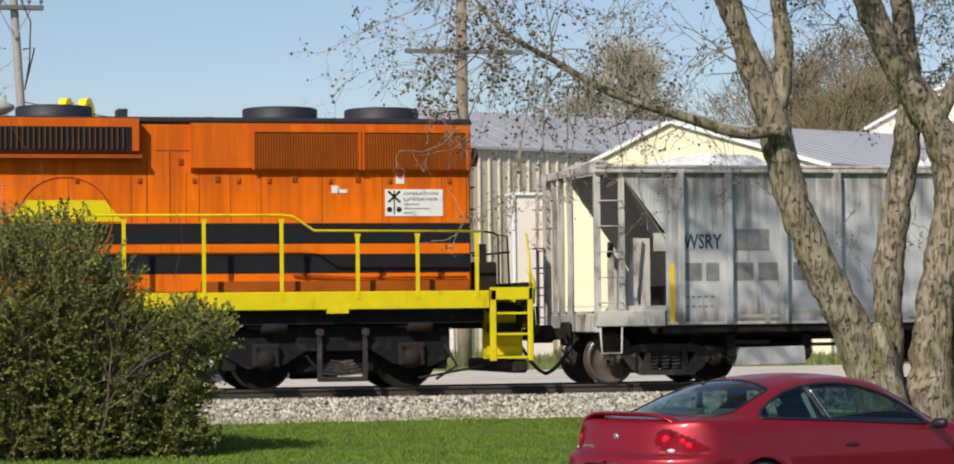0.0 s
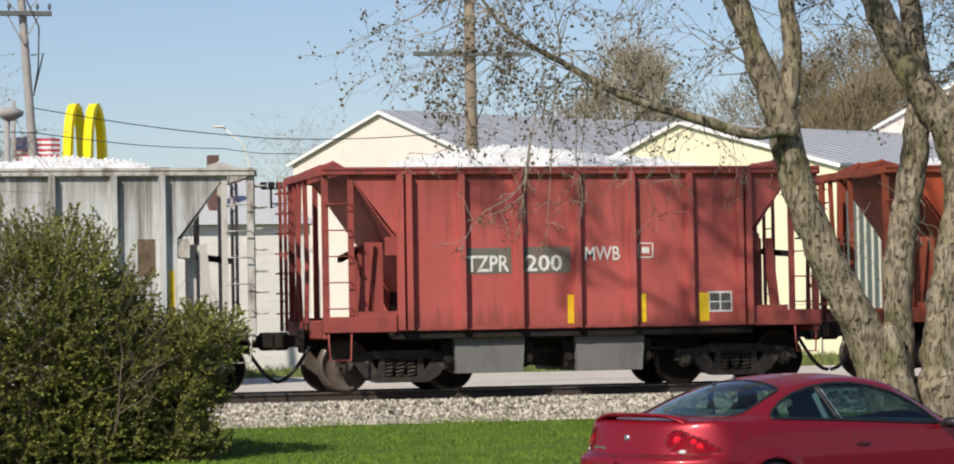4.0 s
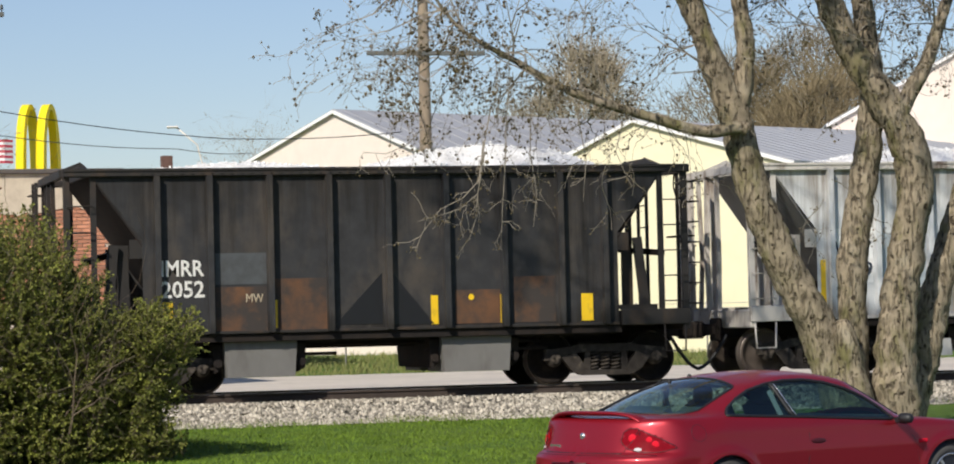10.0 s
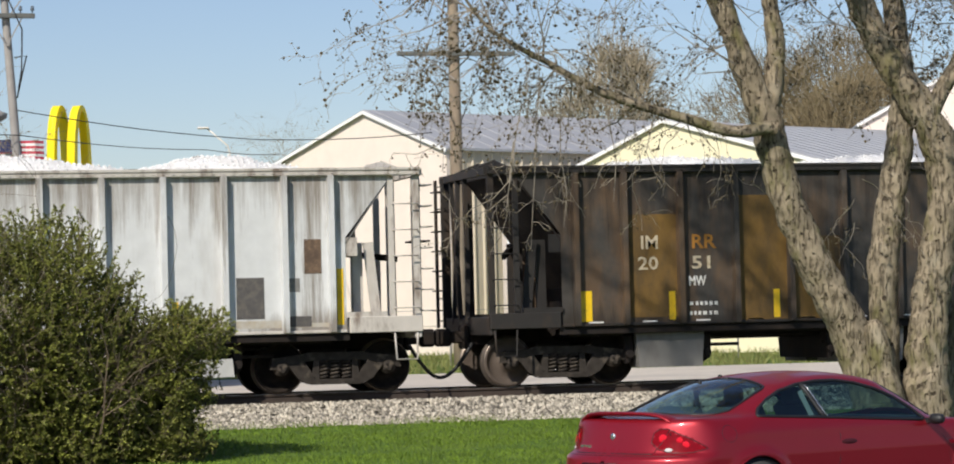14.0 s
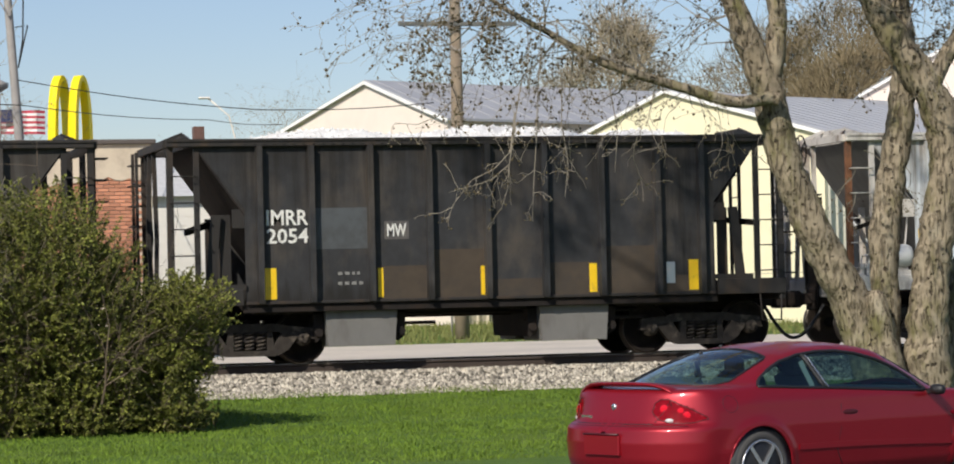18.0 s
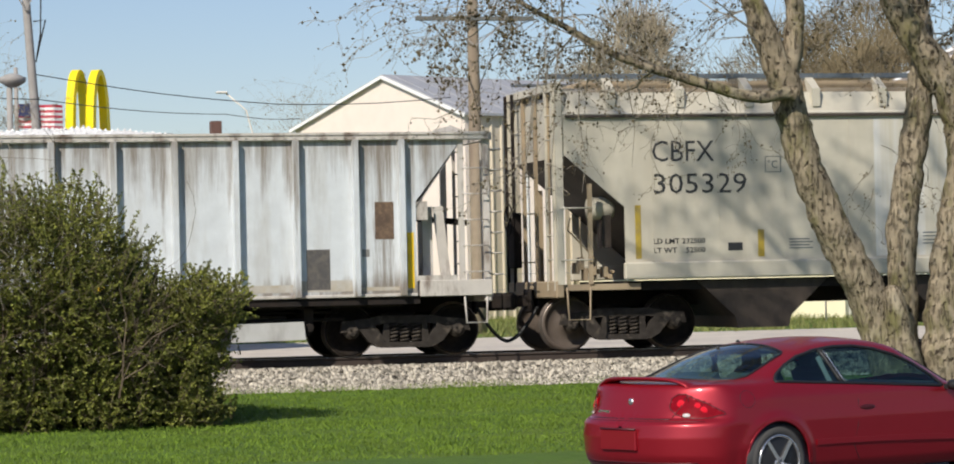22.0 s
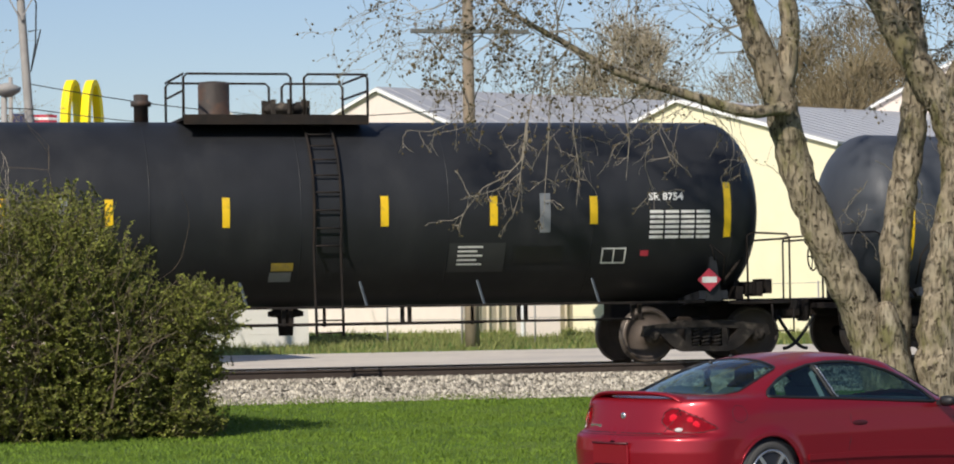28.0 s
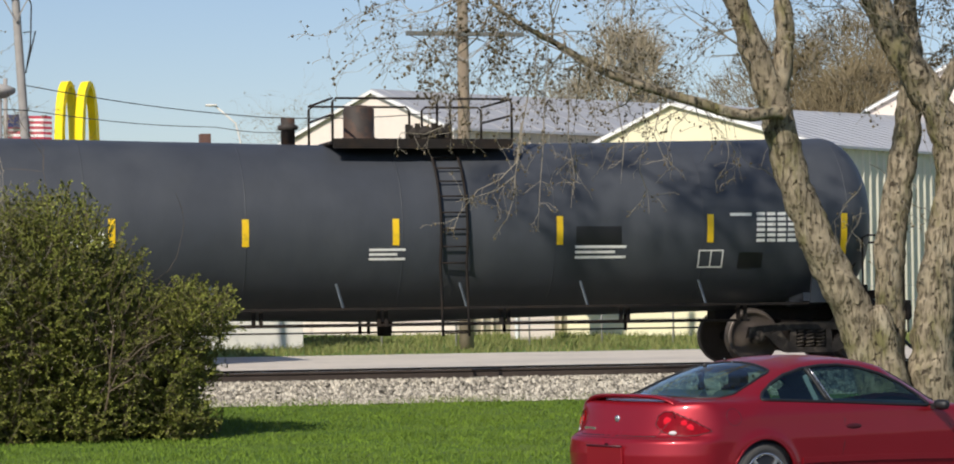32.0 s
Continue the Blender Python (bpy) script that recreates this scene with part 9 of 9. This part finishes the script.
# air brake gear on the left platform of the grey cars
for car in (h8,):
    bm = bmesh.new()
    lathe(bm, (-0.56, -1.42, 1.54), [(0.03, 0), (0.17, 0.04), (0.20, 0.12), (0.20, 0.40), (0.17, 0.48), (0.03, 0.52)], 18, "x")
    part("air_reservoir", bm, pal["grey"], car, "grey round air reservoir")
    rr = random.Random(3)
    for k in range(8):
        bm = bmesh.new()
        x = -1.0 + 0.11 * k
        box(bm, x, x + rr.uniform(0.05, 0.12), -1.48, -1.34, 1.20, 1.26 + rr.uniform(0.05, 0.25), 0.01)
        part("brake_valve", bm, pal["grey_frame"], car)
    bm = bmesh.new()
    box(bm, -0.30, -0.05, -1.53, -1.50, 1.02, 1.18)
    part("brake_plate", bm, P["dark"], car)
    for pts in ([(-0.95, -1.3, 1.1), (-0.90, -1.3, 1.55), (-0.56, -1.2, 1.60)], [(-0.80, -1.35, 1.1), (-0.62, -1.35, 1.28), (-0.30, -1.35, 1.30)], [(-0.15, -1.4, 1.1), (-0.15, -1.4, 1.75), (-0.05, -1.3, 2.2)],
                [(-1.05, -1.45, 0.95), (-0.95, -1.5, 0.72), (-0.55, -1.5, 0.70), (-0.35, -1.4, 0.85)]):
        bm = bmesh.new()
        tube(bm, pts, 0.018, 6)
        part("air_pipe", bm, pal["grey_frame"], car)
    bm = bmesh.new()
    bar(bm, (-1.0, -1.25, 2.02), (-0.1, -1.1, 2.28), 0.05, 0.07)
    part("brake_lever", bm, M["steel_dark"], car)
    for x in (-1.12, -0.45):
        bm = bmesh.new()
        box(bm, x, x + 0.16, -1.5, -1.3, 1.08, 1.26, 0.02)
        part("valve_box", bm, pal["grey_frame"], car)
for car, L in ((h2, 6.0), (h3, 7.9), (h5, 7.9), (h4, 7.9)):
    hand_wheel(car, L + 1.36, -0.75, 3.35, 0.26)
    bm = bmesh.new()
    tube(bm, [(L + 1.34, -0.75, 3.35), (L + 1.30, -0.75, 1.1)], 0.018, 5)
    part("brake_rod", bm, M["steel_dark"], car)
    bm = bmesh.new()
    box(bm, L + 1.24, L + 1.50, -1.1, -0.4, 2.42, 2.45)
    part("brake_step", bm, M["steel_dark"], car)
hand_wheel(h8, -1.42, 0.1, 3.40, 0.28)
bm = bmesh.new()
tube(bm, [(-1.40, 0.1, 3.4), (-1.36, 0.1, 1.1)], 0.02, 5)
part("brake_rod", bm, M["steel_dark"], h8)
bm = bmesh.new()
box(bm, -1.62, -1.24, -0.4, 0.6, 2.62, 2.65)
part("brake_step", bm, M["steel_dark"], h8)
bm = bmesh.new()
box(bm, -1.30, -1.16, -0.2, 0.35, 1.0, 2.6)
part("brake_housing", bm, M["steel_dark"], h8)

# pipe rails slung below the tank cars
for car, posts, x0, x1, zs in ((t11, (1.2, 3.3, 5.3, 5.45, 8.35, 8.5, 10.9, 13.1, 14.9), 1.0, 15.2, (0.60, 0.74)), (t10, (4.8, 6.3, 6.45, 9.0, 11.6), 4.6, 11.8, (0.70,))):
    for x in posts:
        bm = bmesh.new()
        bar(bm, (x, 1.25, 0.98), (x, 1.25, zs[0] - 0.03), 0.05, 0.04)
        part("rail_hanger", bm, M["rust"] if x < 6 else M["steel_dark"], car)
    for z in zs:
        bm = bmesh.new()
        tube(bm, [(x0, 1.25, z), (x1, 1.25, z)], 0.016, 5)
        part("pipe_rail", bm, M["steel_dark"], car)
# pale repainted panel and framed notice on the covered hopper
patch("repainted_panel", 5.55, 6.95, 1.47, 3.80, -1.55, material("pale_repaint", (0.62, 0.61, 0.58), 0.6, 0, 0.05, 4, stain=(0.525, 0.485, 0.395), stain_scale=3.0, stain_low=0.40, stain_high=0.60, streak=22), c9, "pale repainted side panel", depth=0.003)
for x0, x1, z0, z1 in ((3.60, 3.88, 2.90, 2.912), (3.60, 3.88, 3.158, 3.17), (3.60, 3.612, 2.912, 3.158), (3.868, 3.88, 2.912, 3.158)):
    patch("mark_frame", x0, x1, z0, z1, -1.55, M["chute_blue"], c9)
letters("letters", "\u00b0C", 0.13, M["chute_blue"], c9, 3.65, -1.552, 2.97, 0.17, bold=0.0)
for k, w in enumerate((0.30, 0.62, 0.70, 0.55)):
    patch("notice_line", 6.85, 6.85 + w, 1.98 - 0.07 * k, 2.0 - 0.07 * k, -1.551, M["faded_red"], c9)
for x0, x1, z0, z1 in ((7.94, 8.41, 1.63, 1.66), (7.94, 8.41, 1.99, 2.02), (7.94, 7.97, 1.66, 1.99), (8.38, 8.41, 1.66, 1.99), (8.16, 8.19, 1.76, 1.99), (7.97, 8.38, 1.74, 1.76)):
    patch("notice_frame", x0, x1, z0, z1, -1.556, M["white_paint"], c9)

# ---- loose ground cover: stones, grass, weeds ----


def scatter_stones(num, x0, x1, y0, y1, height, r0, r1, seed):
    rd = random.Random(seed)
    verts, faces = [], []
    for k in range(num):
        x, y = rd.uniform(x0, x1), rd.uniform(y0, y1)
        r = rd.uniform(r0, r1)
        c = Vector((x, y, height(y) + r * 0.3))
        n0 = len(verts)
        for s in ((1, 0, 0), (-1, 0, 0), (0, 1, 0), (0, -1, 0), (0, 0, 0.8), (0, 0, -0.6)):
            verts.append(tuple(c + Vector((s[0] * rd.uniform(0.6, 1.4), s[1] * rd.uniform(0.6, 1.4), s[2] * rd.uniform(0.6, 1.3))) * r))
        for f in ((0, 2, 4), (2, 1, 4), (1, 3, 4), (3, 0, 4), (2, 0, 5), (1, 2, 5), (3, 1, 5), (0, 3, 5)):
            faces.append([n0 + q for q in f])
    return verts, faces


def bed_z(y):
    return float(np.interp(y, (42.4, 43.25, 44.25, 46.9), (-0.46, -0.44, -0.19, -0.19)))


def sheet(name, verts, faces, mat, label, category):
    me = bpy.data.meshes.new(name)
    me.from_pydata(verts, [], faces)
    me.materials.append(mat)
    ob = new(name, me)
    return tagged(ob, label, category, kind="stuff")


v, f = scatter_stones(24000, 2.5, 24, 42.70, 44.75, bed_z, 0.024, 0.058, 3)
sheet("ballast_stones", v, f, M["ballast"], "loose grey and tan crushed ballast stones", "ballast")
v, f = scatter_stones(5200, 2.5, 24, 42.05, 42.75, lambda y: ground_z(y), 0.012, 0.034, 9)
sheet("verge_gravel", v, f, M["ballast"], "thin spill of small stones at the lawn's edge", "gravel")
v, f = scatter_stones(5000, 2.5, 24, 44.9, 46.6, bed_z, 0.022, 0.05, 5)
sheet("ballast_stones", v, f, M["ballast"], "crushed ballast stones between the rails", "ballast")


def blades(num, x0, x1, y0, y1, h0, h1, seed, keep=None):
    rd = random.Random(seed)
    verts, faces = [], []
    for k in range(num):
        x, y = rd.uniform(x0, x1), rd.uniform(y0, y1)
        if keep and not keep(x, y, rd):
            continue
        h = rd.uniform(h0, h1) * (0.75 + 0.5 * noise.noise((x * 0.7, y * 0.7, 0)) + 0.25)
        a = rd.uniform(0, 6.28)
        w = 0.006 + h * 0.06
        dx, dy = math.cos(a) * w, math.sin(a) * w
        lx, ly = rd.gauss(0, 0.45) * h, rd.gauss(0, 0.45) * h
        z = ground_z(y) - 0.005
        n = len(verts)
        verts += [(x - dx, y - dy, z), (x + dx, y + dy, z), (x + lx, y + ly, z + h)]
        faces.append((n, n + 1, n + 2))
    return verts, faces


def on_lawn(x, y, rd):
    return x < 3.0 + 0.35 * (y - 20) + 5


v, f = blades(150000, 0, 20, 28.5, 43.0, 0.018, 0.05, 1, on_lawn)
sheet("lawn_grass", v, f, M["blade"], "short bright green lawn grass", "grass")
v, f = blades(2600, 2.5, 20, 42.5, 43.3, 0.02, 0.07, 2)
sheet("track_weeds", v, f, M["weeds"], "straggling weeds along the ballast edge", "grass")
v, f = blades(26000, 12, 52, 70.5, 92, 0.06, 0.24, 4, lambda x, y, rd: abs(x / y - 0.29) < 0.17)
sheet("rough_grass", v, f, M["weeds"], "rough yellow-green grass before the barns", "grass")


# ---- what moves ----
RUN = [(0.0, 0.00), (1.0, 4.07), (2.0, 8.14), (2.5, 10.16), (4.5, 18.21), (5.0, 20.24), (6.0, 24.33), (7.0, 28.44), (8.0, 32.55), (9.0, 36.66), (10.0, 40.79), (11.0, 44.91), (12.0, 49.04), (13.0, 53.18), (14.0, 57.34), (15.0, 61.49), (15.5, 63.55), (17.5, 72.07), (18.0, 74.12), (19.0, 78.31), (20.0, 82.54), (21.0, 86.78), (22.0, 91.01), (23.0, 95.26), (24.0, 99.52), (25.0, 103.76), (26.0, 107.96), (26.5, 110.04), (28.5, 118.19), (29.0, 120.23), (30.0, 124.28), (31.0, 128.34), (32.0, 132.39)]


def motions():
    """The train, its wheels and the passing car."""
    ts = [t for t, s in RUN]
    ss = [s for t, s in RUN]

    def gone(t):
        return float(np.interp(t, ts, ss))
    for ob, u in TRAIN:
        walk(ob, [(t, pose(u - s, TRACK_Y, 0)) for t, s in RUN])
    steps = [0.14 * k for k in range(229)] + [32.0]
    for ob, r, (x, y, z) in WHEELS:
        walk(ob, [(t, pose(x, y, z, 0, -math.degrees(gone(t) / r), 0)) for t in steps])
    if SEDAN:
        walk(SEDAN[0], [(0.0, pose(4.0 + 10.0 * 1.4, 15.5, -0.68, 0, 0, 180)), (32.0, pose(4.0 - 10.0 * 30.6, 15.5, -0.68, 0, 0, 180))])


motions()
